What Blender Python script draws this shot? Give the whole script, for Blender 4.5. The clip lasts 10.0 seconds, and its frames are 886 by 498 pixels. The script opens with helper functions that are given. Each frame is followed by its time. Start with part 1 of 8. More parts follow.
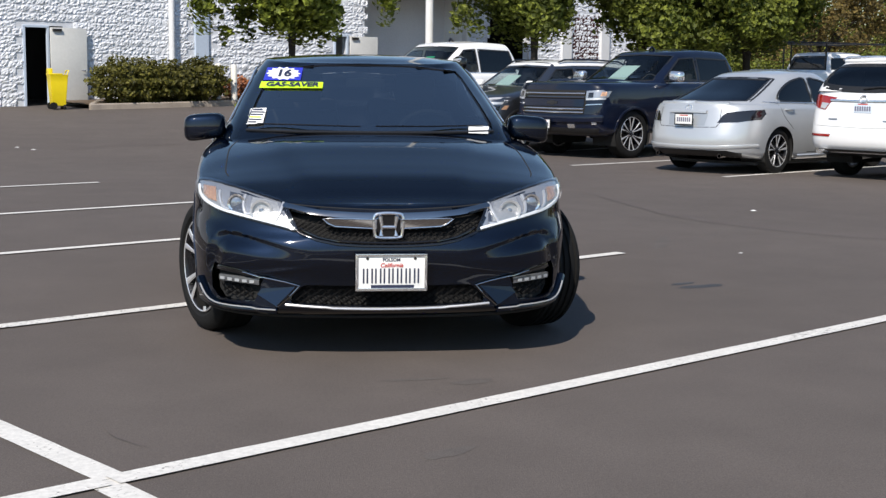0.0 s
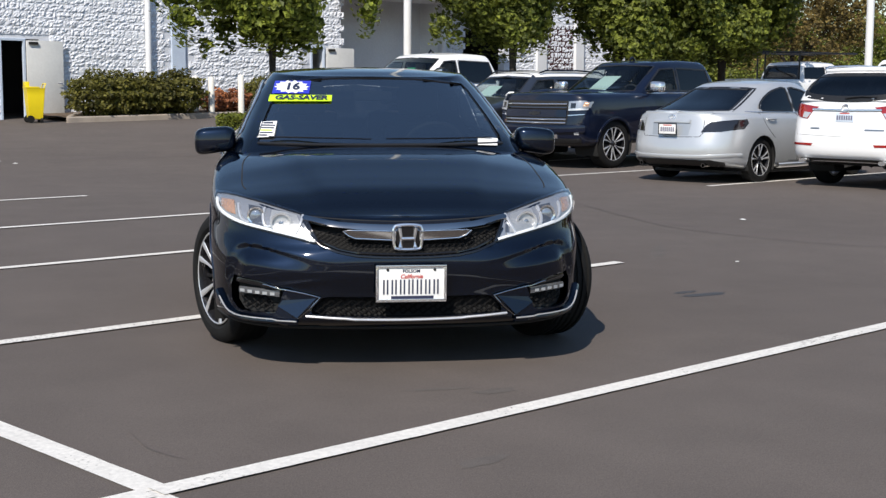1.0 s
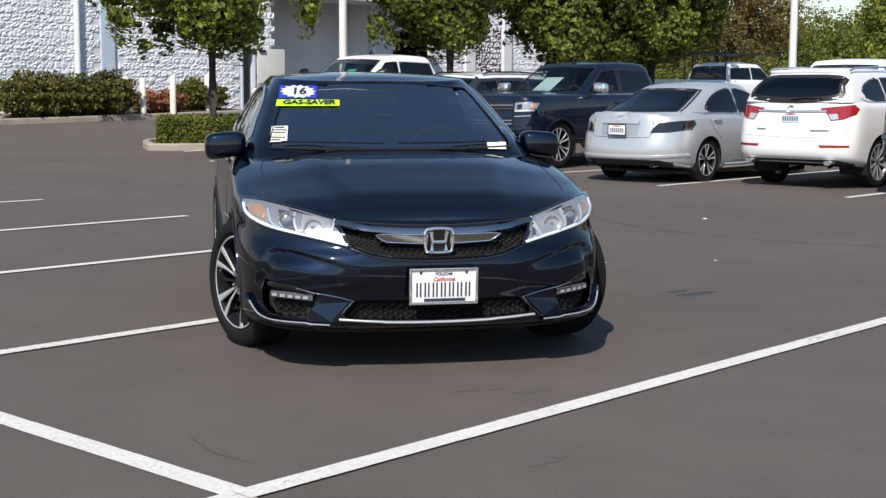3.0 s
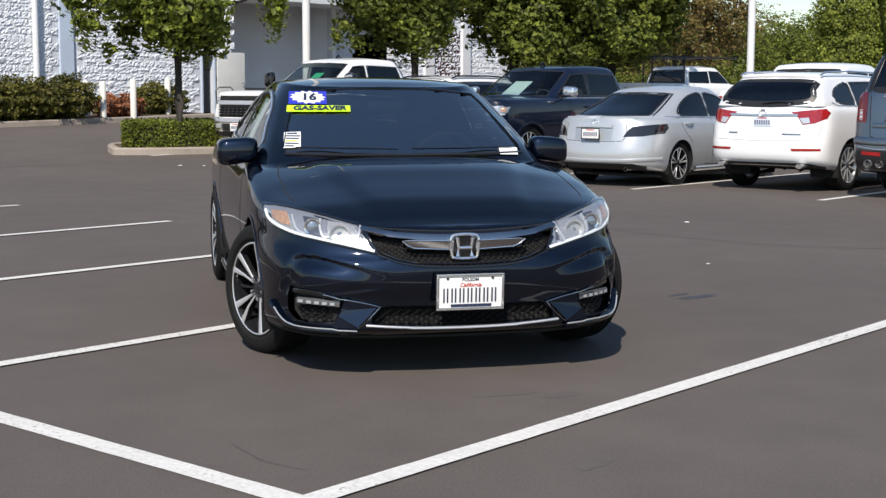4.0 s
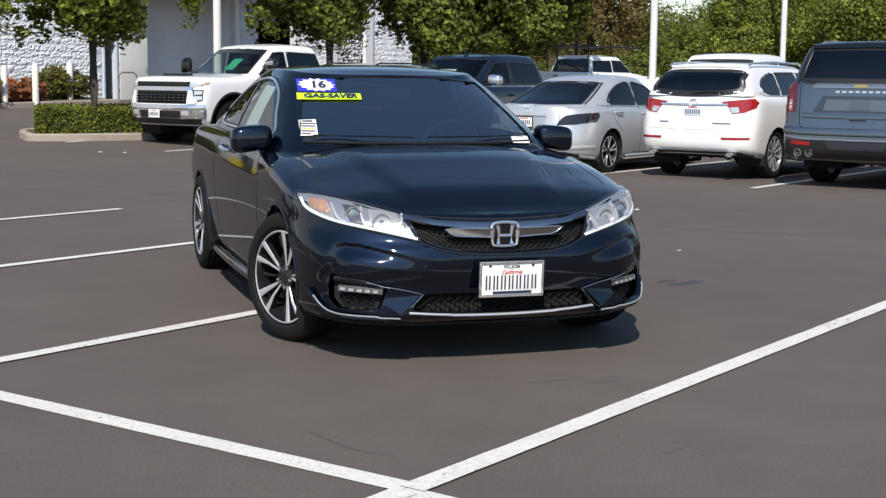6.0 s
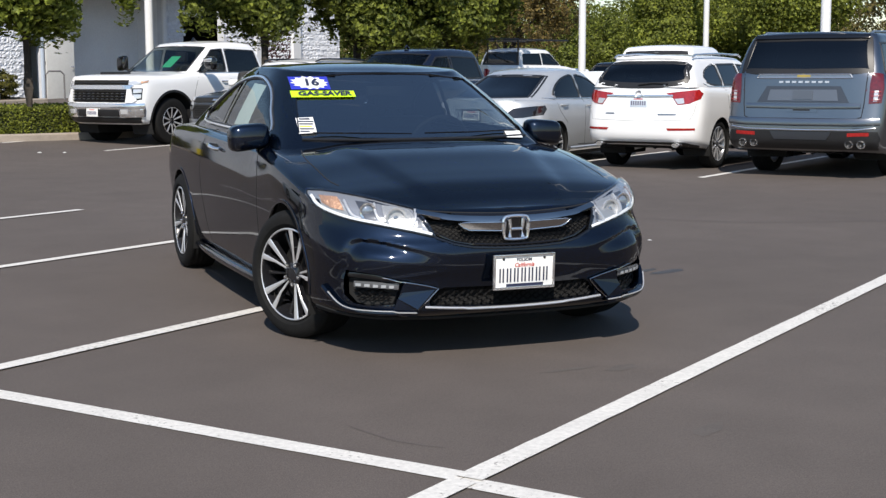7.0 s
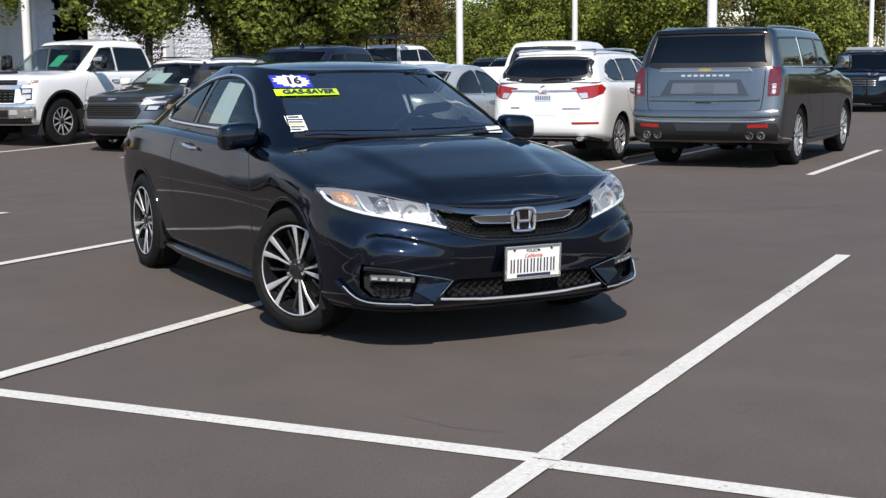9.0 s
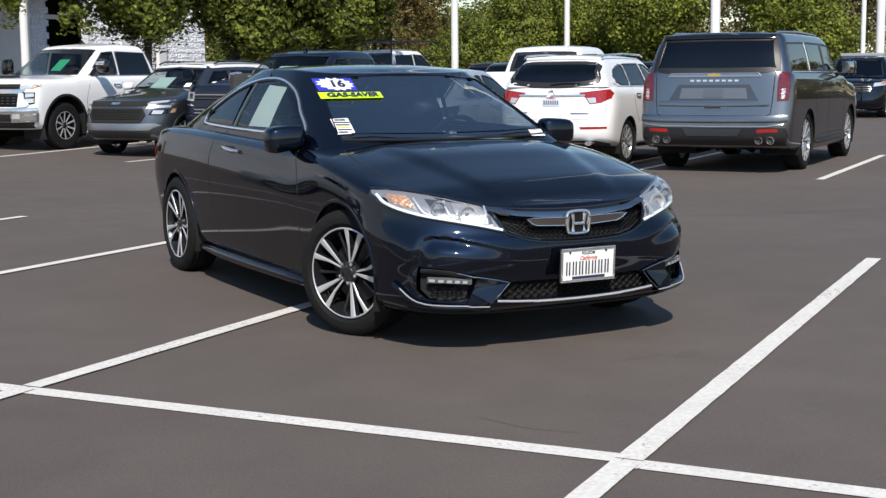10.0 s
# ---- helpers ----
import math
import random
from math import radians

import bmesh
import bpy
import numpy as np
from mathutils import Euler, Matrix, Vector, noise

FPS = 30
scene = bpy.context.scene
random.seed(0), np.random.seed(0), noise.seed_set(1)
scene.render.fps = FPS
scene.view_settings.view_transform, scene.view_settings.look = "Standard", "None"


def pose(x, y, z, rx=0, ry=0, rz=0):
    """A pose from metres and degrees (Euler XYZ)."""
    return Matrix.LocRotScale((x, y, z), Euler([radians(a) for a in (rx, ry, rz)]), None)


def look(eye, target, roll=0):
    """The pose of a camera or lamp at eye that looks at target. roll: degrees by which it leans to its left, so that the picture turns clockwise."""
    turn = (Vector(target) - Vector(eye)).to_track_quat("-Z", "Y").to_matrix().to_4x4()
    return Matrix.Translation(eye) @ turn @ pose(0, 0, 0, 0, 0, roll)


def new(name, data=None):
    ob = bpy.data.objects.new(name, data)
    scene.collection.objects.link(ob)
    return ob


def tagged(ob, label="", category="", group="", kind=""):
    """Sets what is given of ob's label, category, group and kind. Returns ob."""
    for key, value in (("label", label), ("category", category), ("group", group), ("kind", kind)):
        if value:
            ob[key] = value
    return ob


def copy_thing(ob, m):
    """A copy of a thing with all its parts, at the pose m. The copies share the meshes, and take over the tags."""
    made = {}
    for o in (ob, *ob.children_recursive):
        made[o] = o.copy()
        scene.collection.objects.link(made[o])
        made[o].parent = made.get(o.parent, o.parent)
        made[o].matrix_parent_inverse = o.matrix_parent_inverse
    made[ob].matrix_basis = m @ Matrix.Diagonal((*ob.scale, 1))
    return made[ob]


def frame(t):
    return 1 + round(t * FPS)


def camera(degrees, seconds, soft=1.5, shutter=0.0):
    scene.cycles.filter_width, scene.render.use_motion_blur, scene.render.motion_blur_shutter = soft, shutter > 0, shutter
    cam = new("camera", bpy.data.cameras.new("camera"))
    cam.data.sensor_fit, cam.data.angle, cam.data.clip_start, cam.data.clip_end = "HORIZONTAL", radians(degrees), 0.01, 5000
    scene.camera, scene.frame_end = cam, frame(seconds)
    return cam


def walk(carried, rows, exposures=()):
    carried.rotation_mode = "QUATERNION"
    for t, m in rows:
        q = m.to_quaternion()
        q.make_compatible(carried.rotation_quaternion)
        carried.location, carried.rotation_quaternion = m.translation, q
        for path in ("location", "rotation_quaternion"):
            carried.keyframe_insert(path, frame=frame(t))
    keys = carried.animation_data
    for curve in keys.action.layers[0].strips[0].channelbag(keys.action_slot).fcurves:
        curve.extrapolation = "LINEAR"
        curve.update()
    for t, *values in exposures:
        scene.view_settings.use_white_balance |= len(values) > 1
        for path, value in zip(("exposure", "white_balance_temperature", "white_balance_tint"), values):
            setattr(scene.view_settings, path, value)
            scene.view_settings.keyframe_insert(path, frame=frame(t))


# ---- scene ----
cam = camera(36.6, 10.0, soft=1.4)
PATH = [
    (0, (-0.526, -6.734, 1.257), (-0.274, -4.766, 1.005), 0.6),
    (0.5, (-0.652, -6.768, 1.266), (-0.365, -4.804, 1.019), 0.3),
    (1, (-0.746, -6.767, 1.265), (-0.451, -4.803, 1.029), 0.3),
    (1.5, (-0.84, -6.701, 1.274), (-0.539, -4.738, 1.037), 0.3),
    (2, (-0.951, -6.711, 1.279), (-0.601, -4.756, 1.047), 0.4),
    (3.5, (-1.448, -6.785, 1.296), (-1.001, -4.85, 1.06), 0.1),
    (4, (-1.612, -6.715, 1.303), (-1.122, -4.789, 1.072), 0.2),
    (4.5, (-1.792, -6.682, 1.306), (-1.257, -4.77, 1.072), 0.5),
    (5, (-2.012, -6.693, 1.312), (-1.422, -4.797, 1.072), 0.2),
    (6.5, (-2.5, -6.498, 1.305), (-1.798, -4.643, 1.051), 0.6),
    (7, (-2.748, -6.49, 1.318), (-1.983, -4.66, 1.061), -0.1),
    (7.5, (-2.935, -6.477, 1.321), (-2.152, -4.656, 1.062), -0.5),
    (8, (-3.091, -6.391, 1.317), (-2.276, -4.583, 1.057), -0.8),
    (8.5, (-3.263, -6.358, 1.335), (-2.401, -4.571, 1.078), -0.8),
    (9, (-3.467, -6.326, 1.329), (-2.514, -4.587, 1.065), -0.6),
    (9.5, (-3.623, -6.271, 1.333), (-2.639, -4.55, 1.067), -0.5),
    (10, (-3.777, -6.175, 1.319), (-2.803, -4.447, 1.063), -0.5),
]
walk(cam, [(t, look(eye, target, roll)) for t, eye, target, roll in PATH])

# ---- light ----
SUN_TRAVEL = Vector((0.45, 0.90, -1.0)).normalized()
world = bpy.data.worlds.new("sky_world")
scene.world = world
world.use_nodes = True
wn = world.node_tree.nodes
wl = world.node_tree.links
wn.clear()
sky = wn.new("ShaderNodeTexSky")
sky.sky_type = "NISHITA"
sky.sun_disc = False
sky.sun_elevation = math.asin(-SUN_TRAVEL.z)
sky.sun_rotation = math.atan2(-SUN_TRAVEL.x, -SUN_TRAVEL.y)
sky.air_density, sky.dust_density, sky.ozone_density = 1.2, 0.2, 3.4
bg = wn.new("ShaderNodeBackground")
bg.inputs["Strength"].default_value = 0.12
wo = wn.new("ShaderNodeOutputWorld")
wl.new(sky.outputs["Color"], bg.inputs["Color"])
wl.new(bg.outputs["Background"], wo.inputs["Surface"])
sun = new("sun", bpy.data.lights.new("sun", "SUN"))
sun.data.energy, sun.data.angle, sun.data.color = 5.0, radians(0.53), (1.0, 0.92, 0.82)
sun.matrix_world = look((0, 0, 30), Vector((0, 0, 30)) + SUN_TRAVEL)
scene.view_settings.exposure = 0.15

# ---- materials ----
MATS = {}


def mat(name, color, rough=0.5, metal=0.0, coat=0.0, spec=0.5, grain=None, bump=None, emit=None, vary=0.0, island=0.0):
    """A surface: base colour, broken up by two scales of noise (grain = [(scale, amount), ...]), with fine relief (bump = (scale, height))."""
    if name in MATS:
        return MATS[name]
    m = bpy.data.materials.new(name)
    m.use_nodes = True
    nt = m.node_tree
    p = nt.nodes["Principled BSDF"]
    p.inputs["Base Color"].default_value = (*color, 1)
    p.inputs["Roughness"].default_value = rough
    p.inputs["Metallic"].default_value = metal
    p.inputs["Coat Weight"].default_value = coat
    p.inputs["Coat Roughness"].default_value = 0.03
    p.inputs["Specular IOR Level"].default_value = spec
    tc = nt.nodes.new("ShaderNodeTexCoord")
    last = None
    for scale, amount in (grain or ()):
        tex = nt.nodes.new("ShaderNodeTexNoise")
        tex.inputs["Scale"].default_value = scale
        tex.inputs["Detail"].default_value = 6
        tex.inputs["Roughness"].default_value = 0.6
        nt.links.new(tc.outputs["Object"], tex.inputs["Vector"])
        ramp = nt.nodes.new("ShaderNodeMapRange")
        ramp.inputs["From Min"].default_value, ramp.inputs["From Max"].default_value = 0.3, 0.7
        ramp.inputs["To Min"].default_value, ramp.inputs["To Max"].default_value = 1 - amount, 1 + amount
        nt.links.new(tex.outputs["Fac"], ramp.inputs["Value"])
        mul = nt.nodes.new("ShaderNodeMix")
        mul.data_type, mul.blend_type = "RGBA", "MULTIPLY"
        mul.inputs["Factor"].default_value = 1
        if last is None:
            mul.inputs["A"].default_value = (*color, 1)
        else:
            nt.links.new(last, mul.inputs["A"])
        nt.links.new(ramp.outputs["Result"], mul.inputs["B"])
        last = mul.outputs["Result"]
    if vary:
        info = nt.nodes.new("ShaderNodeObjectInfo")
        ramp = nt.nodes.new("ShaderNodeMapRange")
        ramp.inputs["To Min"].default_value, ramp.inputs["To Max"].default_value = 1 - vary, 1 + vary
        nt.links.new(info.outputs["Random"], ramp.inputs["Value"])
        mul = nt.nodes.new("ShaderNodeMix")
        mul.data_type, mul.blend_type = "RGBA", "MULTIPLY"
        mul.inputs["Factor"].default_value = 1
        if last is None:
            mul.inputs["A"].default_value = (*color, 1)
        else:
            nt.links.new(last, mul.inputs["A"])
        nt.links.new(ramp.outputs["Result"], mul.inputs["B"])
        last = mul.outputs["Result"]
    if island:
        geo = nt.nodes.new("ShaderNodeNewGeometry")
        ramp = nt.nodes.new("ShaderNodeValToRGB")
        ramp.color_ramp.elements[0].color = (1 - island, 1 - island, 1 - island * 0.8, 1)
        ramp.color_ramp.elements[1].color = (1 + island * 1.3, 1 + island, 1 + island * 0.2, 1)
        nt.links.new(geo.outputs["Random Per Island"], ramp.inputs["Fac"])
        mul = nt.nodes.new("ShaderNodeMix")
        mul.data_type, mul.blend_type = "RGBA", "MULTIPLY"
        mul.inputs["Factor"].default_value = 1
        nt.links.new(last, mul.inputs["A"])
        nt.links.new(ramp.outputs["Color"], mul.inputs["B"])
        last = mul.outputs["Result"]
    if last is not None:
        nt.links.new(last, p.inputs["Base Color"])
    if bump:
        tex = nt.nodes.new("ShaderNodeTexNoise")
        tex.inputs["Scale"].default_value = bump[0]
        tex.inputs["Detail"].default_value = 5
        nt.links.new(tc.outputs["Object"], tex.inputs["Vector"])
        b = nt.nodes.new("ShaderNodeBump")
        b.inputs["Strength"].default_value = 0.6
        b.inputs["Distance"].default_value = bump[1]
        nt.links.new(tex.outputs["Fac"], b.inputs["Height"])
        nt.links.new(b.outputs["Normal"], p.inputs["Normal"])
    if emit:
        p.inputs["Emission Color"].default_value = (*color, 1)
        p.inputs["Emission Strength"].default_value = emit
    MATS[name] = m
    return m


def glass(name, tint, rough=0.0, ior=1.5):
    """A thin pane: tinted see-through glass with a glossy skin."""
    if name in MATS:
        return MATS[name]
    m = bpy.data.materials.new(name)
    m.use_nodes = True
    nt = m.node_tree
    nt.nodes.remove(nt.nodes["Principled BSDF"])
    out = nt.nodes["Material Output"]
    t = nt.nodes.new("ShaderNodeBsdfTransparent")
    t.inputs["Color"].default_value = (*tint, 1)
    g = nt.nodes.new("ShaderNodeBsdfGlossy")
    g.inputs["Roughness"].default_value = rough
    f = nt.nodes.new("ShaderNodeLayerWeight")
    f.inputs["Blend"].default_value = 0.5
    w = nt.nodes.new("ShaderNodeMath")
    w.operation = "POWER"
    w.inputs[1].default_value = 5.0
    nt.links.new(f.outputs["Facing"], w.inputs[0])
    r = nt.nodes.new("ShaderNodeMapRange")
    r.inputs["To Min"].default_value = ((ior - 1) / (ior + 1)) ** 2
    nt.links.new(w.outputs["Value"], r.inputs["Value"])
    x = nt.nodes.new("ShaderNodeMixShader")
    nt.links.new(r.outputs["Result"], x.inputs["Fac"])
    nt.links.new(t.outputs["BSDF"], x.inputs[1])
    nt.links.new(g.outputs["BSDF"], x.inputs[2])
    nt.links.new(x.outputs["Shader"], out.inputs["Surface"])
    MATS[name] = m
    return m


BLACK_PAINT = mat("black_paint", (0.0040, 0.0088, 0.0215), 0.5, metal=1.0, coat=1.0, grain=[(1.5, 0.15), (220, 0.2)])
BLACK_PAINT.node_tree.nodes["Principled BSDF"].inputs["Specular Tint"].default_value = (0.06, 0.12, 0.32, 1)
BLACK_PAINT.node_tree.nodes["Principled BSDF"].inputs["Coat IOR"].default_value = 1.52
BLACK_PAINT.node_tree.nodes["Principled BSDF"].inputs["Coat Roughness"].default_value = 0.05
RUBBER = mat("rubber", (0.0075, 0.0075, 0.0075), 0.8, spec=0.25, grain=[(30, 0.25)], bump=(260, 0.001))
BLACK_TRIM = mat("black_trim", (0.012, 0.012, 0.013), 0.45, grain=[(40, 0.2)])
GLOSS_BLACK = mat("gloss_black", (0.006, 0.006, 0.007), 0.08, coat=0.5)
CHROME = mat("chrome", (0.80, 0.80, 0.81), 0.13, metal=0.9)
DARK_CHROME = mat("dark_chrome", (0.42, 0.405, 0.39), 0.10, metal=1.0)
ALLOY = mat("machined_alloy", (0.68, 0.68, 0.69), 0.3, metal=0.6, grain=[(60, 0.06)])
ALLOY_DARK = mat("black_alloy", (0.012, 0.012, 0.014), 0.25, coat=0.4)
ALLOY_GREY = mat("grey_alloy", (0.35, 0.36, 0.38), 0.3, metal=0.9)
STEEL = mat("brake_steel", (0.07, 0.065, 0.06), 0.45, metal=0.8, grain=[(40, 0.2)])
LAMP_SILVER = mat("lamp_reflector", (0.62, 0.63, 0.65), 0.4, metal=0.6, coat=0.2)
LAMP_GREY = mat("lamp_housing", (0.42, 0.43, 0.45), 0.22, metal=0.6, coat=0.3, bump=(45, 0.004))
LAMP_BOWL = mat("lamp_facets", (0.46, 0.47, 0.48), 0.5, metal=0.7, bump=(70, 0.006))
LED_WHITE = mat("led_white", (0.72, 0.74, 0.76), 0.35, emit=0.08)
AMBER = mat("amber_lens", (0.70, 0.40, 0.24), 0.2, metal=0.5, coat=1.0, bump=(70, 0.02))
RED_LENS = mat("red_lens", (0.30, 0.012, 0.011), 0.12, coat=1.0, grain=[(25, 0.3)])
CLEAR_LENS = glass("clear_lens", (0.95, 0.96, 0.97), 0.0, 1.5)
GLASS_TINT = glass("tinted_glass", (0.66, 0.71, 0.70))
SCREEN_GLASS = glass("windscreen_glass", (0.42, 0.47, 0.48), 0.0, 4.4)
GLASS_DARK = glass("privacy_glass", (0.03, 0.034, 0.04), 0.0, 1.75)
INTERIOR = mat("cabin_plastic", (0.022, 0.022, 0.024), 0.7, grain=[(60, 0.25)])
SEAT_CLOTH = mat("seat_cloth", (0.035, 0.034, 0.034), 0.85, grain=[(8, 0.2), (180, 0.3)])
WHITE_PAPER = mat("white_paper", (0.80, 0.80, 0.78), 0.55, grain=[(20, 0.03)])
INK = mat("dark_ink", (0.02, 0.025, 0.06), 0.5)
RED_INK = mat("red_ink", (0.55, 0.06, 0.04), 0.5)
BLUE_INK = mat("blue_ink", (0.03, 0.04, 0.45), 0.4)
LIME = mat("lime_vinyl", (0.55, 0.85, 0.02), 0.35)
UNDER = mat("underbody", (0.01, 0.01, 0.01), 0.9)

# ---- mesh helpers ----
LOT = 34.5
LC, LS = math.cos(radians(LOT)), math.sin(radians(LOT))


def lot(u, v, z=0.0):
    """A place from the lot's own axes: u along the stalls, v across them."""
    return Vector((u * LC - v * LS, u * LS + v * LC, z))


def rise(x, y):
    """Height of the lot, which climbs gently towards the building."""
    side = 1 - 0.5 * min(1, max(0, (x - 4) / 8)) ** 1.0
    if y < 15:
        return 0.0
    k = min(y - 15, 24)
    base = 0.035 * k - 0.06 * (1 - math.exp(-k / 1.8))
    return max(0.0, base) * side


def finish(bm, smooth=True, angle=40):
    bmesh.ops.recalc_face_normals(bm, faces=bm.faces)
    if smooth:
        for f in bm.faces:
            f.smooth = True
        lim = radians(angle)
        for e in bm.edges:
            if len(e.link_faces) == 2 and e.calc_face_angle(0) > lim:
                e.smooth = False


def mesh_of(name, bm, material, smooth=True, angle=40, recalc=True):
    if recalc:
        finish(bm, smooth, angle)
    me = bpy.data.meshes.new(name)
    bm.to_mesh(me)
    bm.free()
    for m in (material if isinstance(material, (list, tuple)) else [material]):
        me.materials.append(m)
    return me


def part(name, bm, material, parent, label="", smooth=True, angle=40):
    """Links a bmesh as one mesh object under a thing or under a part."""
    ob = new(name, mesh_of(name, bm, material, smooth, angle))
    ob.parent = parent
    if label:
        ob["label"] = label
    return ob


def thing(name, label, category, m=None, group="", kind=""):
    ob = new(name)
    ob.empty_display_size = 0.2
    if m is not None:
        ob.matrix_world = m
    return tagged(ob, label, category, group, kind)


def box(bm, x0, x1, y0, y1, z0, z1, bevel=0.0):
    vs = [bm.verts.new((x, y, z)) for x in (x0, x1) for y in (y0, y1) for z in (z0, z1)]
    fs = [bm.faces.new([vs[i] for i in q]) for q in ((0, 1, 3, 2), (4, 6, 7, 5), (0, 4, 5, 1), (2, 3, 7, 6), (0, 2, 6, 4), (1, 5, 7, 3))]
    bmesh.ops.recalc_face_normals(bm, faces=fs)
    if bevel:
        es = {e for f in fs for e in f.edges}
        bmesh.ops.bevel(bm, geom=list(es), offset=bevel, segments=2, affect="EDGES", profile=0.6)
    return bm


def boxed(x0, x1, y0, y1, z0, z1, bevel=0.0):
    return box(bmesh.new(), x0, x1, y0, y1, z0, z1, bevel)


def lathe(bm, profile, n=32, axis="x", at=(0, 0, 0)):
    """Turns (distance along the axis, radius) pairs round an axis."""
    rings = []
    for a, r in profile:
        ring = []
        for i in range(n):
            t = 2 * math.pi * i / n
            c, s = r * math.cos(t), r * math.sin(t)
            p = {"x": (a, c, s), "y": (c, a, s), "z": (c, s, a)}[axis]
            ring.append(bm.verts.new(Vector(p) + Vector(at)))
        rings.append(ring)
    for A, B in zip(rings, rings[1:]):
        for i in range(n):
            bm.faces.new((A[i], A[(i + 1) % n], B[(i + 1) % n], B[i]))
    for ring, flip in ((rings[0], False), (rings[-1], True)):
        if (profile[0][1] if not flip else profile[-1][1]) > 1e-6:
            bm.faces.new(ring[::-1] if not flip else ring)
    return bm


def tube(bm, pts, r, n=8, closed=False, flat=1.0):
    """A round bar along points; r one radius or one for each point."""
    pts = [Vector(p) for p in pts]
    rings = []
    up = Vector((0, 0, 1))
    count = len(pts)
    for i, p in enumerate(pts):
        a = pts[(i - 1) % count] if (closed or i) else pts[i]
        b = pts[(i + 1) % count] if (closed or i < count - 1) else pts[i]
        d = (b - a).normalized()
        side = d.cross(up)
        if side.length < 1e-3:
            side = d.cross(Vector((1, 0, 0)))
        side.normalize()
        top = side.cross(d).normalized()
        rr = r[i] if isinstance(r, (list, tuple)) else r
        rings.append([bm.verts.new(p + side * (rr * math.cos(2 * math.pi * k / n)) + top * (rr * flat * math.sin(2 * math.pi * k / n))) for k in range(n)])
    pairs = list(zip(rings, rings[1:])) + ([(rings[-1], rings[0])] if closed else [])
    for A, B in pairs:
        for k in range(n):
            bm.faces.new((A[k], A[(k + 1) % n], B[(k + 1) % n], B[k]))
    if not closed:
        bm.faces.new(rings[0][::-1])
        bm.faces.new(rings[-1])
    return bm


def curve(table):
    """A smooth function through (place, value) pairs (monotone cubic)."""
    xs = [a for a, b in table]
    ys = [b for a, b in table]
    n = len(xs)
    d = [(ys[i + 1] - ys[i]) / (xs[i + 1] - xs[i]) for i in range(n - 1)]
    m = [d[0]] + [0 if d[i - 1] * d[i] <= 0 else 2 * d[i - 1] * d[i] / (d[i - 1] + d[i]) for i in range(1, n - 1)] + [d[-1]]

    def f(x):
        if x <= xs[0]:
            return ys[0]
        if x >= xs[-1]:
            return ys[-1]
        i = 0
        while x > xs[i + 1]:
            i += 1
        h = xs[i + 1] - xs[i]
        t = (x - xs[i]) / h
        return ((2 * t**3 - 3 * t * t + 1) * ys[i] + (t**3 - 2 * t * t + t) * h * m[i]
                + (3 * t * t - 2 * t**3) * ys[i + 1] + (t**3 - t * t) * h * m[i + 1])
    return f


def inside(p, poly):
    x, y = p
    hit = False
    n = len(poly)
    for i in range(n):
        (x0, y0), (x1, y1) = poly[i], poly[(i + 1) % n]
        if (y0 > y) != (y1 > y) and x < (x1 - x0) * (y - y0) / (y1 - y0) + x0:
            hit = not hit
    return hit


def nearest(p, poly):
    best, where = 1e9, p
    n = len(poly)
    px, py = p
    for i in range(n):
        (x0, y0), (x1, y1) = poly[i], poly[(i + 1) % n]
        dx, dy = x1 - x0, y1 - y0
        l2 = dx * dx + dy * dy
        t = 0 if l2 == 0 else max(0, min(1, ((px - x0) * dx + (py - y0) * dy) / l2))
        qx, qy = x0 + t * dx, y0 + t * dy
        d = (px - qx) ** 2 + (py - qy) ** 2
        if d < best:
            best, where = d, (qx, qy)
    return where, math.sqrt(best)


def smooth_poly(pts, n=6, closed=True):
    """A rounder line through points (Catmull-Rom)."""
    out = []
    c = len(pts)
    for i in range(c if closed else c - 1):
        p0, p1, p2, p3 = ((pts[(i - 1) % c], pts[i], pts[(i + 1) % c], pts[(i + 2) % c]) if closed
                          else (pts[max(i - 1, 0)], pts[i], pts[i + 1], pts[min(i + 2, c - 1)]))
        for k in range(n):
            t = k / n
            out.append(tuple(0.5 * (2 * b + (cc - a) * t + (2 * a - 5 * b + 4 * cc - d) * t * t + (3 * b - a - 3 * cc + d) * t**3)
                             for a, b, cc, d in zip(p0, p1, p2, p3)))
    if not closed:
        out.append(tuple(pts[-1]))
    return out


def dense(pts, step, closed=True):
    out = []
    n = len(pts)
    for i in range(n if closed else n - 1):
        a, b = Vector(pts[i]), Vector(pts[(i + 1) % n])
        k = max(1, int((b - a).length / step + 0.5))
        out += [tuple(a.lerp(b, j / k)) for j in range(k)]
    if not closed:
        out.append(tuple(pts[-1]))
    return out

# ---- vehicles ----
from mathutils.bvhtree import BVHTree

VIEW = {"right": (0, Vector((-4, 0, 0)), Vector((1, 0, 0)), (1, 2)), "left": (0, Vector((4, 0, 0)), Vector((-1, 0, 0)), (1, 2)),
        "front": (1, Vector((0, -6, 0)), Vector((0, 1, 0)), (0, 2)), "rear": (1, Vector((0, 9, 0)), Vector((0, -1, 0)), (0, 2)),
        "top": (2, Vector((0, 0, 5)), Vector((0, 0, -1)), (0, 1))}


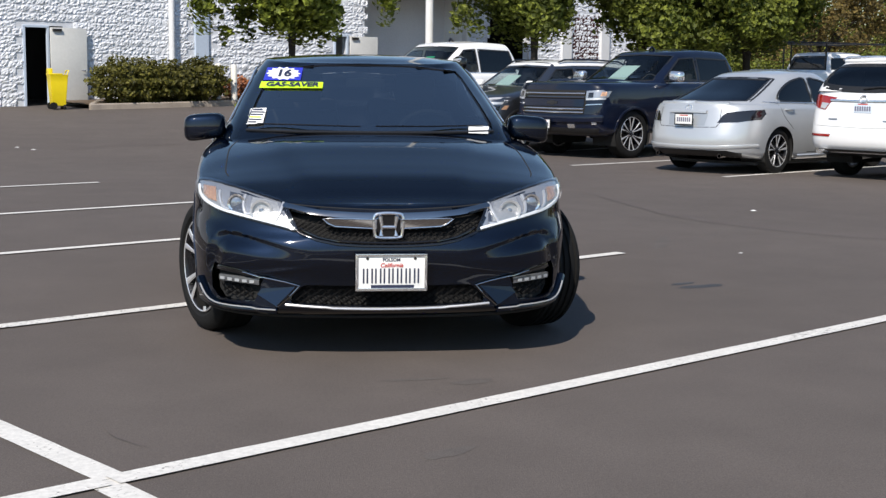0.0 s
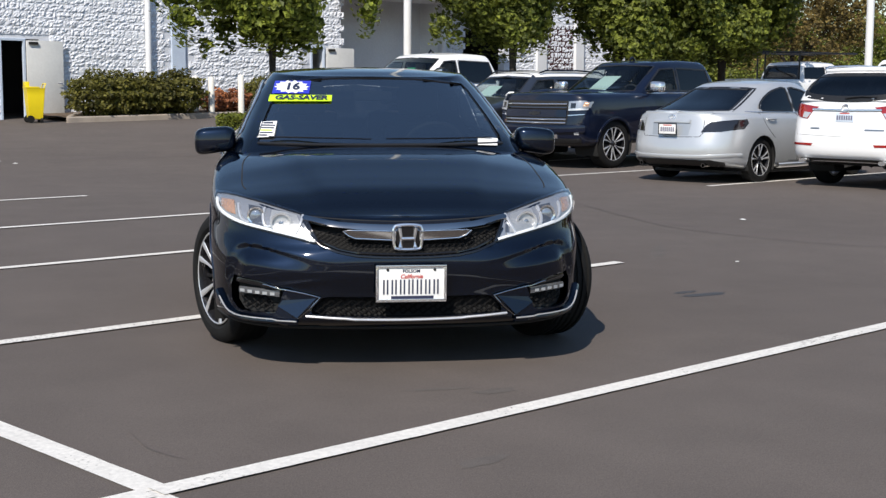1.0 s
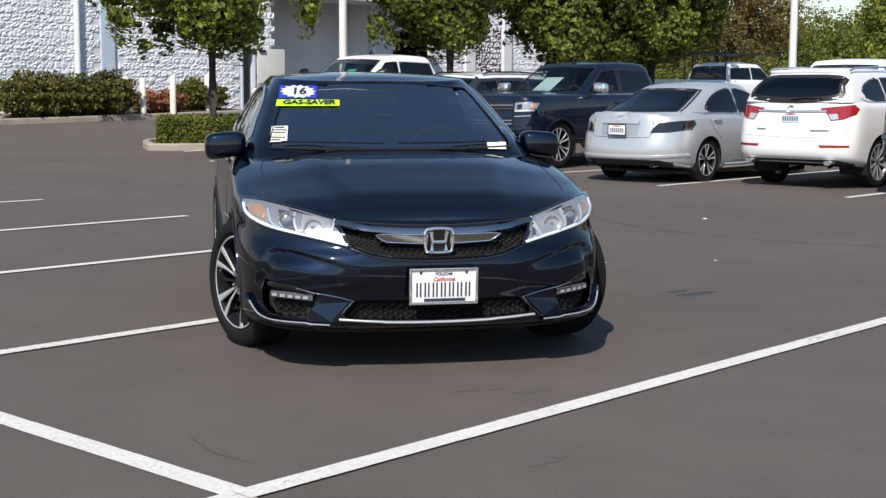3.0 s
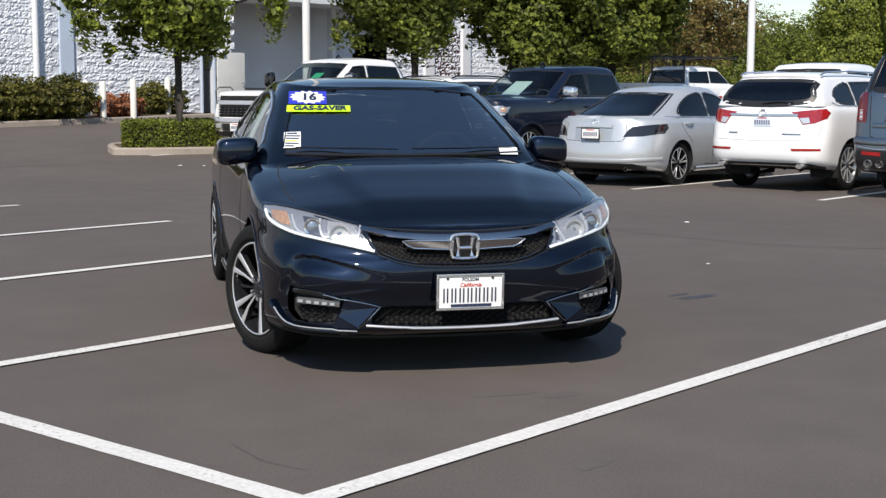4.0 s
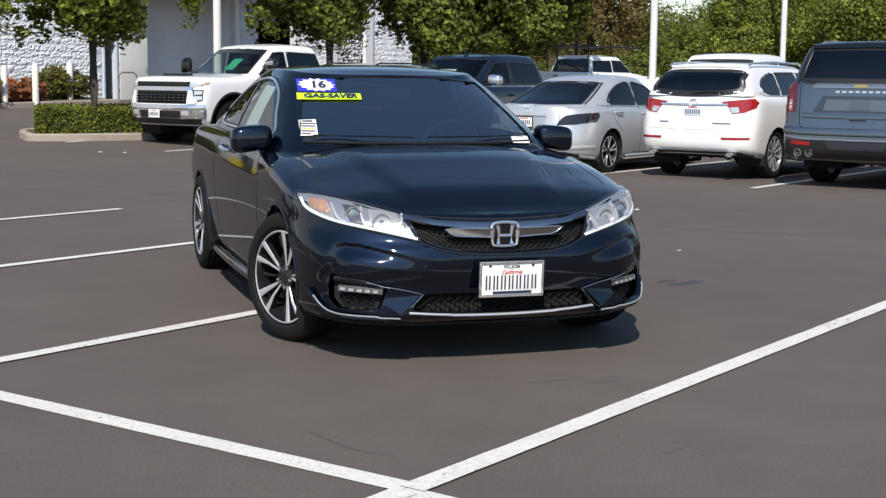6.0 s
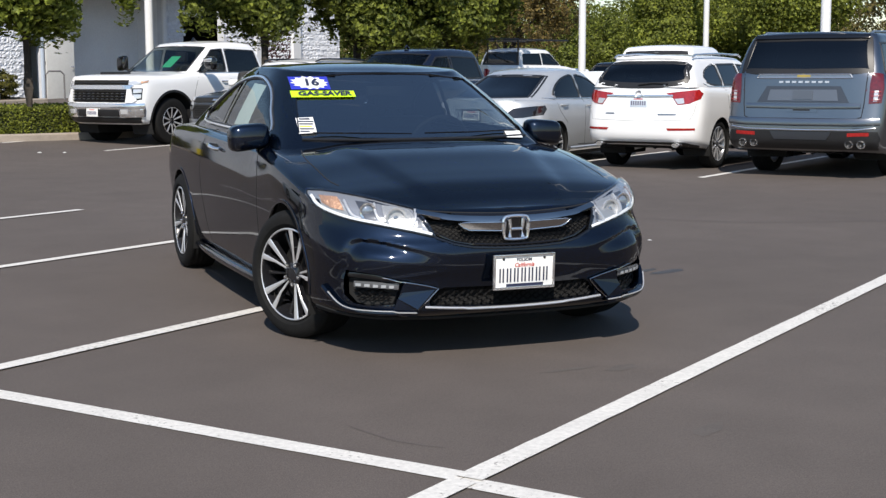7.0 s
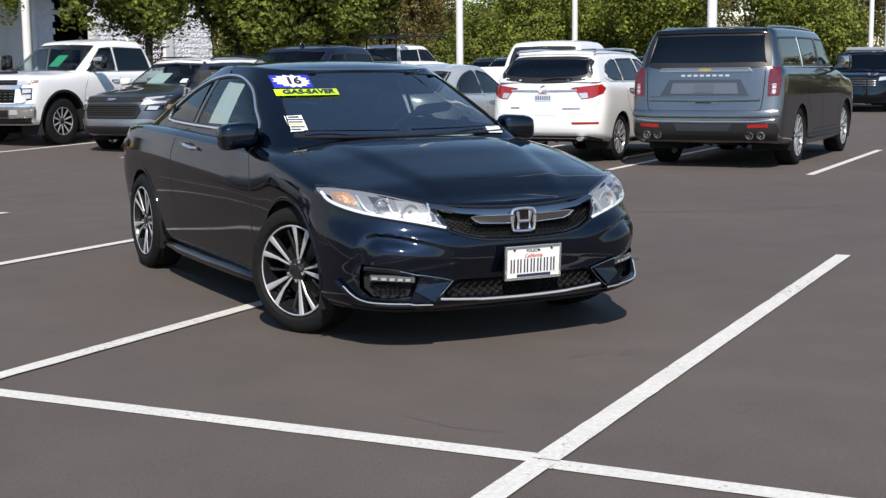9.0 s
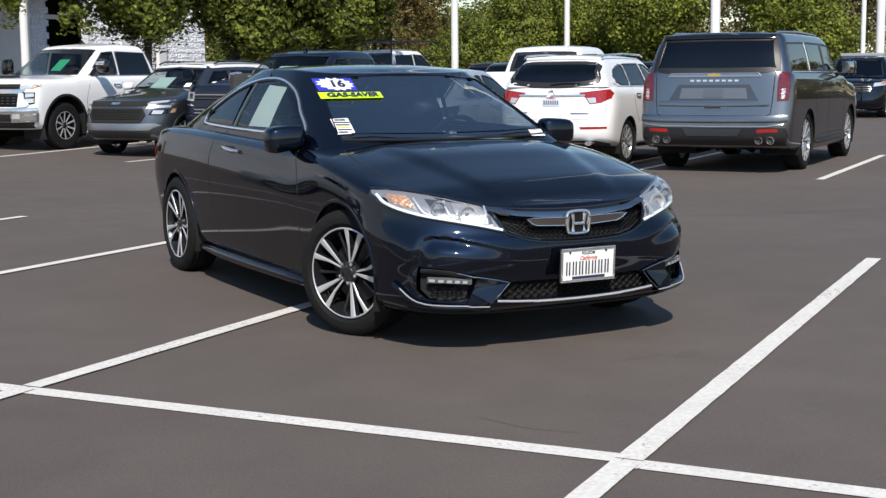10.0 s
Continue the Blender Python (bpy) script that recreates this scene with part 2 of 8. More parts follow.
class Car:
    """A car body from a few curves. Nose at -y, front axle at y = 0, right flank at -x."""

    def __init__(self, spec, root, paint):
        self.s, self.root, self.paint = spec, root, paint
        self.w, self.yf, self.yr = curve(spec["w"]), curve(spec["yf"]), curve(spec["yr"])
        self.zb, self.zt, self.crown = curve(spec["zb"]), curve(spec["zt"]), curve(spec["crown"])
        self.trees = []

    def half_ring(self, W, yF, yR, Lf, nf, Lr, nr, na=18, ns=44, ease=None, nb=None):
        pts = []
        yS, yE = yF + Lf, yR - Lr
        for i in range(na):
            a = 0.5 * math.pi * i / na
            pts.append((W * math.sin(a) ** (2 / nf), yS - (yS - yF) * math.cos(a) ** (2 / nf)))
        for i in range(ns + 1):
            pts.append((W, yS + (yE - yS) * i / ns))
        nb = nb or na
        for i in range(1, nb + 1):
            a = 0.5 * math.pi * i / nb
            pts.append((W * max(0.0, math.cos(a)) ** (2 / nr), yE + (yR - yE) * math.sin(a) ** (2 / nr)))
        return [(x * (ease(y) if ease else 1), y) for x, y in pts]

    def grid(self, levels, place, cap_top=None, cap_bottom=False):
        """Rings from bottom to top, each a full loop; place(level) gives a half ring with heights."""
        bm = bmesh.new()
        loops = []
        for h in levels:
            half = place(h)
            loop = [bm.verts.new(p) for p in half]
            loop += [bm.verts.new((-x, y, z)) for x, y, z in half[-2:0:-1]]
            loops.append(loop)
        n = len(loops[0])
        for A, B in zip(loops, loops[1:]):
            for i in range(n):
                j = (i + 1) % n
                bm.faces.new((A[i], A[j], B[j], B[i]))
        hl = len(place(levels[-1]))
        for loop, crown in ((loops[-1], cap_top), (loops[0], (lambda y: 0.0) if cap_bottom else None)):
            if crown is None:
                continue
            K = self.s.get("cap", 16)
            rows = []
            for i in range(1, hl - 1):
                R, L = loop[i], loop[-i]
                row = [R]
                for k in range(1, K):
                    t = 1 - 2 * k / K
                    row.append(bm.verts.new((R.co.x * t, R.co.y, R.co.z + crown(R.co.y) * (1 - abs(t) ** self.s.get("crown_p", 3.0)))))
                row.append(L)
                rows.append(row)
            for A, B in zip(rows, rows[1:]):
                for k in range(K):
                    bm.faces.new((A[k], A[k + 1], B[k + 1], B[k]))
            for row, tip in ((rows[0], loop[0]), (rows[-1], loop[hl - 1])):
                for k in range(K):
                    bm.faces.new((tip, row[k], row[k + 1]))
        return bm

    def cut(self, bm, poly, view):
        """Cuts an opening along a line drawn in a view, and draws the edge of the skin onto that line."""
        ax, far, way, (a, b) = VIEW[view]
        sign = -way[ax]
        centre = lambda f: f.calc_center_median()

        def on_side(c, n):
            if view in ("right", "left"):
                return c.x * sign > 0.3
            if view == "front":
                return c.y < self.s.get("mid", 1.6)
            if view == "rear":
                return c.y > self.s.get("mid", 1.6)
            return n.z > 0.3
        bm.normal_update()
        gone = [f for f in bm.faces if on_side(centre(f), f.normal) and inside((centre(f)[a], centre(f)[b]), poly)]
        if not gone:
            return
        gs = set(gone)
        edge = {v for f in gone for v in f.verts if any(g not in gs for g in v.link_faces)}
        bmesh.ops.delete(bm, geom=gone, context="FACES")
        for v in edge:
            if v.is_valid:
                (q0, q1), d = nearest((v.co[a], v.co[b]), poly)
                if d < 0.12:
                    v.co[a], v.co[b] = q0, q1

    def remember(self, bm):
        bm.normal_update()
        self.trees.append(BVHTree.FromBMesh(bm))

    def shot(self, p, view, dig=0.0):
        """The place on the skin behind a point of a view, and the skin's normal."""
        ax, far, way, (a, b) = VIEW[view]
        o = Vector(far)
        o[a], o[b] = p
        best = None
        for t in self.trees:
            loc, nor, idx, dist = t.ray_cast(o, way)
            if loc is not None and (best is None or dist < best[2]):
                if nor.dot(way) > 0:
                    nor = -nor
                best = (loc, nor, dist)
        if best is None:
            for t in self.trees:
                loc, nor, idx, dist = t.find_nearest(o + way * 3.0)
                if loc is not None and (best is None or dist < best[2]):
                    best = (loc, nor if nor.dot(way) < 0 else -nor, dist)
        return best[0], best[1]

    def patch(self, poly, view, lift=0.003, thick=0.0, cuts=3, flat=None, fine=0.04):
        """A skin-tight piece with the outline of a polygon, lifted off the skin."""
        bm = bmesh.new()
        vs = [bm.verts.new((p[0], p[1], 0)) for p in poly]
        f = bm.faces.new(vs)
        f.normal_update()
        bmesh.ops.triangulate(bm, faces=[f])
        for _ in range(cuts):
            inner = [e for e in bm.edges if len(e.link_faces) == 2 and e.calc_length() > fine]
            if inner:
                bmesh.ops.subdivide_edges(bm, edges=inner, cuts=1)
                bmesh.ops.triangulate(bm, faces=bm.faces)
                bmesh.ops.beautify_fill(bm, faces=bm.faces, edges=[e for e in bm.edges if len(e.link_faces) == 2])
        ax, far, way, (a, b) = VIEW[view]
        for v in list(bm.verts):
            loc, nor = self.shot((v.co.x, v.co.y), view)
            if flat is not None:
                v.co = loc - way * lift
                v.co[ax] = flat
            else:
                v.co = loc + nor * lift
        if thick:
            back = bmesh.ops.extrude_face_region(bm, geom=list(bm.faces))
            for v in [g for g in back["geom"] if isinstance(g, bmesh.types.BMVert)]:
                v.co = v.co + way * thick
        return bm

    def ribbon(self, line, view, width=0.02, lift=0.004, closed=False, high=0.0, bm=None, soft=False):
        """A narrow strip along a line of a view, with a rounded back when high is given."""
        bm = bm or bmesh.new()
        pts = [self.shot(p, view) for p in line]
        n = len(pts)
        rows = []
        for i in range(n):
            loc, nor = pts[i]
            A = pts[(i - 1) % n][0] if (closed or i) else loc
            B = pts[(i + 1) % n][0] if (closed or i < n - 1) else loc
            d = B - A
            if d.length < 1e-6:
                d = Vector((0, 0, 1))
            side = d.normalized().cross(nor).normalized()
            c = loc + nor * lift
            if soft:
                e = high * math.sin(math.pi * min(1.0, max(0.0, i / (n - 1)))) ** 0.5
                rows.append([bm.verts.new(c + side * width * a - nor * 0.003 + nor * e * b) for a, b in ((0.5, 0.0), (0.25, 0.6), (0.0, 1.0), (-0.25, 0.6), (-0.5, 0.0))])
                continue
            rows.append([bm.verts.new(c + side * width * 0.5 - nor * 0.004), bm.verts.new(c + side * width * 0.42 + nor * high * 0.7), bm.verts.new(c + nor * high),
                         bm.verts.new(c - side * width * 0.42 + nor * high * 0.7), bm.verts.new(c - side * width * 0.5 - nor * 0.004)])
        for A, B in list(zip(rows, rows[1:])) + ([(rows[-1], rows[0])] if closed else []):
            for k in range(4):
                bm.faces.new((A[k], A[k + 1], B[k + 1], B[k]))
        return bm

    def body(self):
        s = self.s
        Lf, nf, Lr, nr = s["plan"]

        def place(h):
            W, yF, yR = self.w(h), self.yf(h), self.yr(h)
            half = self.half_ring(W, yF, yR, Lf, nf(h) if callable(nf) else nf, Lr, nr, s.get("na", 18), s.get("ns", 48), s.get("ease"), s.get("nb"))
            out = []
            for x, y in half:
                b, t = self.zb(y), self.zt(y)
                q = (x, y, b + (t - b) * h)
                out.append(s["sculpt"](*q) if "sculpt" in s else q)
            return out
        bm = self.grid(s["levels"], place, self.crown, True)
        if "hood" in s:
            for v in bm.verts:
                v.co.z += s["hood"](v.co.x, v.co.y, v.co.z)
        self.remember(bm)
        for poly in s.get("openings", ()):
            self.cut(bm, poly, "front")
            rim = [e for e in bm.edges if e.is_boundary and all(v.co.y < 0 and nearest((v.co.x, v.co.z), poly)[1] < 0.004 for v in e.verts)]
            back = bmesh.ops.extrude_edge_only(bm, edges=rim)
            for v in [g for g in back["geom"] if isinstance(g, bmesh.types.BMVert)]:
                v.co.y += 0.05
        for y, r in s["arches"]:
            zc = s["hub"]
            poly = [(y + r * math.cos(a), zc + r * 0.98 * math.sin(a)) for a in [math.radians(k) for k in range(-60, 241, 6)]]
            for view in ("right", "left"):
                self.cut(bm, poly, view)
        base = self.gh_ring(0.0)
        if s.get("open_top", True):
            foot = [(x * 0.93, y + (0.05 if y < s["mid"] else -0.05)) for x, y, z in base]
            foot += [(-x, y) for x, y in foot[::-1]]
            self.cut(bm, foot, "top")
        if "bed" in s:
            y0, y1, wd = s["bed"]
            self.cut(bm, [(-wd, y0), (wd, y0), (wd, y1), (-wd, y1)], "top")
        return bm

    def gh_ring(self, h):
        s = self.s
        g = s["gh"]
        W = curve(g["w"])(h)
        yF, yR = curve(g["yf"])(h), curve(g["yr"])(h)
        Lf, nf, Lr, nr = g["plan"]
        half = self.half_ring(W, yF, yR, Lf, nf, Lr, nr, 14, 40, g.get("ease"))
        zr = curve(g["zr"])
        out = []
        for x, y in half:
            b = self.zt(y) + g.get("sink", -0.01)
            if "base" in g:
                b = curve(g["base"])(y)
            out.append((x, y, b + (zr(y) - b) * h))
        return out

    def greenhouse(self):
        g = self.s["gh"]
        rc = curve(g["roof_crown"])
        keep, self.s["crown_p"] = self.s.get("crown_p", 3.0), g.get("crown_p", 2.4)
        bm = self.grid(g["levels"], self.gh_ring, rc, False)
        self.s["crown_p"] = keep
        self.remember(bm)
        for view, poly, *rest in g["windows"]:
            self.cut(bm, poly, view)
        return bm


def wheel_meshes(name, R, width, rim_r, style, spokes, face, pocket):
    """Meshes of one wheel, axle along x, outer face towards -x."""
    w = width / 2
    out = {}
    bm = bmesh.new()
    prof = [(-w * 0.80, rim_r), (-w * 0.98, rim_r + 0.02), (-w, (rim_r + R) / 2), (-w * 0.93, R - 0.022), (-w * 0.78, R - 0.004)]
    for k in range(5):
        c = -w * 0.62 + k * w * 0.31
        prof += [(c - 0.012, R), (c, R), (c + 0.003, R - 0.008), (c + 0.010, R - 0.008)]
    prof += [(w * 0.78, R - 0.004), (w * 0.93, R - 0.022), (w, (rim_r + R) / 2), (w * 0.8, rim_r)]
    lathe(bm, prof, 48, "x")
    bmesh.ops.delete(bm, geom=[f for f in bm.faces if len(f.verts) > 4], context="FACES")
    out["tyre"] = mesh_of(name + "_tyre", bm, RUBBER)
    bm = bmesh.new()
    lathe(bm, [(-w * 0.84, rim_r + 0.004), (-w * 0.90, rim_r - 0.002), (-w * 0.86, rim_r - 0.012), (-w * 0.6, rim_r - 0.022), (w * 0.7, rim_r - 0.03), (w * 0.7, rim_r)], 48, "x")
    bmesh.ops.delete(bm, geom=[f for f in bm.faces if len(f.verts) > 4], context="FACES")
    out["rim"] = mesh_of(name + "_rim", bm, pocket)
    bm = bmesh.new()
    lathe(bm, [(-w * 0.90, rim_r - 0.001), (-w * 0.93, rim_r - 0.006), (-w * 0.90, rim_r - 0.010)], 48, "x")
    bmesh.ops.delete(bm, geom=[f for f in bm.faces if len(f.verts) > 4], context="FACES")
    out["rim_lip"] = mesh_of(name + "_rim_lip", bm, face)
    bm = bmesh.new()
    lathe(bm, [(-w * 0.1, 0.02), (-w * 0.1, rim_r * 0.66), (0.0, rim_r * 0.66), (0.0, 0.02)], 36, "x")
    out["brake_disc"] = mesh_of(name + "_disc", bm, STEEL)
    bm = bmesh.new()
    lathe(bm, [(-w * 0.55, 0.062), (-w * 0.72, 0.058), (-w * 0.76, 0.034), (-w * 0.80, 0.030), (-w * 0.82, 0.0)], 24, "x")
    for k in range(5):
        a = 2 * math.pi * (k + 0.5) / 5
        lathe(bm, [(-w * 0.6, 0.011), (-w * 0.80, 0.010), (-w * 0.82, 0.0)], 8, "x", (0, 0.047 * math.cos(a) * 1.25, 0.047 * math.sin(a) * 1.25))
    out["hub"] = mesh_of(name + "_hub", bm, pocket)
    bm = bmesh.new()
    out["spoke"] = []

    def bar(a0, r0, a1, r1, w0, w1, x0, x1, deep=0.03):
        """One arm between two angles and radii."""
        p0 = Vector((x0, r0 * math.cos(a0), r0 * math.sin(a0)))
        p1 = Vector((x1, r1 * math.cos(a1), r1 * math.sin(a1)))
        d = (p1 - p0).normalized()
        side = d.cross(Vector((1, 0, 0))).normalized()
        b = bmesh.new()
        vs = []
        for p, ww in ((p0, w0), (p1, w1)):
            vs.append([b.verts.new(p + side * ww), b.verts.new(p + side * ww * 0.6 - Vector((0.004, 0, 0))), b.verts.new(p - side * ww * 0.6 - Vector((0.004, 0, 0))), b.verts.new(p - side * ww),
                       b.verts.new(p - side * ww * 1.05 + Vector((deep, 0, 0))), b.verts.new(p + side * ww * 1.05 + Vector((deep, 0, 0)))])
        A, B = vs
        for k in range(6):
            f = b.faces.new((A[k], A[(k + 1) % 6], B[(k + 1) % 6], B[k]))
            f.material_index = 0 if k < 3 else 1
        b.faces.new(A[::-1])
        b.faces.new(B)
        return b
    arms = []
    for k in range(spokes):
        a = 2 * math.pi * k / spokes + math.pi / 2
        if style == "twin":
            arms.append(bar(a + 0.10, 0.045, a + 0.20, rim_r - 0.003, 0.0045, 0.0185, -w * 0.70, -w * 0.88, 0.03))
            arms.append(bar(a - 0.10, 0.045, a - 0.155, rim_r * 0.58, 0.0045, 0.0075, -w * 0.68, -w * 0.80, 0.03))
            arms.append(bar(a - 0.155, rim_r * 0.58, a - 0.23, rim_r - 0.003, 0.0075, 0.0165, -w * 0.80, -w * 0.88, 0.03))
            arms.append(bar(a + 0.60, 0.06, a + 0.63, rim_r - 0.006, 0.006, 0.010, -w * 0.35, -w * 0.55, 0.02))
        elif style == "wide":
            arms.append(bar(a, 0.05, a, rim_r - 0.008, 0.026, 0.034, -w * 0.70, -w * 0.86))
        else:
            arms.append(bar(a, 0.05, a, rim_r - 0.008, 0.013, 0.018, -w * 0.70, -w * 0.86))
    out["spoke"] = [mesh_of(name + "_spoke", b, [pocket, pocket] if style == "twin" and i % 4 == 3 else [face, pocket], angle=25) for i, b in enumerate(arms)]
    if style == "twin":
        out["wheel_nut"] = []
        for k in range(5):
            a = 2 * math.pi * (k + 0.5) / 5
            bm = lathe(bmesh.new(), [(-w * 0.78, 0.010), (-w * 0.86, 0.008), (-w * 0.87, 0.0)], 8, "x", (0, 0.052 * math.cos(a), 0.052 * math.sin(a)))
            out["wheel_nut"].append(mesh_of(name + "_nut", bm, CHROME))
    return out


def put_wheel(meshes, root, m):
    hub = new("wheel")
    hub.parent = root
    hub.matrix_basis = m
    for key, me in meshes.items():
        for one in (me if isinstance(me, list) else [me]):
            ob = new(key, one)
            ob.parent = hub
    return hub


def seat(car_root, x, y, z, w=0.52, cloth=None):
    bm = bmesh.new()
    box(bm, x - w / 2, x + w / 2, y - 0.28, y + 0.26, z, z + 0.22, 0.06)
    box(bm, x - w / 2 + 0.02, x + w / 2 - 0.02, y + 0.18, y + 0.36, z + 0.15, z + 0.72, 0.07)
    box(bm, x - 0.13, x + 0.13, y + 0.26, y + 0.36, z + 0.76, z + 0.95, 0.045)
    tube(bm, [(x - 0.05, y + 0.3, z + 0.68), (x - 0.05, y + 0.31, z + 0.8)], 0.007, 6)
    tube(bm, [(x + 0.05, y + 0.3, z + 0.68), (x + 0.05, y + 0.31, z + 0.8)], 0.007, 6)
    return part("seat", bm, cloth or SEAT_CLOTH, car_root)


def steering_wheel(root, x, y, z):
    bm = bmesh.new()
    pts = []
    for k in range(28):
        a = 2 * math.pi * k / 28
        pts.append((x + 0.185 * math.cos(a), y - 0.06 * math.sin(a) * 0.9 + 0, z + 0.17 * math.sin(a)))
    tube(bm, pts, 0.015, 8, True)
    for a in (0.1, math.pi - 0.1, -math.pi / 2):
        tube(bm, [(x, y, z), (x + 0.18 * math.cos(a), y - 0.05 * math.sin(a), z + 0.165 * math.sin(a))], 0.014, 6)
    lathe(bm, [(-0.03, 0.05), (0.0, 0.06), (0.02, 0.04)], 16, "y", (x, y, z))
    return part("steering_wheel", bm, INTERIOR, root)


def mirror(car, side, at, size, paint, base, strip=False):
    """A door mirror: shell, dark glass and a stalk."""
    sx = -1 if side == "right" else 1
    x, y, z = at
    w, d, h = size
    bm = bmesh.new()
    bmesh.ops.create_uvsphere(bm, u_segments=24, v_segments=14, radius=1)
    for v in bm.verts:
        p = v.co
        q = [math.copysign(abs(c) ** 0.5, c) for c in p]
        v.co = Vector((x + sx * 0 + q[0] * w / 2, y + (q[1] * d / 2 if q[1] < 0 else q[1] * d * 0.22), z + q[2] * h / 2 * ((0.86 + 0.22 * q[0] * sx) if q[2] < 0 else 1.0 - 0.10 * q[0] * sx)))
    shell = part("mirror_shell", bm, paint, car.root)
    bm = boxed(x - w * 0.40, x + w * 0.40, y + d * 0.222, y + d * 0.235, z - h * 0.36, z + h * 0.38, 0.004)
    part("mirror_glass", bm, DARK_CHROME, shell)
    bm = bmesh.new()
    bx, by, bz = base
    tube(bm, [(x - sx * w * 0.25, y, z - h * 0.36), (x - sx * w * 0.62, y + 0.005, z - h * 0.42), (bx, by, bz)], [0.024, 0.03, 0.038], 10, flat=0.8)
    part("mirror_stalk", bm, BLACK_TRIM, shell)
    if strip:
        line = [(x - sx * w * 0.10, y - d * 0.43, z - h * 0.20), (x + sx * w * 0.25, y - d * 0.40, z - h * 0.22), (x + sx * w * 0.46, y - d * 0.20, z - h * 0.24)]
        part("mirror_strip", tube(bmesh.new(), line, [0.003, 0.006, 0.004], 6), LAMP_SILVER, shell, "pale strip along the shell")
    return shell


def wheel_well(car, y, r, zc, w_in, w_out):
    for sx in (-1, 1):
        bm = bmesh.new()
        rows = []
        for k in range(0, 21):
            a = math.radians(-25 + 230 * k / 20)
            c, s_ = r * math.cos(a), r * math.sin(a)
            rows.append((bm.verts.new((sx * w_in, y + c, zc + s_)), bm.verts.new((sx * w_out, y + c, zc + s_))))
        for A, B in zip(rows, rows[1:]):
            bm.faces.new((A[0], A[1], B[1], B[0]))
        bm.faces.new([a for a, b in rows])
        part("wheel_well", bm, UNDER, car.root)


def plate(name_root, at, size, tilt, face_mat, frame_mat, bars, view=-1):
    """A number plate with a frame; its characters are plain bars."""
    w, h = size
    root = name_root
    bm = bmesh.new()
    box(bm, -w / 2, w / 2, -0.004, 0.004, -h / 2, h / 2, 0.002)
    pl = part("number_plate", bm, face_mat, root, "white plate with dark plain bars")
    pl.matrix_basis = Matrix.Translation(at) @ tilt
    if frame_mat:
        bm = bmesh.new()
        t = 0.008
        box(bm, -w / 2 - t, w / 2 + t, -0.010, 0.003, h / 2 - 0.004, h / 2 + t, 0.002)
        box(bm, -w / 2 - t, w / 2 + t, -0.010, 0.003, -h / 2 - t, -h / 2 + 0.006, 0.002)
        box(bm, -w / 2 - t, -w / 2 + 0.004, -0.010, 0.003, -h / 2, h / 2, 0.002)
        box(bm, w / 2 - 0.004, w / 2 + t, -0.010, 0.003, -h / 2, h / 2, 0.002)
        part("plate_frame", bm, frame_mat, pl)
    for x0, x1, z0, z1, m in bars:
        part("plate_bar", boxed(x0, x1, -0.0062, -0.0035, z0, z1), m, pl, smooth=False)
    return pl


DLO = smooth_poly([(0.74, 1.0), (0.92, 1.13), (1.12, 1.24), (1.34, 1.30), (1.58, 1.312), (1.86, 1.285), (2.14, 1.215), (2.38, 1.115), (2.43, 1.05), (2.36, 1.022), (1.9, 1.008), (1.3, 1.0)], 5)
WS = [(-0.675, 0.975), (-0.35, 0.962), (0, 0.958), (0.35, 0.962), (0.675, 0.975), (0.62, 1.12), (0.535, 1.302), (0.25, 1.332), (0, 1.336), (-0.25, 1.332), (-0.535, 1.302), (-0.62, 1.12)]
RWIN = [(-0.55, 1.04), (0, 1.05), (0.55, 1.04), (0.46, 1.27), (0, 1.30), (-0.46, 1.27)]
BROW = smooth_poly([(0.812, 0.36), (0.805, 0.43), (0.797, 0.48), (0.783, 0.522), (0.76, 0.552), (0.73, 0.567), (0.69, 0.568), (0.64, 0.561), (0.55, 0.540), (0.41, 0.506), (0.25, 0.480), (0.0, 0.470)], 4, False)
BROW_IN = BROW + [(0.0, 0.1), (0.812, 0.1)]
CREASE = curve([(0.2, 0.70), (0.46, 0.72), (0.9, 0.755), (1.5, 0.79), (2.2, 0.82), (3.0, 0.84), (3.8, 0.85)])


def ramp01(x, a, b):
    t = min(1.0, max(0.0, (x - a) / (b - a)))
    return t * t * (3 - 2 * t)


def coupe_sculpt(x, y, z):
    """The undercut over the bumper bar and the fold along the doors."""
    ax, sx = abs(x), (1 if x > 0 else -1)
    if y < 0.0 and 0.2 < z < 0.70 and ax < 0.87:
        q, d = nearest((ax, z), BROW)
        fade = ramp01(q[0], 0.30, 0.66) * (1 - ramp01(-q[1], -0.44, -0.37))
        if inside((ax, z), BROW_IN):
            cut = -0.017 * ramp01(d, 0.0, 0.016) * (1 - ramp01(d, 0.018, 0.085))
        else:
            cut = 0.005 * (1 - ramp01(d, 0.0, 0.06))
        k = min(1.0, ax / 0.893)
        ox, oy = k ** 1.8, max(0.05, (0.1 - y) / 0.95) ** 1.8
        L = math.hypot(ox, oy)
        x, y = x + sx * ox / L * cut * fade, y - oy / L * cut * fade
    if y > 0.15:
        up = z - CREASE(y) + 0.07
        lean = -(0.02 * up + 0.42 * up * up) if up > 0 else -0.10 * up * up
        x += sx * lean * ramp01(y, 0.15, 0.8) * ramp01(ax, 0.5, 0.7)
    return x, y, z


def coupe_hood(x, y, z):
    """Two soft folds of the bonnet, running from the screen's corners to the grille."""
    if not (-0.78 < y < 0.6 and z > 0.67):
        return 0.0
    edge = 0.34 + 0.22 * (y + 0.75) / 1.1
    return 0.012 * (1 - ramp01(abs(x), edge - 0.045, edge + 0.045)) * ramp01(y, -0.78, -0.45) * (1 - ramp01(y, 0.1, 0.45))


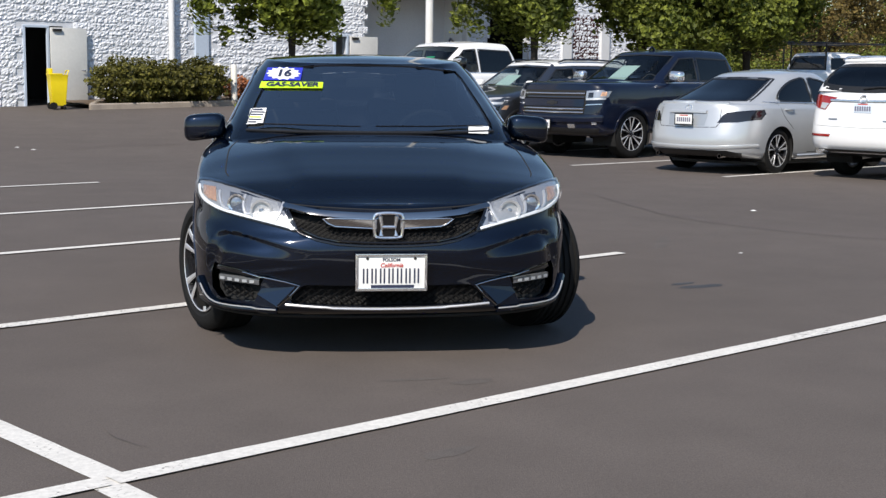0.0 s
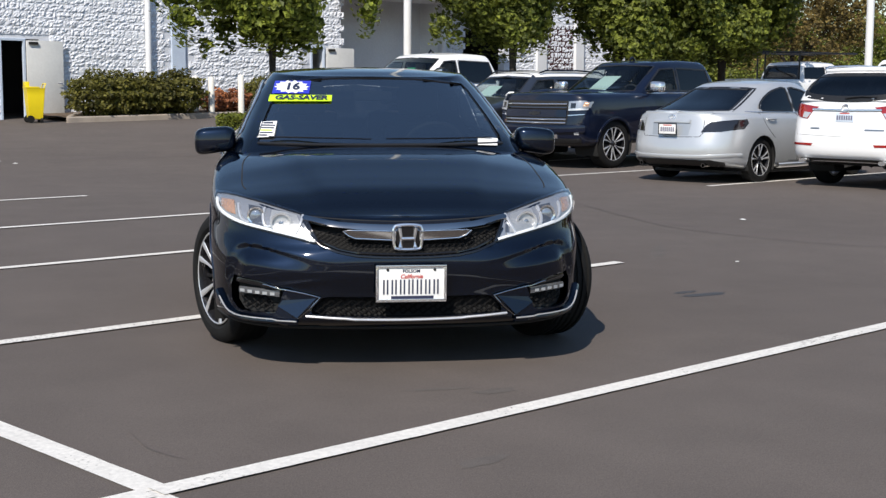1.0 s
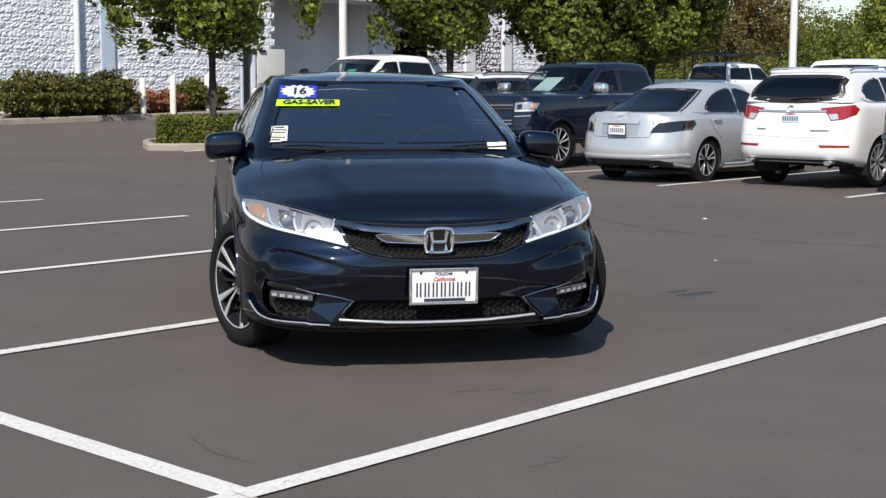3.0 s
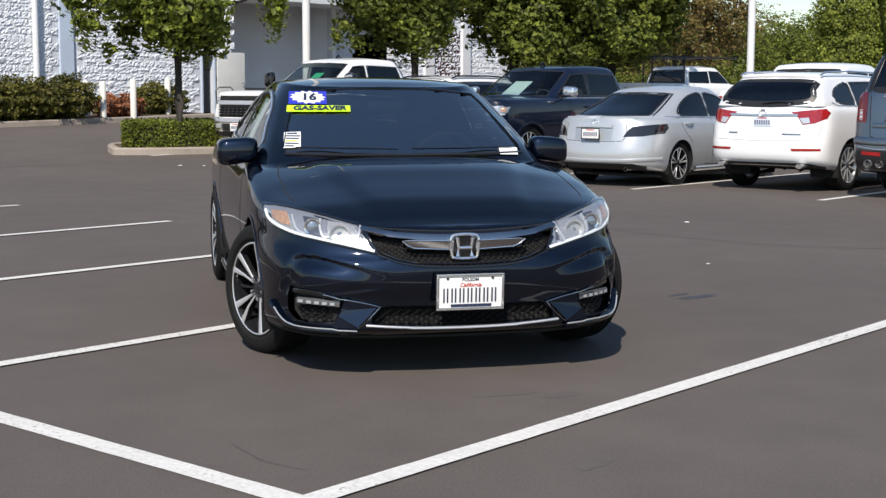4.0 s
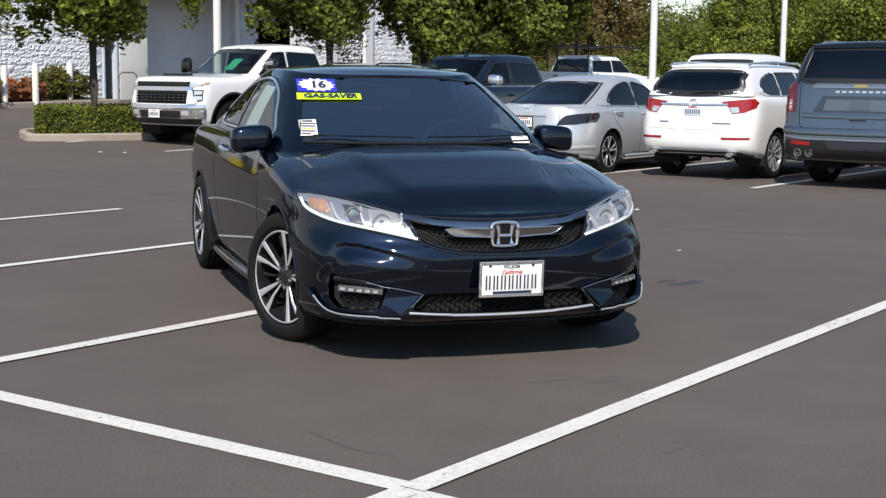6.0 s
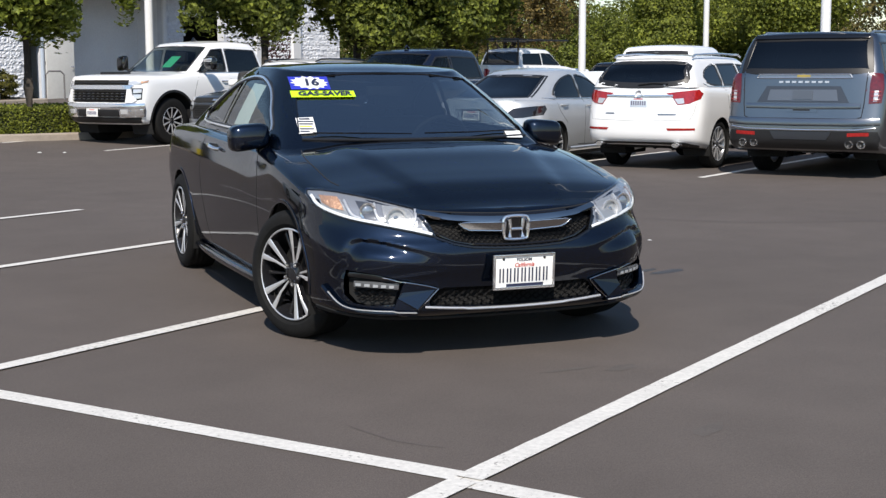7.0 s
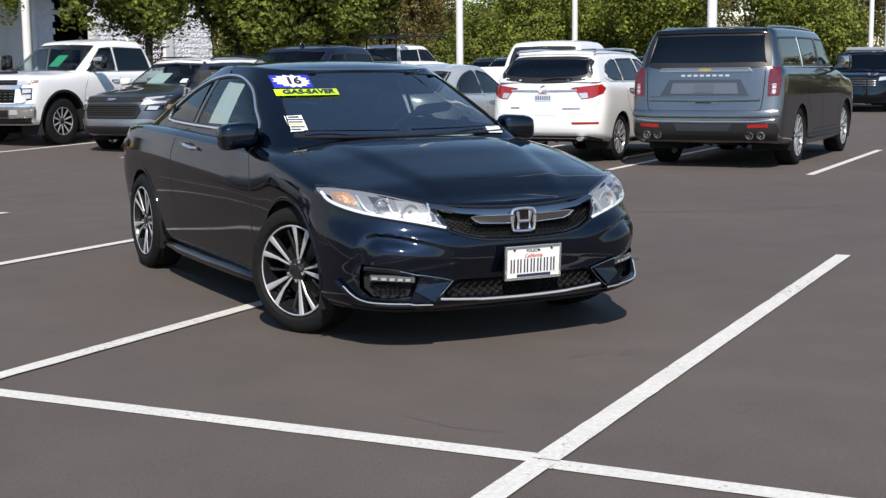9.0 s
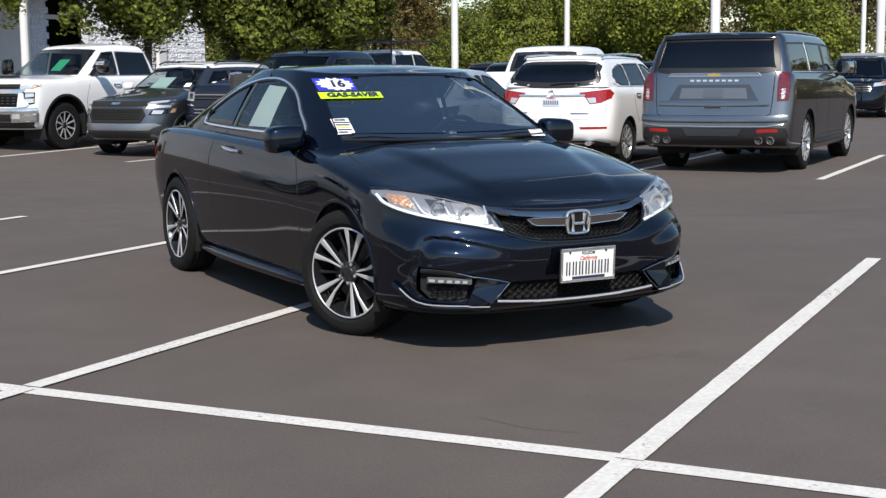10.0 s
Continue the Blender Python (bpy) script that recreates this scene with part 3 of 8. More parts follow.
GRILLE = [(-0.468, 0.690), (-0.30, 0.676), (-0.12, 0.667), (0, 0.665), (0.12, 0.667), (0.30, 0.676), (0.468, 0.690), (0.44, 0.64), (0.405, 0.582), (0.39, 0.572), (0.32, 0.546), (0.225, 0.528), (0.12, 0.521), (0, 0.519), (-0.12, 0.521), (-0.225, 0.528), (-0.32, 0.546), (-0.39, 0.572), (-0.405, 0.582), (-0.44, 0.64)]
LOWER = [(-0.375, 0.344), (-0.15, 0.340), (0.15, 0.340), (0.375, 0.344), (0.435, 0.285), (0.43, 0.262), (0.2, 0.250), (0, 0.247), (-0.2, 0.250), (-0.43, 0.262), (-0.435, 0.285)]
POCKET = [(0.775, 0.424), (0.71, 0.418), (0.645, 0.404), (0.545, 0.377), (0.560, 0.33), (0.585, 0.272), (0.70, 0.262), (0.755, 0.272), (0.785, 0.31), (0.788, 0.38)]
COUPE = dict(
    w=[(0, 0.80), (0.04, 0.86), (0.15, 0.884), (0.4, 0.893), (0.62, 0.90), (0.8, 0.897), (0.92, 0.890), (0.97, 0.880), (1, 0.845)],
    yf=[(0, -0.72), (0.06, -0.80), (0.135, -0.845), (0.25, -0.842), (0.365, -0.85), (0.54, -0.872), (0.63, -0.876), (0.71, -0.868), (0.79, -0.843), (0.865, -0.826), (0.94, -0.806), (1, -0.768)],
    yr=[(0, 3.68), (0.2, 3.83), (0.6, 3.87), (1, 3.76)],
    zb=[(-0.9, 0.17), (0, 0.17), (2.7, 0.18), (3.9, 0.24)],
    zt=[(-0.88, 0.688), (-0.76, 0.692), (-0.7, 0.704), (-0.6, 0.737), (-0.5, 0.764), (-0.38, 0.782), (-0.25, 0.800), (0, 0.845), (0.3, 0.895), (0.6, 0.925), (1.0, 0.945), (1.6, 0.96), (2.2, 0.975), (2.8, 0.98), (3.4, 0.965), (3.87, 0.93)],
    crown=[(-0.86, 0.0), (-0.72, 0.008), (-0.5, 0.028), (-0.2, 0.06), (0, 0.072), (0.4, 0.060), (1, 0.03), (3, 0.03), (3.6, 0.02), (3.85, 0)],
    plan=(0.95, curve([(0, 3.8), (0.15, 4.1), (0.35, 3.9), (0.6, 3.6), (0.76, 3.2), (0.86, 3.25), (0.93, 3.3), (1, 3.0)]), 0.8, 2.5),
    levels=[0, 0.02, 0.045] + [0.07 + 0.0138 * i for i in range(63)] + [0.95, 0.965, 0.98, 0.992, 1.0],
    sculpt=coupe_sculpt, hood=coupe_hood, openings=[GRILLE, LOWER, POCKET, [(-a, b) for a, b in POCKET]], cap=40,
    ease=curve([(-1, 1.0), (1.4, 1.0), (2.0, 0.998), (2.7, 0.985), (3.4, 0.965), (3.9, 0.95)]),
    arches=[(0.0, 0.375), (2.725, 0.37)], hub=0.325, mid=1.6, ns=60, na=56, nb=20,
    gh=dict(w=[(0, 0.80), (0.15, 0.778), (0.5, 0.712), (0.85, 0.632), (1, 0.575)], yf=[(0, 0.21), (1, 1.04)], yr=[(0, 3.42), (0.5, 2.98), (1, 2.42)], plan=(0.62, 4.3, 0.8, 2.6), ease=curve([(0, 1.0), (1.2, 1.0), (1.8, 0.995), (2.36, 0.985), (3.4, 0.96)]),
            zr=[(0.8, 1.33), (1.04, 1.34), (1.4, 1.366), (1.7, 1.372), (2.0, 1.362), (2.42, 1.33)], roof_crown=[(1.04, 0.0), (1.2, 0.02), (1.6, 0.03), (2.42, 0.0)],
            levels=[0, 0.1, 0.18, 0.26, 0.34, 0.42, 0.5, 0.58, 0.66, 0.74, 0.82, 0.9, 0.95, 0.98, 1.0],
            windows=[("front", WS), ("right", DLO), ("left", DLO), ("rear", RWIN)]))



def lettering(text, size, bold=0.0, lean=0.0):
    """Flat letters of the built-in font as a bmesh, centred on the origin in x and y."""
    c = bpy.data.curves.new("letters", "FONT")
    c.body, c.size, c.align_x, c.align_y, c.offset, c.shear = text, size, "CENTER", "CENTER", bold, lean
    c.resolution_u = 3
    ob = new("letters", c)
    deps = bpy.context.evaluated_depsgraph_get()
    me = bpy.data.meshes.new_from_object(ob.evaluated_get(deps))
    bm = bmesh.new()
    bm.from_mesh(me)
    bpy.data.objects.remove(ob)
    bpy.data.meshes.remove(me)
    return bm


def on_skin(car, bm, at, view, lift, turn=0.0, squash=1.0):
    """Lays a flat bmesh onto the skin round a point of a view."""
    c, s_ = math.cos(turn), math.sin(turn)
    for v in bm.verts:
        x, z = v.co.x * squash, v.co.y
        loc, nor = car.shot((at[0] + x * c - z * s_, at[1] + x * s_ + z * c), view)
        v.co = loc + nor * lift
    return bm


def flip(poly, sx):
    return [(x * sx, z) for x, z in poly]


def lamp(car, sx):
    """Headlamp: bright housing, projector, reflector, amber marker, white strip, clear cover."""
    root = car.root
    hl = [(0.397, 0.578), (0.42, 0.625), (0.445, 0.672), (0.472, 0.702), (0.53, 0.717), (0.607, 0.737), (0.68, 0.754), (0.752, 0.768), (0.81, 0.773), (0.853, 0.772), (0.862, 0.752), (0.853, 0.714), (0.82, 0.684), (0.738, 0.653), (0.61, 0.627), (0.485, 0.601)]
    outline = dense(flip(hl, sx), 0.025)
    housing = part("headlamp", car.patch(outline, "front", 0.002), LAMP_GREY, root, "clear headlamp with bright reflector and white light strip")
    part("lamp_rim", car.ribbon(outline, "front", 0.012, 0.003, True, 0.006), GLOSS_BLACK, housing)
    strip = smooth_poly(flip([(0.412, 0.590), (0.485, 0.608), (0.61, 0.635), (0.738, 0.662), (0.81, 0.690), (0.842, 0.718), (0.850, 0.75)], sx), 4, False)
    part("light_strip", car.ribbon(strip, "front", 0.014, 0.007, False, 0.005), LED_WHITE, housing, "white light strip")
    for (x, z), r, ring in (((0.672, 0.694), 0.031, 0.040), ((0.560, 0.664), 0.040, 0.050)):
        loc, nor = car.shot((x * sx, z), "front")
        aim = Vector((nor.x * 0.45, -1, 0.02)).normalized()
        rot = aim.to_track_quat("X", "Z").to_matrix().to_4x4()
        bm = bmesh.new()
        lathe(bm, [(-0.02, ring * 0.5), (0.004, ring), (0.016, ring), (0.014, r), (0.0, r * 0.95)], 24, "x")
        bmesh.ops.transform(bm, matrix=Matrix.Translation(loc) @ rot, verts=bm.verts)
        part("lamp_bezel", bm, CHROME if r < 0.035 else LAMP_SILVER, housing)
        bm = bmesh.new()
        if r > 0.035:
            r = 0.013
        lathe(bm, [(0.002, r)] + [(0.002 + r * 0.45 * math.sin(a), r * math.cos(a)) for a in (0.3, 0.6, 0.9, 1.2)] + [(0.002 + r * 0.45, 0.0)], 20, "x")
        bmesh.ops.transform(bm, matrix=Matrix.Translation(loc) @ rot, verts=bm.verts)
        part("projector_lens", bm, mat("projector_glass", (0.30, 0.33, 0.37), 0.05, metal=0.6, coat=1.0), housing)
    part("reflector_bowl", car.patch(dense(flip([(0.475, 0.62), (0.52, 0.618), (0.60, 0.642), (0.61, 0.68), (0.60, 0.715), (0.54, 0.708), (0.49, 0.696), (0.475, 0.66)], sx), 0.02), "front", 0.0045, fine=0.02), LAMP_BOWL, housing, "bright faceted reflector")
    part("marker_bowl", car.patch(dense(flip([(0.745, 0.672), (0.80, 0.685), (0.83, 0.715), (0.835, 0.745), (0.765, 0.738)], sx), 0.02), "front", 0.0045, fine=0.02), LAMP_BOWL, housing)
    for guide in ([(0.455, 0.612), (0.50, 0.614), (0.475, 0.66), (0.462, 0.695)], [(0.60, 0.650), (0.63, 0.650), (0.64, 0.690), (0.63, 0.722)], [(0.70, 0.660), (0.73, 0.672), (0.745, 0.70), (0.75, 0.735)]):
        part("light_guide", car.ribbon(smooth_poly(flip(guide, sx), 3, False), "front", 0.012, 0.006, False, 0.006), LAMP_SILVER, housing)
    part("lamp_divider", car.patch(dense(flip([(0.452, 0.62), (0.47, 0.62), (0.468, 0.65), (0.47, 0.69), (0.458, 0.68)], sx), 0.03), "front", 0.0035), mat("lamp_grey", (0.16, 0.17, 0.19), 0.25, metal=0.7), housing)
    part("lamp_divider", car.patch(dense(flip([(0.64, 0.65), (0.70, 0.665), (0.705, 0.735), (0.645, 0.727)], sx), 0.03), "front", 0.0035), mat("lamp_grey", (0.22, 0.23, 0.25), 0.25, metal=0.7), housing)
    part("marker_lens", car.patch(dense(flip([(0.760, 0.692), (0.80, 0.702), (0.826, 0.722), (0.828, 0.752), (0.770, 0.748)], sx), 0.02), "front", 0.008, 0.006), AMBER, housing, "amber marker lens")
    cover = part("lamp_cover", car.patch(outline, "front", 0.018), CLEAR_LENS, housing)
    cover.visible_shadow = False


MESH_BLACK = mat("mesh_black", (0.0025, 0.0025, 0.003), 0.6, spec=0.12)


def grille_mesh(car, poly, step, view, lift, thick, slant=0.5):
    """A honeycomb of thin ribs inside an outline."""
    bm = bmesh.new()
    xs = [p[0] for p in poly]
    zs = [p[1] for p in poly]
    z = min(zs)
    row = 0
    h = step * 0.62
    while z < max(zs):
        x = min(xs) + (step / 2 if row % 2 else 0)
        while x < max(xs):
            corner = [(x - step / 2, z), (x - step / 6, z + h / 2), (x + step / 6, z + h / 2), (x + step / 2, z), (x + step / 6, z - h / 2), (x - step / 6, z - h / 2)]
            for a, b in zip(corner[:4], corner[1:5]):
                if inside(a, poly) and inside(b, poly):
                    A, na = car.shot(a, view)
                    B, nb = car.shot(b, view)
                    tube(bm, [A + na * lift, B + nb * lift], thick, 4)
            x += step
        z += h / 2 * 1.0
        row += 1
    return bm


def build_coupe():
    root = thing("coupe", "glossy black two-door coupe with chrome grille bars, front wheels turned", "car", pose(-0.006, 0, 0, 0, 0, -0.7))
    car = Car(COUPE, root, BLACK_PAINT)
    part("body", car.body(), BLACK_PAINT, root)
    part("roof", car.greenhouse(), BLACK_PAINT, root)
    glass_ob = part("windscreen", car.patch(dense([(-0.674, 0.976), (-0.35, 0.972), (0, 0.970), (0.35, 0.972), (0.674, 0.976)] + WS[5:], 0.05), "front", -0.004, cuts=4, fine=0.05), SCREEN_GLASS, root, "dark tinted windscreen with sale stickers")
    part("rear_window", car.patch(dense(RWIN, 0.08), "rear", -0.004), GLASS_DARK, root)
    for side in ("right", "left"):
        front = [p for p in DLO if p[0] <= 1.82]
        rear = [p for p in DLO if p[0] >= 1.82]
        part("door_glass", car.patch(dense(front, 0.05), side, -0.004, cuts=4, fine=0.05), GLASS_TINT, root)
        part("quarter_glass", car.patch(dense(rear, 0.05), side, -0.004, cuts=4, fine=0.05), GLASS_DARK, root)
        part("window_frame", car.ribbon(DLO, side, 0.036, 0.001, True, 0.003), BLACK_TRIM, root)
        part("window_trim", car.ribbon(DLO, side, 0.015, 0.004, True, 0.006), CHROME, root, "bright chrome window trim")
        part("centre_pillar", car.ribbon([(1.84, 1.01), (1.82, 1.1), (1.79, 1.2), (1.76, 1.29)], side, 0.045, 0.0, False, 0.003), GLOSS_BLACK, root)
        sx = -1 if side == "right" else 1
        mirror(car, side, (sx * 0.893, 0.72, 0.980), (0.225, 0.18, 0.155), BLACK_PAINT, (sx * 0.74, 0.77, 0.95), True)
        # shut lines and side furniture
        for line in ([(0.60, 0.235), (0.54, 0.42), (0.53, 0.62), (0.56, 0.80), (0.66, 0.93), (0.74, 0.975)], [(1.80, 0.235), (1.93, 0.40), (2.0, 0.62), (2.0, 0.82), (1.93, 0.985)], [(0.60, 0.235), (1.2, 0.23), (1.80, 0.235)]):
            part("shut_line", car.ribbon(smooth_poly(line, 6, False), side, 0.006, 0.0012), UNDER, root)
        part("sill_skirt", tube(bmesh.new(), [(sx * x, y, z) for x, y, z in ((0.83, 0.37, 0.20), (0.853, 0.45, 0.205), (0.866, 0.8, 0.205), (0.87, 1.35, 0.205), (0.868, 1.9, 0.21), (0.86, 2.26, 0.215), (0.84, 2.36, 0.215))], [0.012, 0.026, 0.03, 0.03, 0.03, 0.026, 0.012], 10), BLACK_PAINT, root)
        for y, r in COUPE["arches"]:
            arc = [(y + r * math.cos(a), 0.325 + r * 0.98 * math.sin(a)) for a in [math.radians(k) for k in range(-8, 189, 7)]]
            part("arch_lip", car.ribbon(arc, side, 0.022, 0.001, False, 0.004), BLACK_PAINT, root)
        hp = [car.shot((y, z), side)[0] + Vector((sx * d, 0, 0)) for y, z, d in ((1.48, 0.880, 0.006), (1.52, 0.883, 0.032), (1.62, 0.890, 0.036), (1.70, 0.896, 0.030), (1.74, 0.899, 0.006))]
        part("door_handle", tube(bmesh.new(), hp, [0.010, 0.013, 0.014, 0.013, 0.010], 10, flat=0.9), CHROME, root, "chrome door handle")
        part("handle_cup", car.patch(smooth_poly([(1.54, 0.868), (1.60, 0.862), (1.68, 0.872), (1.70, 0.896), (1.62, 0.906), (1.55, 0.895)], 4), side, 0.0015), UNDER, root)
        part("tail_lamp", car.patch(dense([(3.36, 0.78), (3.72, 0.74), (3.74, 0.86), (3.42, 0.89)], 0.06), side, 0.004, 0.02), RED_LENS, root)
    part("windscreen_seal", car.ribbon(dense([(0.655, 1.01)] + WS[5:] + [(-0.655, 1.01)], 0.05, False), "front", 0.024, 0.0, False, 0.001), GLOSS_BLACK, root)
    part("cowl_seal", car.ribbon(dense([(-0.66, 0.979), (-0.35, 0.973), (0, 0.971), (0.35, 0.973), (0.66, 0.979)], 0.03, False), "front", 0.018, 0.002, False, 0.004), BLACK_TRIM, root)
    # front
    for sx in (-1, 1):
        lamp(car, sx)
        pocket = flip(POCKET, sx)
        fp = part("fog_pocket", car.patch(dense(pocket, 0.03), "front", -0.040), UNDER, root)
        part("pocket_mesh", grille_mesh(car, flip([(0.77, 0.345), (0.59, 0.335), (0.60, 0.275), (0.75, 0.28)], sx), 0.040, "front", -0.022, 0.0022), MESH_BLACK, fp)
        part("pocket_shelf", car.ribbon(dense(flip([(0.775, 0.405), (0.66, 0.392), (0.57, 0.370)], sx), 0.02, False), "front", 0.026, -0.020, False, 0.012), GLOSS_BLACK, fp)
        bar = part("fog_lamp", car.ribbon(dense(flip([(0.752, 0.361), (0.68, 0.360), (0.572, 0.352)], sx), 0.02, False), "front", 0.030, -0.006, False, 0.008), mat("fog_body", (0.16, 0.165, 0.175), 0.2, metal=0.5), root, "slim fog lamp of five white cells")
        for k in range(5):
            x = 0.735 - 0.033 * k
            z = 0.3605 - 0.0018 * k
            part("light_cell", car.patch(flip([(x - 0.010, z - 0.0065), (x + 0.010, z - 0.0065), (x + 0.010, z + 0.0065), (x - 0.010, z + 0.0065)], sx)[::sx], "front", 0.004, 0.004, 0), mat("led_cell", (0.46, 0.48, 0.50), 0.2, metal=0.3), bar)
        # the winged fin between pocket and lower grille: a flat blade with an upturned facet
        rim = [(0.388, 0.343), (0.46, 0.361), (0.548, 0.380), (0.565, 0.325), (0.588, 0.268), (0.60, 0.248), (0.492, 0.243), (0.44, 0.287)]
        fin = part("bumper_fin", car.patch(dense(flip(rim, sx), 0.03), "front", 0.010, 0.03), BLACK_PAINT, root)
        bm = bmesh.new()
        deep = {0: 0.012, 1: 0.002, 2: 0.016, 3: 0.044}
        facet = [(0.410, 0.340), (0.556, 0.327), (0.575, 0.300), (0.492, 0.250)]
        top_, low_ = [], []
        for i, (x, z) in enumerate(facet):
            loc, nor = car.shot((x * sx, z), "front")
            top_.append(bm.verts.new(loc + nor * (0.012 + deep[i] * 0.38)))
            low_.append(bm.verts.new(loc + nor * 0.008))
        bm.faces.new(top_)
        for i in range(4):
            bm.faces.new((top_[i], top_[(i + 1) % 4], low_[(i + 1) % 4], low_[i]))
        part("fin_facet", bm, BLACK_PAINT, fin, smooth=False)
        part("fin_edge", car.ribbon(dense(flip([(0.64, 0.398), (0.546, 0.378), (0.46, 0.360), (0.392, 0.343), (0.44, 0.288), (0.49, 0.246)], sx), 0.02, False), "front", 0.006, 0.011, False, 0.004), DARK_CHROME, fin)
        part("bumper_blade", car.ribbon(smooth_poly(flip([(0.842, 0.335), (0.822, 0.298), (0.798, 0.266), (0.765, 0.248), (0.70, 0.241), (0.60, 0.237), (0.49, 0.232)], sx), 5, False), "front", 0.030, 0.004, False, 0.020), BLACK_PAINT, root)
        part("blade_trim", car.ribbon(smooth_poly(flip([(0.825, 0.316), (0.80, 0.276), (0.765, 0.254), (0.70, 0.247), (0.60, 0.243), (0.495, 0.238)], sx), 5, False), "front", 0.005, 0.023, False, 0.002), ALLOY, root, "thin bright strip")
        part("bonnet_line", car.ribbon(smooth_poly([(sx * 0.70, 0.34), (sx * 0.735, 0.15), (sx * 0.74, -0.1), (sx * 0.737, -0.28), (sx * 0.72, -0.372)], 6, False), "top", 0.007, 0.001), UNDER, root)
    opening = GRILLE
    gr = part("grille", car.patch(dense(opening, 0.03), "front", -0.045), UNDER, root, "black mesh grille with dark chrome wings")
    part("grille_mesh", grille_mesh(car, [(-0.44, 0.655), (-0.30, 0.632), (0.30, 0.632), (0.44, 0.655)] + opening[8:-1], 0.030, "front", -0.020, 0.0017), MESH_BLACK, gr)
    part("grille_edge", car.ribbon(dense(opening[7:] + opening[:1], 0.03, False), "front", 0.012, 0.001, False, 0.006), GLOSS_BLACK, gr)
    part("grille_edge", car.ribbon(dense([(x * 0.97, z + 0.016) for x, z in opening[8:19]], 0.03, False), "front", 0.010, -0.012, False, 0.006), GLOSS_BLACK, gr)
    part("grille_brow", car.ribbon(dense([(-0.29, 0.671), (0, 0.662), (0.29, 0.671)], 0.03, False), "front", 0.022, 0.002, False, 0.006), GLOSS_BLACK, gr)
    strip = smooth_poly([(-0.462, 0.686), (-0.39, 0.672), (-0.30, 0.657), (-0.143, 0.647), (0, 0.645), (0.143, 0.647), (0.30, 0.657), (0.39, 0.672), (0.462, 0.686)], 6, False)
    part("grille_strip", car.ribbon(strip, "front", 0.036, 0.002, False, 0.012), DARK_CHROME, gr, "polished dark chrome strip")
    for sx in (-1, 1):
        wing = dense(flip([(0.055, 0.632), (0.26, 0.637), (0.29, 0.634), (0.265, 0.612), (0.235, 0.600), (0.055, 0.590)], sx), 0.03)
        bm = car.patch(wing, "front", 0.006, 0.02)
        for v in bm.verts:
            v.co.y -= 0.65 * (v.co.z - 0.60)
        part("grille_wing", bm, DARK_CHROME, gr)
        bm = car.ribbon(wing, "front", 0.006, 0.008, True, 0.003)
        for v in bm.verts:
            v.co.y -= 0.65 * (v.co.z - 0.60)
        part("wing_edge", bm, CHROME, gr)
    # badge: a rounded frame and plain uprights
    bm = bmesh.new()
    ring = [(0.060, 0.046), (0.066, 0.02), (0.060, -0.036), (0.05, -0.05), (0, -0.054), (-0.05, -0.05), (-0.060, -0.036), (-0.066, 0.02), (-0.060, 0.046), (-0.045, 0.054), (0, 0.057), (0.045, 0.054)]
    by = car.shot((0, 0.607), "front")[0].y - 0.014
    tube(bm, [(x, by, 0.607 + z) for x, z in smooth_poly(ring, 3)], 0.0075, 8, True)
    badge = part("badge", bm, CHROME, gr, "chrome badge of a rounded frame and uprights")
    bm = bmesh.new()
    for sx in (-1, 1):
        tube(bm, [(sx * 0.036, by - 0.004, 0.607 + 0.043), (sx * 0.030, by - 0.005, 0.607), (sx * 0.033, by - 0.004, 0.607 - 0.043)], [0.010, 0.007, 0.010], 8)
    tube(bm, [(-0.03, by - 0.004, 0.603), (0.03, by - 0.004, 0.603)], 0.008, 8)
    part("badge_mark", bm, CHROME, badge)
    bm = bmesh.new()
    lathe(bm, [(0.0, 0.056), (0.012, 0.056)], 24, "y", (0, by + 0.004, 0.607))
    part("badge_back", bm, GLOSS_BLACK, badge)
    lg = part("lower_grille", car.patch(dense(LOWER, 0.03), "front", -0.045), UNDER, root)
    part("grille_mesh", grille_mesh(car, LOWER, 0.046, "front", -0.016, 0.0026), MESH_BLACK, lg)
    part("chin_trim", car.ribbon(smooth_poly([(-0.455, 0.256), (-0.245, 0.242), (0, 0.237), (0.245, 0.242), (0.455, 0.256)], 8, False), "front", 0.011, 0.008, False, 0.008), ALLOY, root, "chrome strip along the chin")
    part("chin", car.ribbon(smooth_poly([(-0.85, 0.225), (-0.70, 0.205), (-0.4, 0.195), (0, 0.188), (0.4, 0.195), (0.70, 0.205), (0.85, 0.225)], 6, False), "front", 0.03, 0.001, False, 0.006), UNDER, root)
    part("bonnet_line", car.ribbon(smooth_poly([(-0.468, 0.698), (-0.29, 0.684), (0, 0.674), (0.29, 0.684), (0.468, 0.698)], 6, False), "front", 0.008, 0.001), UNDER, root)
    # plate
    bars = []
    for k in range(7):
        x = -0.126 + k * 0.0375
        for o in (0.0, 0.0165):
            bars.append((x + o, x + o + 0.007, -0.048, 0.018, mat("plate_ink", (0.035, 0.04, 0.075), 0.5)))
    bars += [(-0.09, 0.10, -0.069, -0.056, INK)]
    pl = plate(root, (0.008, -0.915, 0.410), (0.300, 0.150), pose(0, 0, 0, 3), WHITE_PAPER, CHROME, bars)
    for word, size, z, m_, lean in (("California", 0.026, 0.032, RED_INK, 0.3), ("FOLSOM", 0.0205, 0.0565, INK, 0.0)):
        bm = lettering(word, size, 0.0005, lean)
        bmesh.ops.transform(bm, matrix=Matrix.Translation((0.0, -0.0065, z)) @ pose(0, 0, 0, 90), verts=bm.verts)
        part("plate_word", bm, m_, pl, smooth=False)
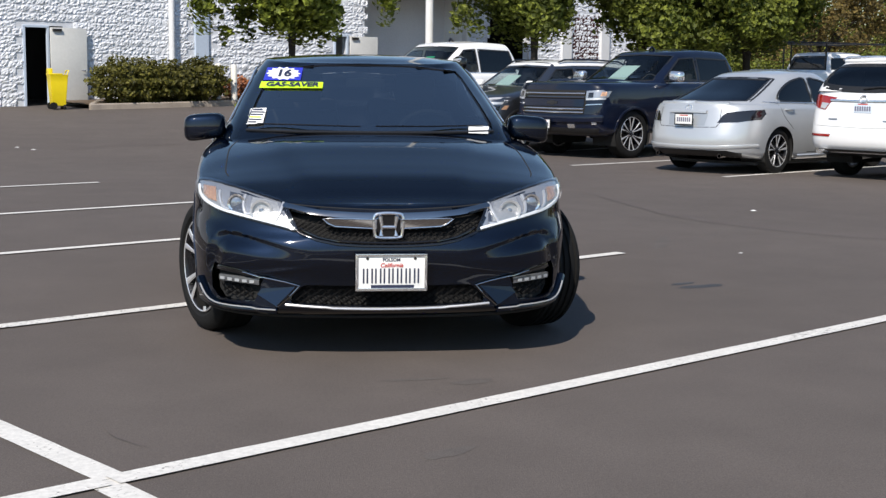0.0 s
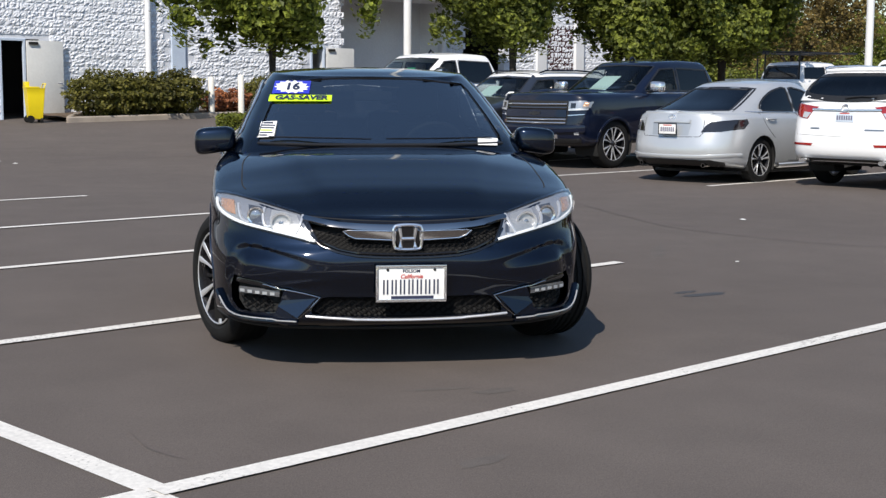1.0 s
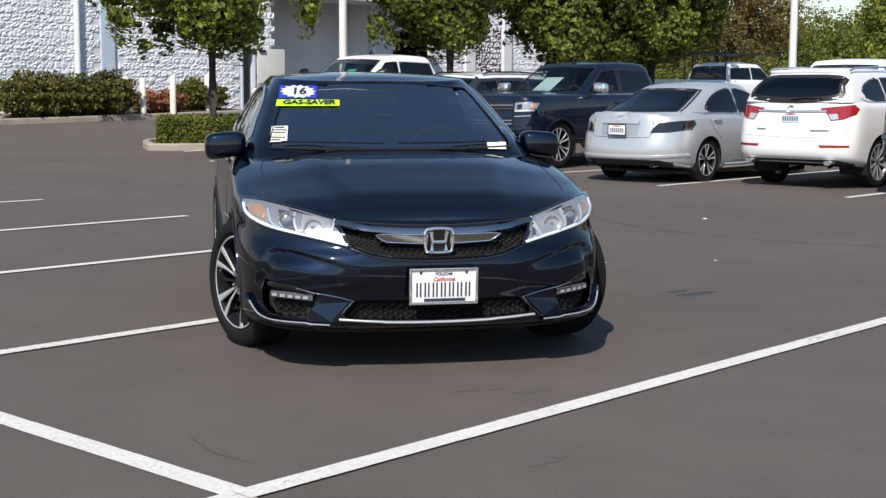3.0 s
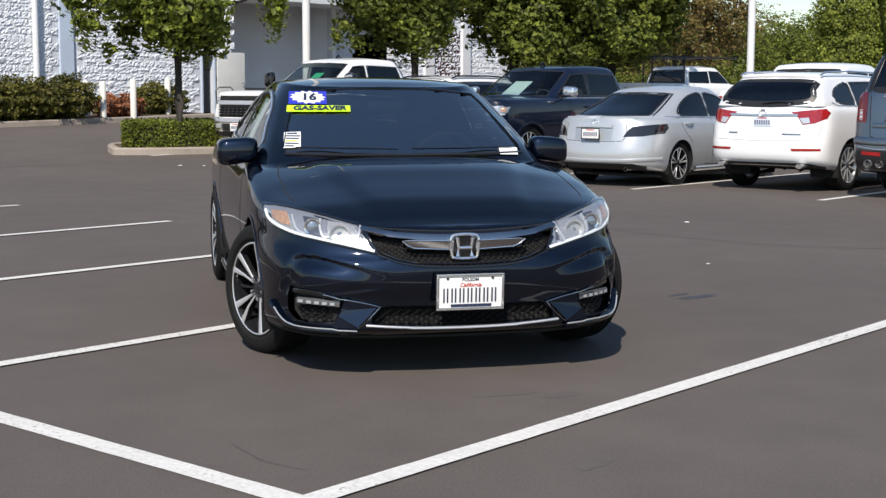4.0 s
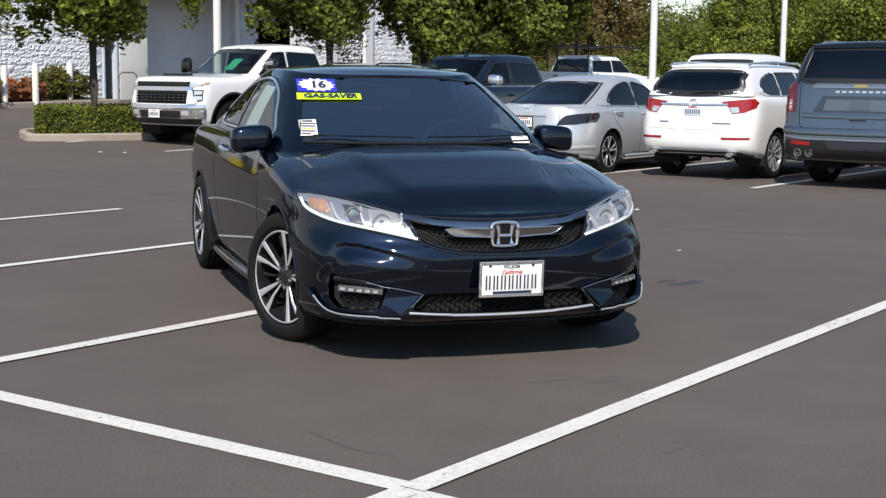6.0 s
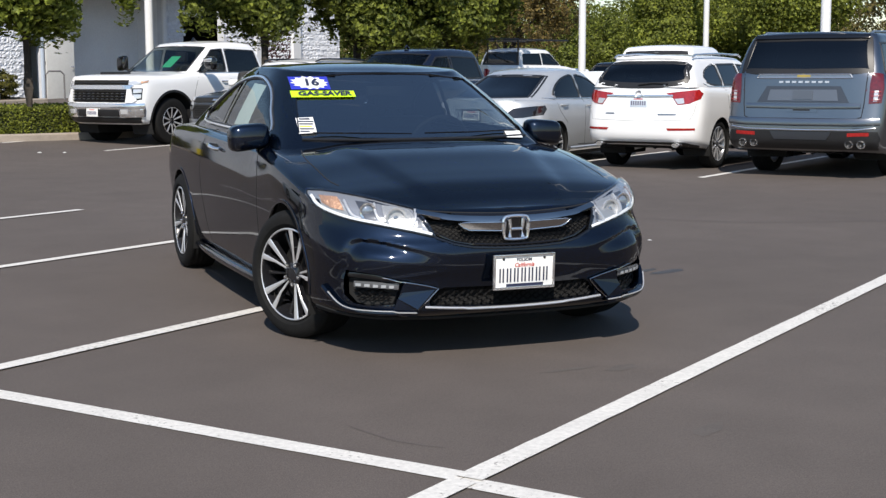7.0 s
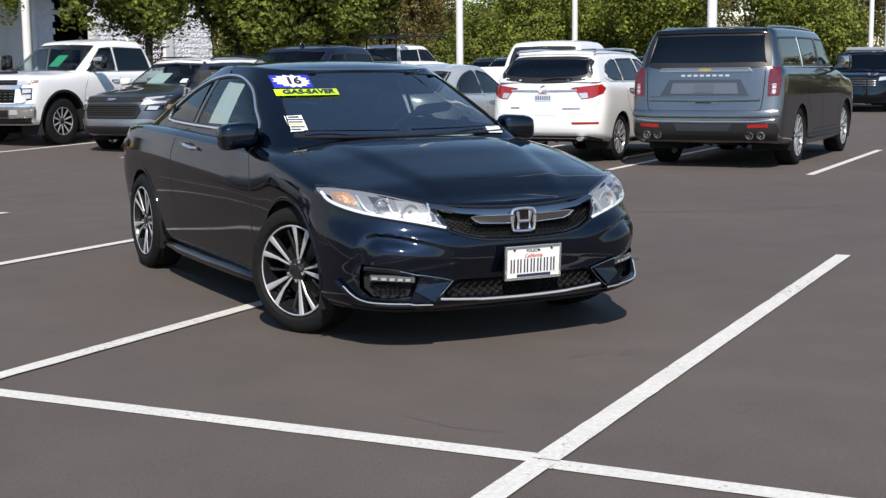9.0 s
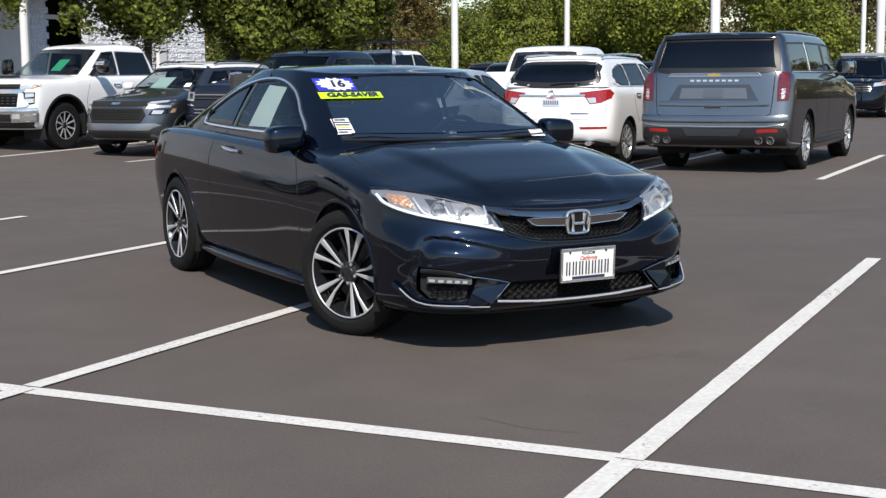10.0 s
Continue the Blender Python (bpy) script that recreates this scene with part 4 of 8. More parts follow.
    for x in (-0.105, 0.105):
        part("plate_screw", lathe(bmesh.new(), [(-0.008, 0.005), (-0.004, 0.007)], 8, "y", (x, 0, 0.062)), STEEL, pl)
    part("plate_holder", boxed(-0.12, 0.13, -0.908, -0.82, 0.35, 0.46, 0.006), BLACK_TRIM, root)
    # windscreen furniture
    part("sale_card", car.patch(dense([(-0.578, 1.236), (-0.372, 1.236), (-0.355, 1.308), (-0.556, 1.308)], 0.025), "front", 0.005, cuts=4, fine=0.02), BLUE_INK, glass_ob, "blue sale sticker")
    star = []
    for k in range(28):
        a = 2 * math.pi * k / 28
        r = 1.0 if k % 2 == 0 else 0.80
        star.append((-0.466 + 0.098 * r * math.cos(a), 1.272 + 0.037 * r * math.sin(a)))
    part("sale_star", car.patch(star, "front", 0.0075, cuts=4, fine=0.02), WHITE_PAPER, glass_ob, "white starburst")
    part("sale_number", on_skin(car, lettering("16", 0.052, 0.002, 0.2), (-0.466, 1.271), "front", 0.010, 0, 1.6), INK, glass_ob, smooth=False)
    part("sale_banner", car.patch(dense([(-0.600, 1.193), (-0.252, 1.195), (-0.245, 1.228), (-0.588, 1.229)], 0.02), "front", 0.005, cuts=4, fine=0.02), LIME, glass_ob, "lime green sale banner")
    part("sale_word", on_skin(car, lettering("GAS-SAVER", 0.031, 0.0014, 0.25), (-0.420, 1.2105), "front", 0.009, 0, 1.85), INK, glass_ob, smooth=False)
    st = part("inspection_sticker", car.patch(dense([(-0.663, 1.003), (-0.575, 1.008), (-0.555, 1.088), (-0.640, 1.084)], 0.02), "front", 0.005, cuts=3, fine=0.02), WHITE_PAPER, glass_ob, "white printed sticker")
    for k, (a, b, m_) in enumerate(((0.1, 0.75, INK), (0.0, 0.95, INK), (0.05, 0.9, INK), (0.05, 0.8, LIME), (0.05, 0.9, INK), (0.05, 0.6, INK))):
        z = 1.076 - 0.0125 * k
        x0 = -0.645 - 0.004 * k + 0.01
        part("sticker_bar", car.patch([(x0 + 0.078 * a, z - 0.0035), (x0 + 0.078 * b, z - 0.0035), (x0 + 0.078 * b, z + (0.002 if k else 0.004)), (x0 + 0.078 * a, z + 0.002)], "front", 0.009, cuts=0), m_, st)
    part("corner_tag", car.patch(dense([(0.515, 0.968), (0.625, 0.964), (0.640, 1.000), (0.525, 1.008)], 0.04), "front", 0.004), WHITE_PAPER, glass_ob, "white tag")
    part("price_sheet", car.patch(dense([(1.622, 1.03), (1.285, 1.03), (1.275, 1.268), (1.560, 1.28)], 0.06), "right", -0.012, cuts=4, fine=0.05), mat("sheet_paper", (0.74, 0.82, 0.78), 0.6, grain=[(12, 0.04)]), root, "pale printed price sheet inside the window")
    for ends in (((-0.60, 1.000), (-0.34, 0.996), (-0.06, 0.990)), ((0.02, 0.992), (0.30, 0.993), (0.60, 0.998))):
        pts = []
        for x, z in ends:
            loc, nor = car.shot((x, z), "front")
            pts.append(loc + nor * 0.014)
        part("wiper", tube(bmesh.new(), pts, [0.005, 0.005, 0.004], 6), GLOSS_BLACK, root)
    # cabin
    for x in (-0.36, 0.36):
        seat(root, x, 1.52, 0.34)
    seat(root, -0.33, 2.45, 0.40, 0.5)
    seat(root, 0.33, 2.45, 0.40, 0.5)
    bm = bmesh.new()
    dash = [(0.40, 0.93), (0.62, 0.955), (0.85, 0.93), (0.98, 0.86), (1.0, 0.70), (0.95, 0.55), (0.6, 0.45), (0.4, 0.6)]
    rows = [[bm.verts.new((x, y, z + 0.02 * math.cos(x * 3))) for y, z in dash] for x in (-0.70, -0.45, -0.2, 0, 0.2, 0.45, 0.70)]
    for A, B in zip(rows, rows[1:]):
        for k in range(len(dash)):
            j = (k + 1) % len(dash)
            bm.faces.new((A[k], A[j], B[j], B[k]))
    part("dashboard", bm, INTERIOR, root)
    steering_wheel(root, 0.36, 1.02, 0.90)
    part("interior_mirror", boxed(-0.11, 0.11, 0.985, 1.015, 1.20, 1.255, 0.012), INTERIOR, root)
    part("cabin_floor", boxed(-0.72, 0.72, 0.5, 3.2, 0.26, 0.30), INTERIOR, root)
    part("head_lining", boxed(-0.50, 0.50, 1.2, 2.3, 1.325, 1.335), mat("head_lining", (0.35, 0.34, 0.32), 0.9, grain=[(50, 0.08)]), root)
    # wheels
    for y in (0.0, 2.725):
        wheel_well(car, y, 0.372, 0.325, 0.45, 0.875)
    wm = wheel_meshes("coupe_wheel", 0.325, 0.225, 0.236, "twin", 5, ALLOY, ALLOY_DARK)
    put_wheel(wm, root, pose(-0.785, 0, 0.325, 0, 0, 24) @ pose(0, 0, 0, 14, 0, 0))
    put_wheel(wm, root, pose(0.785, 0, 0.325, 0, 0, 24 + 180))
    put_wheel(wm, root, pose(-0.785, 2.725, 0.325, 30))
    put_wheel(wm, root, pose(0.785, 2.725, 0.325, 0, 0, 180))
    return car


coupe = build_coupe()


def spec_of(kind, L, wb, W, H, front, belt, hood, gl, hub=0.36, arch=0.42, **k):
    """Curves of an everyday vehicle from its main sizes. gl: windscreen foot and head, roof end, rear glass foot, all in y."""
    w = W / 2
    yF, yR = -front, L - front
    a, b, c, d = gl
    if kind == "pickup":
        zt = [(yF, hood - 0.035), (yF + 0.2, hood - 0.008), (0, hood), (a, belt), (a + 1, belt + 0.01), (d, belt + 0.02), (d + 0.15, belt + 0.03), (yR, belt + 0.03)]
    else:
        zt = [(yF, hood - 0.17), (yF + 0.3, hood - 0.07), (0, hood), (a, belt - 0.03), (a + 0.8, belt), (c, belt + 0.03), (yR - 0.1, belt + (0.04 if kind == "suv" else 0.02)), (yR, belt + 0.0)]
    zb = [(yF, 0.28), (0.3, 0.24), (wb, 0.26), (yR, 0.36)] if kind != "pickup" else [(yF, 0.36), (0.4, 0.40), (wb, 0.44), (yR, 0.52)]
    if kind == "sedan":
        zb = [(yF, 0.2), (0.3, 0.19), (wb, 0.2), (yR, 0.26)]
    plan = {"sedan": (0.85, 2.4, 0.75, 2.6), "suv": (0.7, 2.8, 0.45, 3.4), "pickup": (0.48, 4.0, 0.2, 6)}[kind]
    wt = [(0, w * 0.9), (0.06, w * 0.96), (0.3, w * 0.985), (0.6, w), (0.85, w * 0.985), (0.95, w * 0.96), (1, w * 0.91)]
    yf = [(0, yF + 0.14), (0.1, yF + 0.04), (0.3, yF), (0.7, yF + 0.03), (1, yF + 0.07)]
    yr = [(0, yR - 0.12), (0.12, yR - 0.01), (0.3, yR), (0.5, yR - 0.03), (1, yR - (0.12 if kind == "sedan" else 0.10))]
    cr = 0.07 if kind != "pickup" else 0.05
    crown = [(yF, 0.0), (yF + 0.2, cr * 0.6), (0, cr), (a, cr), (a + 0.8, 0.02), (yR - 0.2, 0.015), (yR, 0.0)]
    slope = k.get("lean", 0.24)
    gw = [(0, w * 0.90), (0.12, w * 0.885), (0.55, w * (0.90 - slope * 0.45)), (0.9, w * (0.90 - slope * 0.85)), (1, w * (0.84 - slope * 0.85))]
    gh = dict(w=gw, yf=[(0, a - 0.06), (1, b)], yr=[(0, d), (0.5, (c + d) / 2 + k.get("bulge", 0.08)), (1, c)], plan=(0.45, 4.0, {"suv": 0.3, "sedan": 0.6, "pickup": 0.12}[kind], {"suv": 4.0, "sedan": 3.0, "pickup": 6}[kind]),
              zr=[(b, H - 0.075), (b + 0.4, H - 0.05), ((b + c) / 2, H - 0.04), (c - 0.2, H - 0.05), (c, H - 0.07)], roof_crown=[(b, 0.0), (b + 0.2, 0.03), ((b + c) / 2, 0.04), (c - 0.15, 0.03), (c, 0.0)],
              levels=[0, 0.06, 0.12, 0.2, 0.3, 0.4, 0.5, 0.6, 0.7, 0.8, 0.86, 0.92, 0.96, 1.0], crown_p=2.6, windows=[])
    s = dict(kind=kind, L=L, wb=wb, W=W, H=H, w=wt, yf=yf, yr=yr, zb=zb, zt=zt, crown=crown, plan=plan, levels=[0, 0.03, 0.07, 0.12, 0.2, 0.28, 0.36, 0.44, 0.52, 0.6, 0.68, 0.76, 0.83, 0.89, 0.93, 0.96, 0.985, 1.0],
             arches=[(0, arch), (wb, arch)], hub=hub, mid=(b + c) / 2, gh=gh, na=14, ns=64, yF=yF, yR=yR, belt=belt)
    s.update(k)
    return s


def glaze(car, name, poly, view, material, frame=BLACK_TRIM, fw=0.03, label=""):
    part(name, car.patch(dense(poly, 0.12), view, -0.004), material, car.root, label)
    part(name + "_frame", car.ribbon(dense(poly, 0.08), view, fw, 0.001, True, 0.003), frame, car.root)


def build_vehicle(name, label, category, spec, paint, m, wheel, roof=None, tint=None):
    root = thing(name, label, category, m)
    spec.setdefault('gh', {})['windows'] = [(v, p) for n, v, p in spec['panes']]
    car = Car(spec, root, paint)
    part("body", car.body(), paint, root)
    part("roof", car.greenhouse(), roof or paint, root)
    for win, view, poly in spec["panes"]:
        dark = GLASS_DARK if win in ("rear_window", "rear_door_glass", "quarter_glass") else GLASS_TINT
        glaze(car, win, poly, view, tint or dark, fw=0.085 if win == "rear_window" else 0.03)
    R, width, rim, style, n, face, pocket = wheel
    for y in (0, spec["wb"]):
        wheel_well(car, y, spec["arches"][0][1] - 0.004, spec["hub"], 0.45, spec["W"] / 2 - 0.03)
    wm = wheel_meshes(name + "_wheel", R, width, rim, style, n, face, pocket)
    tx = spec["W"] / 2 - width / 2 - 0.035
    for y in (0, spec["wb"]):
        put_wheel(wm, root, pose(-tx, y, R))
        put_wheel(wm, root, pose(tx, y, R, 0, 0, 180))
    return car


def side_panes(spec, a, b, c, d, splits, z0, z1, names):
    """Side windows between a windscreen slope (a to b) and a rear slope (c to d)."""
    out = []
    edges = []
    for y in [None] + list(splits) + [None]:
        edges.append(y)
    for i, nm in enumerate(names):
        lo, hi = edges[i], edges[i + 1]
        bl = a if lo is None else lo + 0.035
        tl = b if lo is None else lo + 0.035
        br = d if hi is None else hi - 0.035
        tr = c if hi is None else hi - 0.035
        poly = [(bl, z0), (br, z0 + 0.01), (tr, z1 - (0.02 if hi is None else 0)), (tl, z1 - (0.02 if lo is None else 0))]
        for v in ("right", "left"):
            out.append((nm, v, poly))
    return out


def screens(wf, wt, z0, z1, rf, rt, r0, r1):
    ws = [(-wf, z0), (0, z0 - 0.02), (wf, z0), (wt, z1 - 0.015), (0, z1 + 0.01), (-wt, z1 - 0.015)]
    rw = [(-rf, r0), (0, r0 - 0.01), (rf, r0), (rt, r1 - 0.01), (0, r1), (-rt, r1 - 0.01)]
    return [("windscreen", "front", ws), ("rear_window", "rear", rw)]


def facing(u, v, toward, turn=0.0, z=0.0, scale=1.0):
    """A parked pose: nose towards +u or -u, with the front axle's middle at (u, v)."""
    p = lot(u, v, z)
    return pose(p.x, p.y, z, 0, 0, (124.5 if toward > 0 else -55.5) + turn) @ Matrix.Scale(scale, 4)


SILVER = mat("silver_paint", (0.53, 0.545, 0.56), 0.30, metal=0.45, coat=0.8, grain=[(1.2, 0.05), (300, 0.05)])
WHITE_PAINT = mat("white_paint", (0.80, 0.80, 0.80), 0.3, coat=0.8, grain=[(1.0, 0.03)])
GREY_PAINT = mat("grey_paint", (0.225, 0.232, 0.248), 0.30, metal=1.0, coat=1.0, grain=[(1.2, 0.06), (300, 0.08)])
GREY_PAINT.node_tree.nodes["Principled BSDF"].inputs["Specular Tint"].default_value = (0.10, 0.11, 0.13, 1)
NAVY_PAINT = mat("navy_paint", (0.004, 0.007, 0.020), 0.3, spec=0.1, coat=1.0, grain=[(1.2, 0.1), (300, 0.1)])
CHARCOAL_PAINT = mat("charcoal_paint", (0.105, 0.115, 0.135), 0.34, metal=0.9, coat=0.9, grain=[(1.2, 0.08)])


SMOKED = mat("smoked_lens", (0.012, 0.010, 0.011), 0.12, coat=1.0)
LENS_CLEAR = mat("clear_reflector", (0.62, 0.62, 0.63), 0.15, metal=0.4, coat=1.0)
GOLD = mat("gold_badge", (0.65, 0.45, 0.12), 0.3, metal=0.7)
GREEN_CARD = mat("green_card", (0.05, 0.45, 0.22), 0.6)


def stick(car, name, poly, view, m, lift=0.004, thick=0.0, both=False, label="", parent=None, step=0.06):
    """A piece of trim on the skin; with both, one on each side of the middle."""
    made = []
    for sx in ((1, -1) if both else (1,)):
        pts = [(x * sx, z) for x, z in poly]
        made.append(part(name, car.patch(dense(pts, step), view, lift, thick), m, parent or car.root, label))
    return made


def strip(car, name, line, view, m, width=0.02, high=0.006, lift=0.003, both=False, closed=False, label="", parent=None):
    for sx in ((1, -1) if both else (1,)):
        part(name, car.ribbon(dense([(x * sx, z) for x, z in line], 0.06, closed), view, width, lift, closed, high), m, parent or car.root, label)


def flank(car, side, cuts, z0, z1, handles, handle_mat, arch_mat=None, sill=None):
    """Shut lines, handles, arch lips and sill of one flank."""
    for line in cuts:
        part("shut_line", car.ribbon(smooth_poly(line, 5, False), side, 0.009, 0.001), UNDER, car.root)
    sx = -1 if side == "right" else 1
    for y, z in handles:
        pts = [car.shot((y + d, z), side)[0] + Vector((sx * o, 0, 0)) for d, o in ((-0.11, 0.004), (-0.08, 0.03), (0.0, 0.034), (0.07, 0.03), (0.10, 0.004))]
        part("door_handle", tube(bmesh.new(), pts, 0.014, 8), handle_mat, car.root)
    if arch_mat:
        for y, r in car.s["arches"]:
            arc = [(y + r * math.cos(a), car.s["hub"] + r * 0.98 * math.sin(a)) for a in [math.radians(k) for k in range(-12, 193, 8)]]
            part("arch_trim", car.ribbon(arc, side, 0.05, 0.001, False, 0.012), arch_mat, car.root)
    if sill:
        part("sill", car.ribbon(dense(sill, 0.15, False), side, 0.09, 0.002, False, 0.02), arch_mat or car.paint, car.root)


def cabin(car, y0, y1, floor=0.45, seats=(), wheel=None):
    w = car.s["W"] / 2 * 0.8
    part("cabin_floor", boxed(-w, w, y0, y1, floor - 0.04, floor), INTERIOR, car.root)
    for x, y in seats:
        seat(car.root, x, y, floor + 0.08)
    if wheel:
        x, y, z = wheel
        part("dashboard", boxed(-w, w, y - 0.55, y - 0.12, z - 0.25, z + 0.02, 0.06), INTERIOR, car.root)
        steering_wheel(car.root, x, y, z)


def plain_plate(car, at, rear, frame=BLACK_TRIM, size=(0.29, 0.145), face=WHITE_PAPER):
    bars = [(-0.115 + k * 0.034, -0.115 + k * 0.034 + 0.023, -0.035, 0.025, mat("faded_ink", (0.16, 0.16, 0.22), 0.6)) for k in range(7)]
    bars.append((-0.07, 0.07, 0.045, 0.058, RED_INK))
    m = pose(0, 0, 0, 0, 0, 180 if rear else 0)
    skin = car.shot((at[0], at[2]), "rear" if rear else "front")[0].y
    at = (at[0], max(at[1], skin + 0.012) if rear else min(at[1], skin - 0.012), at[2])
    return plate(car.root, at, size, m, face, frame, bars)


# silver sedan
S = spec_of("sedan", 4.6, 2.65, 1.76, 1.43, 0.90, 0.93, 0.88, (0.42, 1.12, 2.36, 3.36), hub=0.315, arch=0.35)
S["gh"]["zr"] = [(1.12, 1.365), (1.5, 1.395), (1.8, 1.395), (2.2, 1.365), (2.36, 1.345), (2.9, 1.25)]
S["panes"] = [(n, v, p) for v in ("right", "left") for n, p in (("door_glass", smooth_poly([(0.72, 0.985), (0.95, 1.13), (1.2, 1.25), (1.45, 1.305), (1.68, 1.315), (1.685, 1.15), (1.685, 0.985), (1.2, 0.98)], 2)), ("rear_door_glass", smooth_poly([(1.755, 0.985), (1.755, 1.15), (1.76, 1.315), (2.0, 1.30), (2.25, 1.235), (2.5, 1.12), (2.60, 1.02), (2.45, 0.992), (2.1, 0.985)], 2)))] + screens(0.66, 0.54, 0.98, 1.33, 0.62, 0.50, 0.995, 1.315)
W_SEDAN = (0.315, 0.21, 0.225, "twin", 5, ALLOY, ALLOY_DARK)
c = build_vehicle("silver_sedan", "silver four-door sedan with smoked tail lamps, parked nose in", "car", S, SILVER, facing(14.22, 6.43, 1, 1.5), W_SEDAN, tint=GLASS_DARK)
stick(c, "tail_lamp", [(0.47, 0.705), (0.52, 0.80), (0.57, 0.845), (0.845, 0.885), (0.860, 0.83), (0.855, 0.750), (0.70, 0.715)], "rear", SMOKED, 0.006, 0.02, True, "smoked dark tail lamp")
strip(c, "boot_strip", [(-0.30, 0.845), (0, 0.852), (0.30, 0.845)], "rear", SILVER, 0.05, 0.022)
# flat patch; the recess's shade is put into a darker silver
stick(c, "plate_recess", [(-0.30, 0.66), (0.30, 0.66), (0.32, 0.825), (-0.32, 0.825)], "rear", mat("silver_recess", (0.42, 0.44, 0.46), 0.35, metal=0.5, coat=0.6), 0.002)
plain_plate(c, (0, 3.70, 0.745), True)
strip(c, "badge", [(0.055 * math.cos(a), 0.900 + 0.036 * math.sin(a)) for a in [k * math.pi / 8 for k in range(16)]], "rear", CHROME, 0.014, 0.006, 0.004, closed=True)
strip(c, "badge", [(0.02 * math.cos(a), 0.905 + 0.03 * math.sin(a)) for a in [k * math.pi / 6 for k in range(12)]], "rear", CHROME, 0.010, 0.006, 0.005, closed=True)
strip(c, "shut_line", [(-0.49, 0.93), (-0.50, 0.70), (-0.46, 0.645), (0, 0.635), (0.46, 0.645), (0.50, 0.70), (0.49, 0.93)], "rear", UNDER, 0.009, 0.0, 0.001)
strip(c, "bumper_crease", [(-0.85, 0.40), (-0.5, 0.375), (0, 0.37), (0.5, 0.375), (0.85, 0.40)], "rear", SILVER, 0.05, 0.022, -0.002)
stick(c, "diffuser", [(-0.70, 0.225), (0.70, 0.225), (0.74, 0.30), (0.60, 0.335), (-0.60, 0.335), (-0.74, 0.30)], "rear", BLACK_TRIM, 0.006, 0.02)
for x in (-0.52, 0.52):
    part("exhaust_tip", lathe(bmesh.new(), [(3.44, 0.028), (3.585, 0.030), (3.585, 0.024), (3.46, 0.022)], 14, "y", (x, 0, 0.255)), DARK_CHROME, c.root)
strip(c, "boot_spoiler", [(-0.55, 0.955), (0, 0.968), (0.55, 0.955)], "rear", SILVER, 0.06, 0.03, 0.0)
flank(c, "right", [[(1.72, 0.28), (1.74, 0.6), (1.70, 0.97)], [(2.35, 0.62), (2.58, 0.80), (2.66, 0.97)], [(0.62, 0.28), (0.58, 0.6), (0.68, 0.93)], [(0.62, 0.28), (1.2, 0.27), (1.95, 0.29)]], 0, 0, [(1.55, 0.865), (2.45, 0.885)], SILVER, None)
strip(c, "window_trim", [(0.72, 0.965), (2.0, 0.972), (2.95, 0.985)], "right", CHROME, 0.014, 0.006)
part("sill_skirt", c.ribbon(dense([(0.42, 0.225), (2.2, 0.225)], 0.2, False), "right", 0.08, 0.002, False, 0.025), SILVER, c.root)
cabin(c, 0.6, 3.0, 0.16, ((-0.36, 1.3), (0.36, 1.3), (-0.36, 1.95), (0.36, 1.95)))
silver_car = c

# white crossover
S = spec_of("suv", 4.42, 2.60, 1.76, 1.62, 0.85, 1.12, 1.00, (0.38, 1.00, 3.12, 3.48), hub=0.345, arch=0.385, bulge=0.10, lean=0.26)
S["panes"] = [(n, v, p) for v in ("right", "left") for n, p in (("door_glass", [(0.66, 1.165), (1.48, 1.165), (1.48, 1.475), (1.22, 1.46), (0.95, 1.34)]), ("rear_door_glass", [(1.56, 1.165), (2.30, 1.17), (2.28, 1.47), (1.56, 1.48)]), ("quarter_glass", smooth_poly([(2.37, 1.17), (2.36, 1.32), (2.36, 1.465), (2.6, 1.44), (2.85, 1.37), (2.96, 1.28), (2.9, 1.205), (2.65, 1.175)], 2)))] + [("windscreen", "front", [(-0.66, 1.15), (0.66, 1.15), (0.54, 1.48), (-0.54, 1.48)]),
    ("rear_window", "rear", smooth_poly([(-0.65, 1.235), (-0.4, 1.19), (0, 1.175), (0.4, 1.19), (0.65, 1.235), (0.62, 1.37), (0.55, 1.48), (0, 1.495), (-0.55, 1.48), (-0.62, 1.37)], 3))]
W_SUV = (0.345, 0.22, 0.245, "plain", 10, ALLOY, ALLOY_GREY)
c = build_vehicle("white_crossover", "white crossover with wide red tail lamps, parked nose in", "car", S, WHITE_PAINT, facing(14.9, 4.12, 1), W_SUV, tint=GLASS_DARK)
for sx in (1, -1):
    lampo = stick(c, "tail_lamp", [(x * sx, z) for x, z in [(0.40, 1.068), (0.55, 1.085), (0.80, 1.115), (0.842, 1.06), (0.83, 0.985), (0.72, 0.925), (0.57, 0.905), (0.50, 1.005)]], "rear", RED_LENS, 0.006, 0.02, False, "red tail lamp with a clear lower lens")[0]
    stick(c, "clear_lens", [(x * sx, z) for x, z in [(0.52, 0.99), (0.64, 1.0), (0.66, 0.93), (0.575, 0.916)]], "rear", LENS_CLEAR, 0.010, 0.0, False, "", lampo)
strip(c, "tailgate_bar", [(-0.50, 1.032), (0, 1.024), (0.50, 1.032)], "rear", CHROME, 0.034, 0.014)
strip(c, "badge", [(0.052 * math.cos(a), 1.045 + 0.052 * math.sin(a)) for a in [k * math.pi / 8 for k in range(16)]], "rear", CHROME, 0.016, 0.012, 0.016, closed=True)
pl = plain_plate(c, (0.0, 3.50, 0.935), True, None, (0.26, 0.12), mat("plate_blue_white", (0.62, 0.70, 0.80), 0.5))
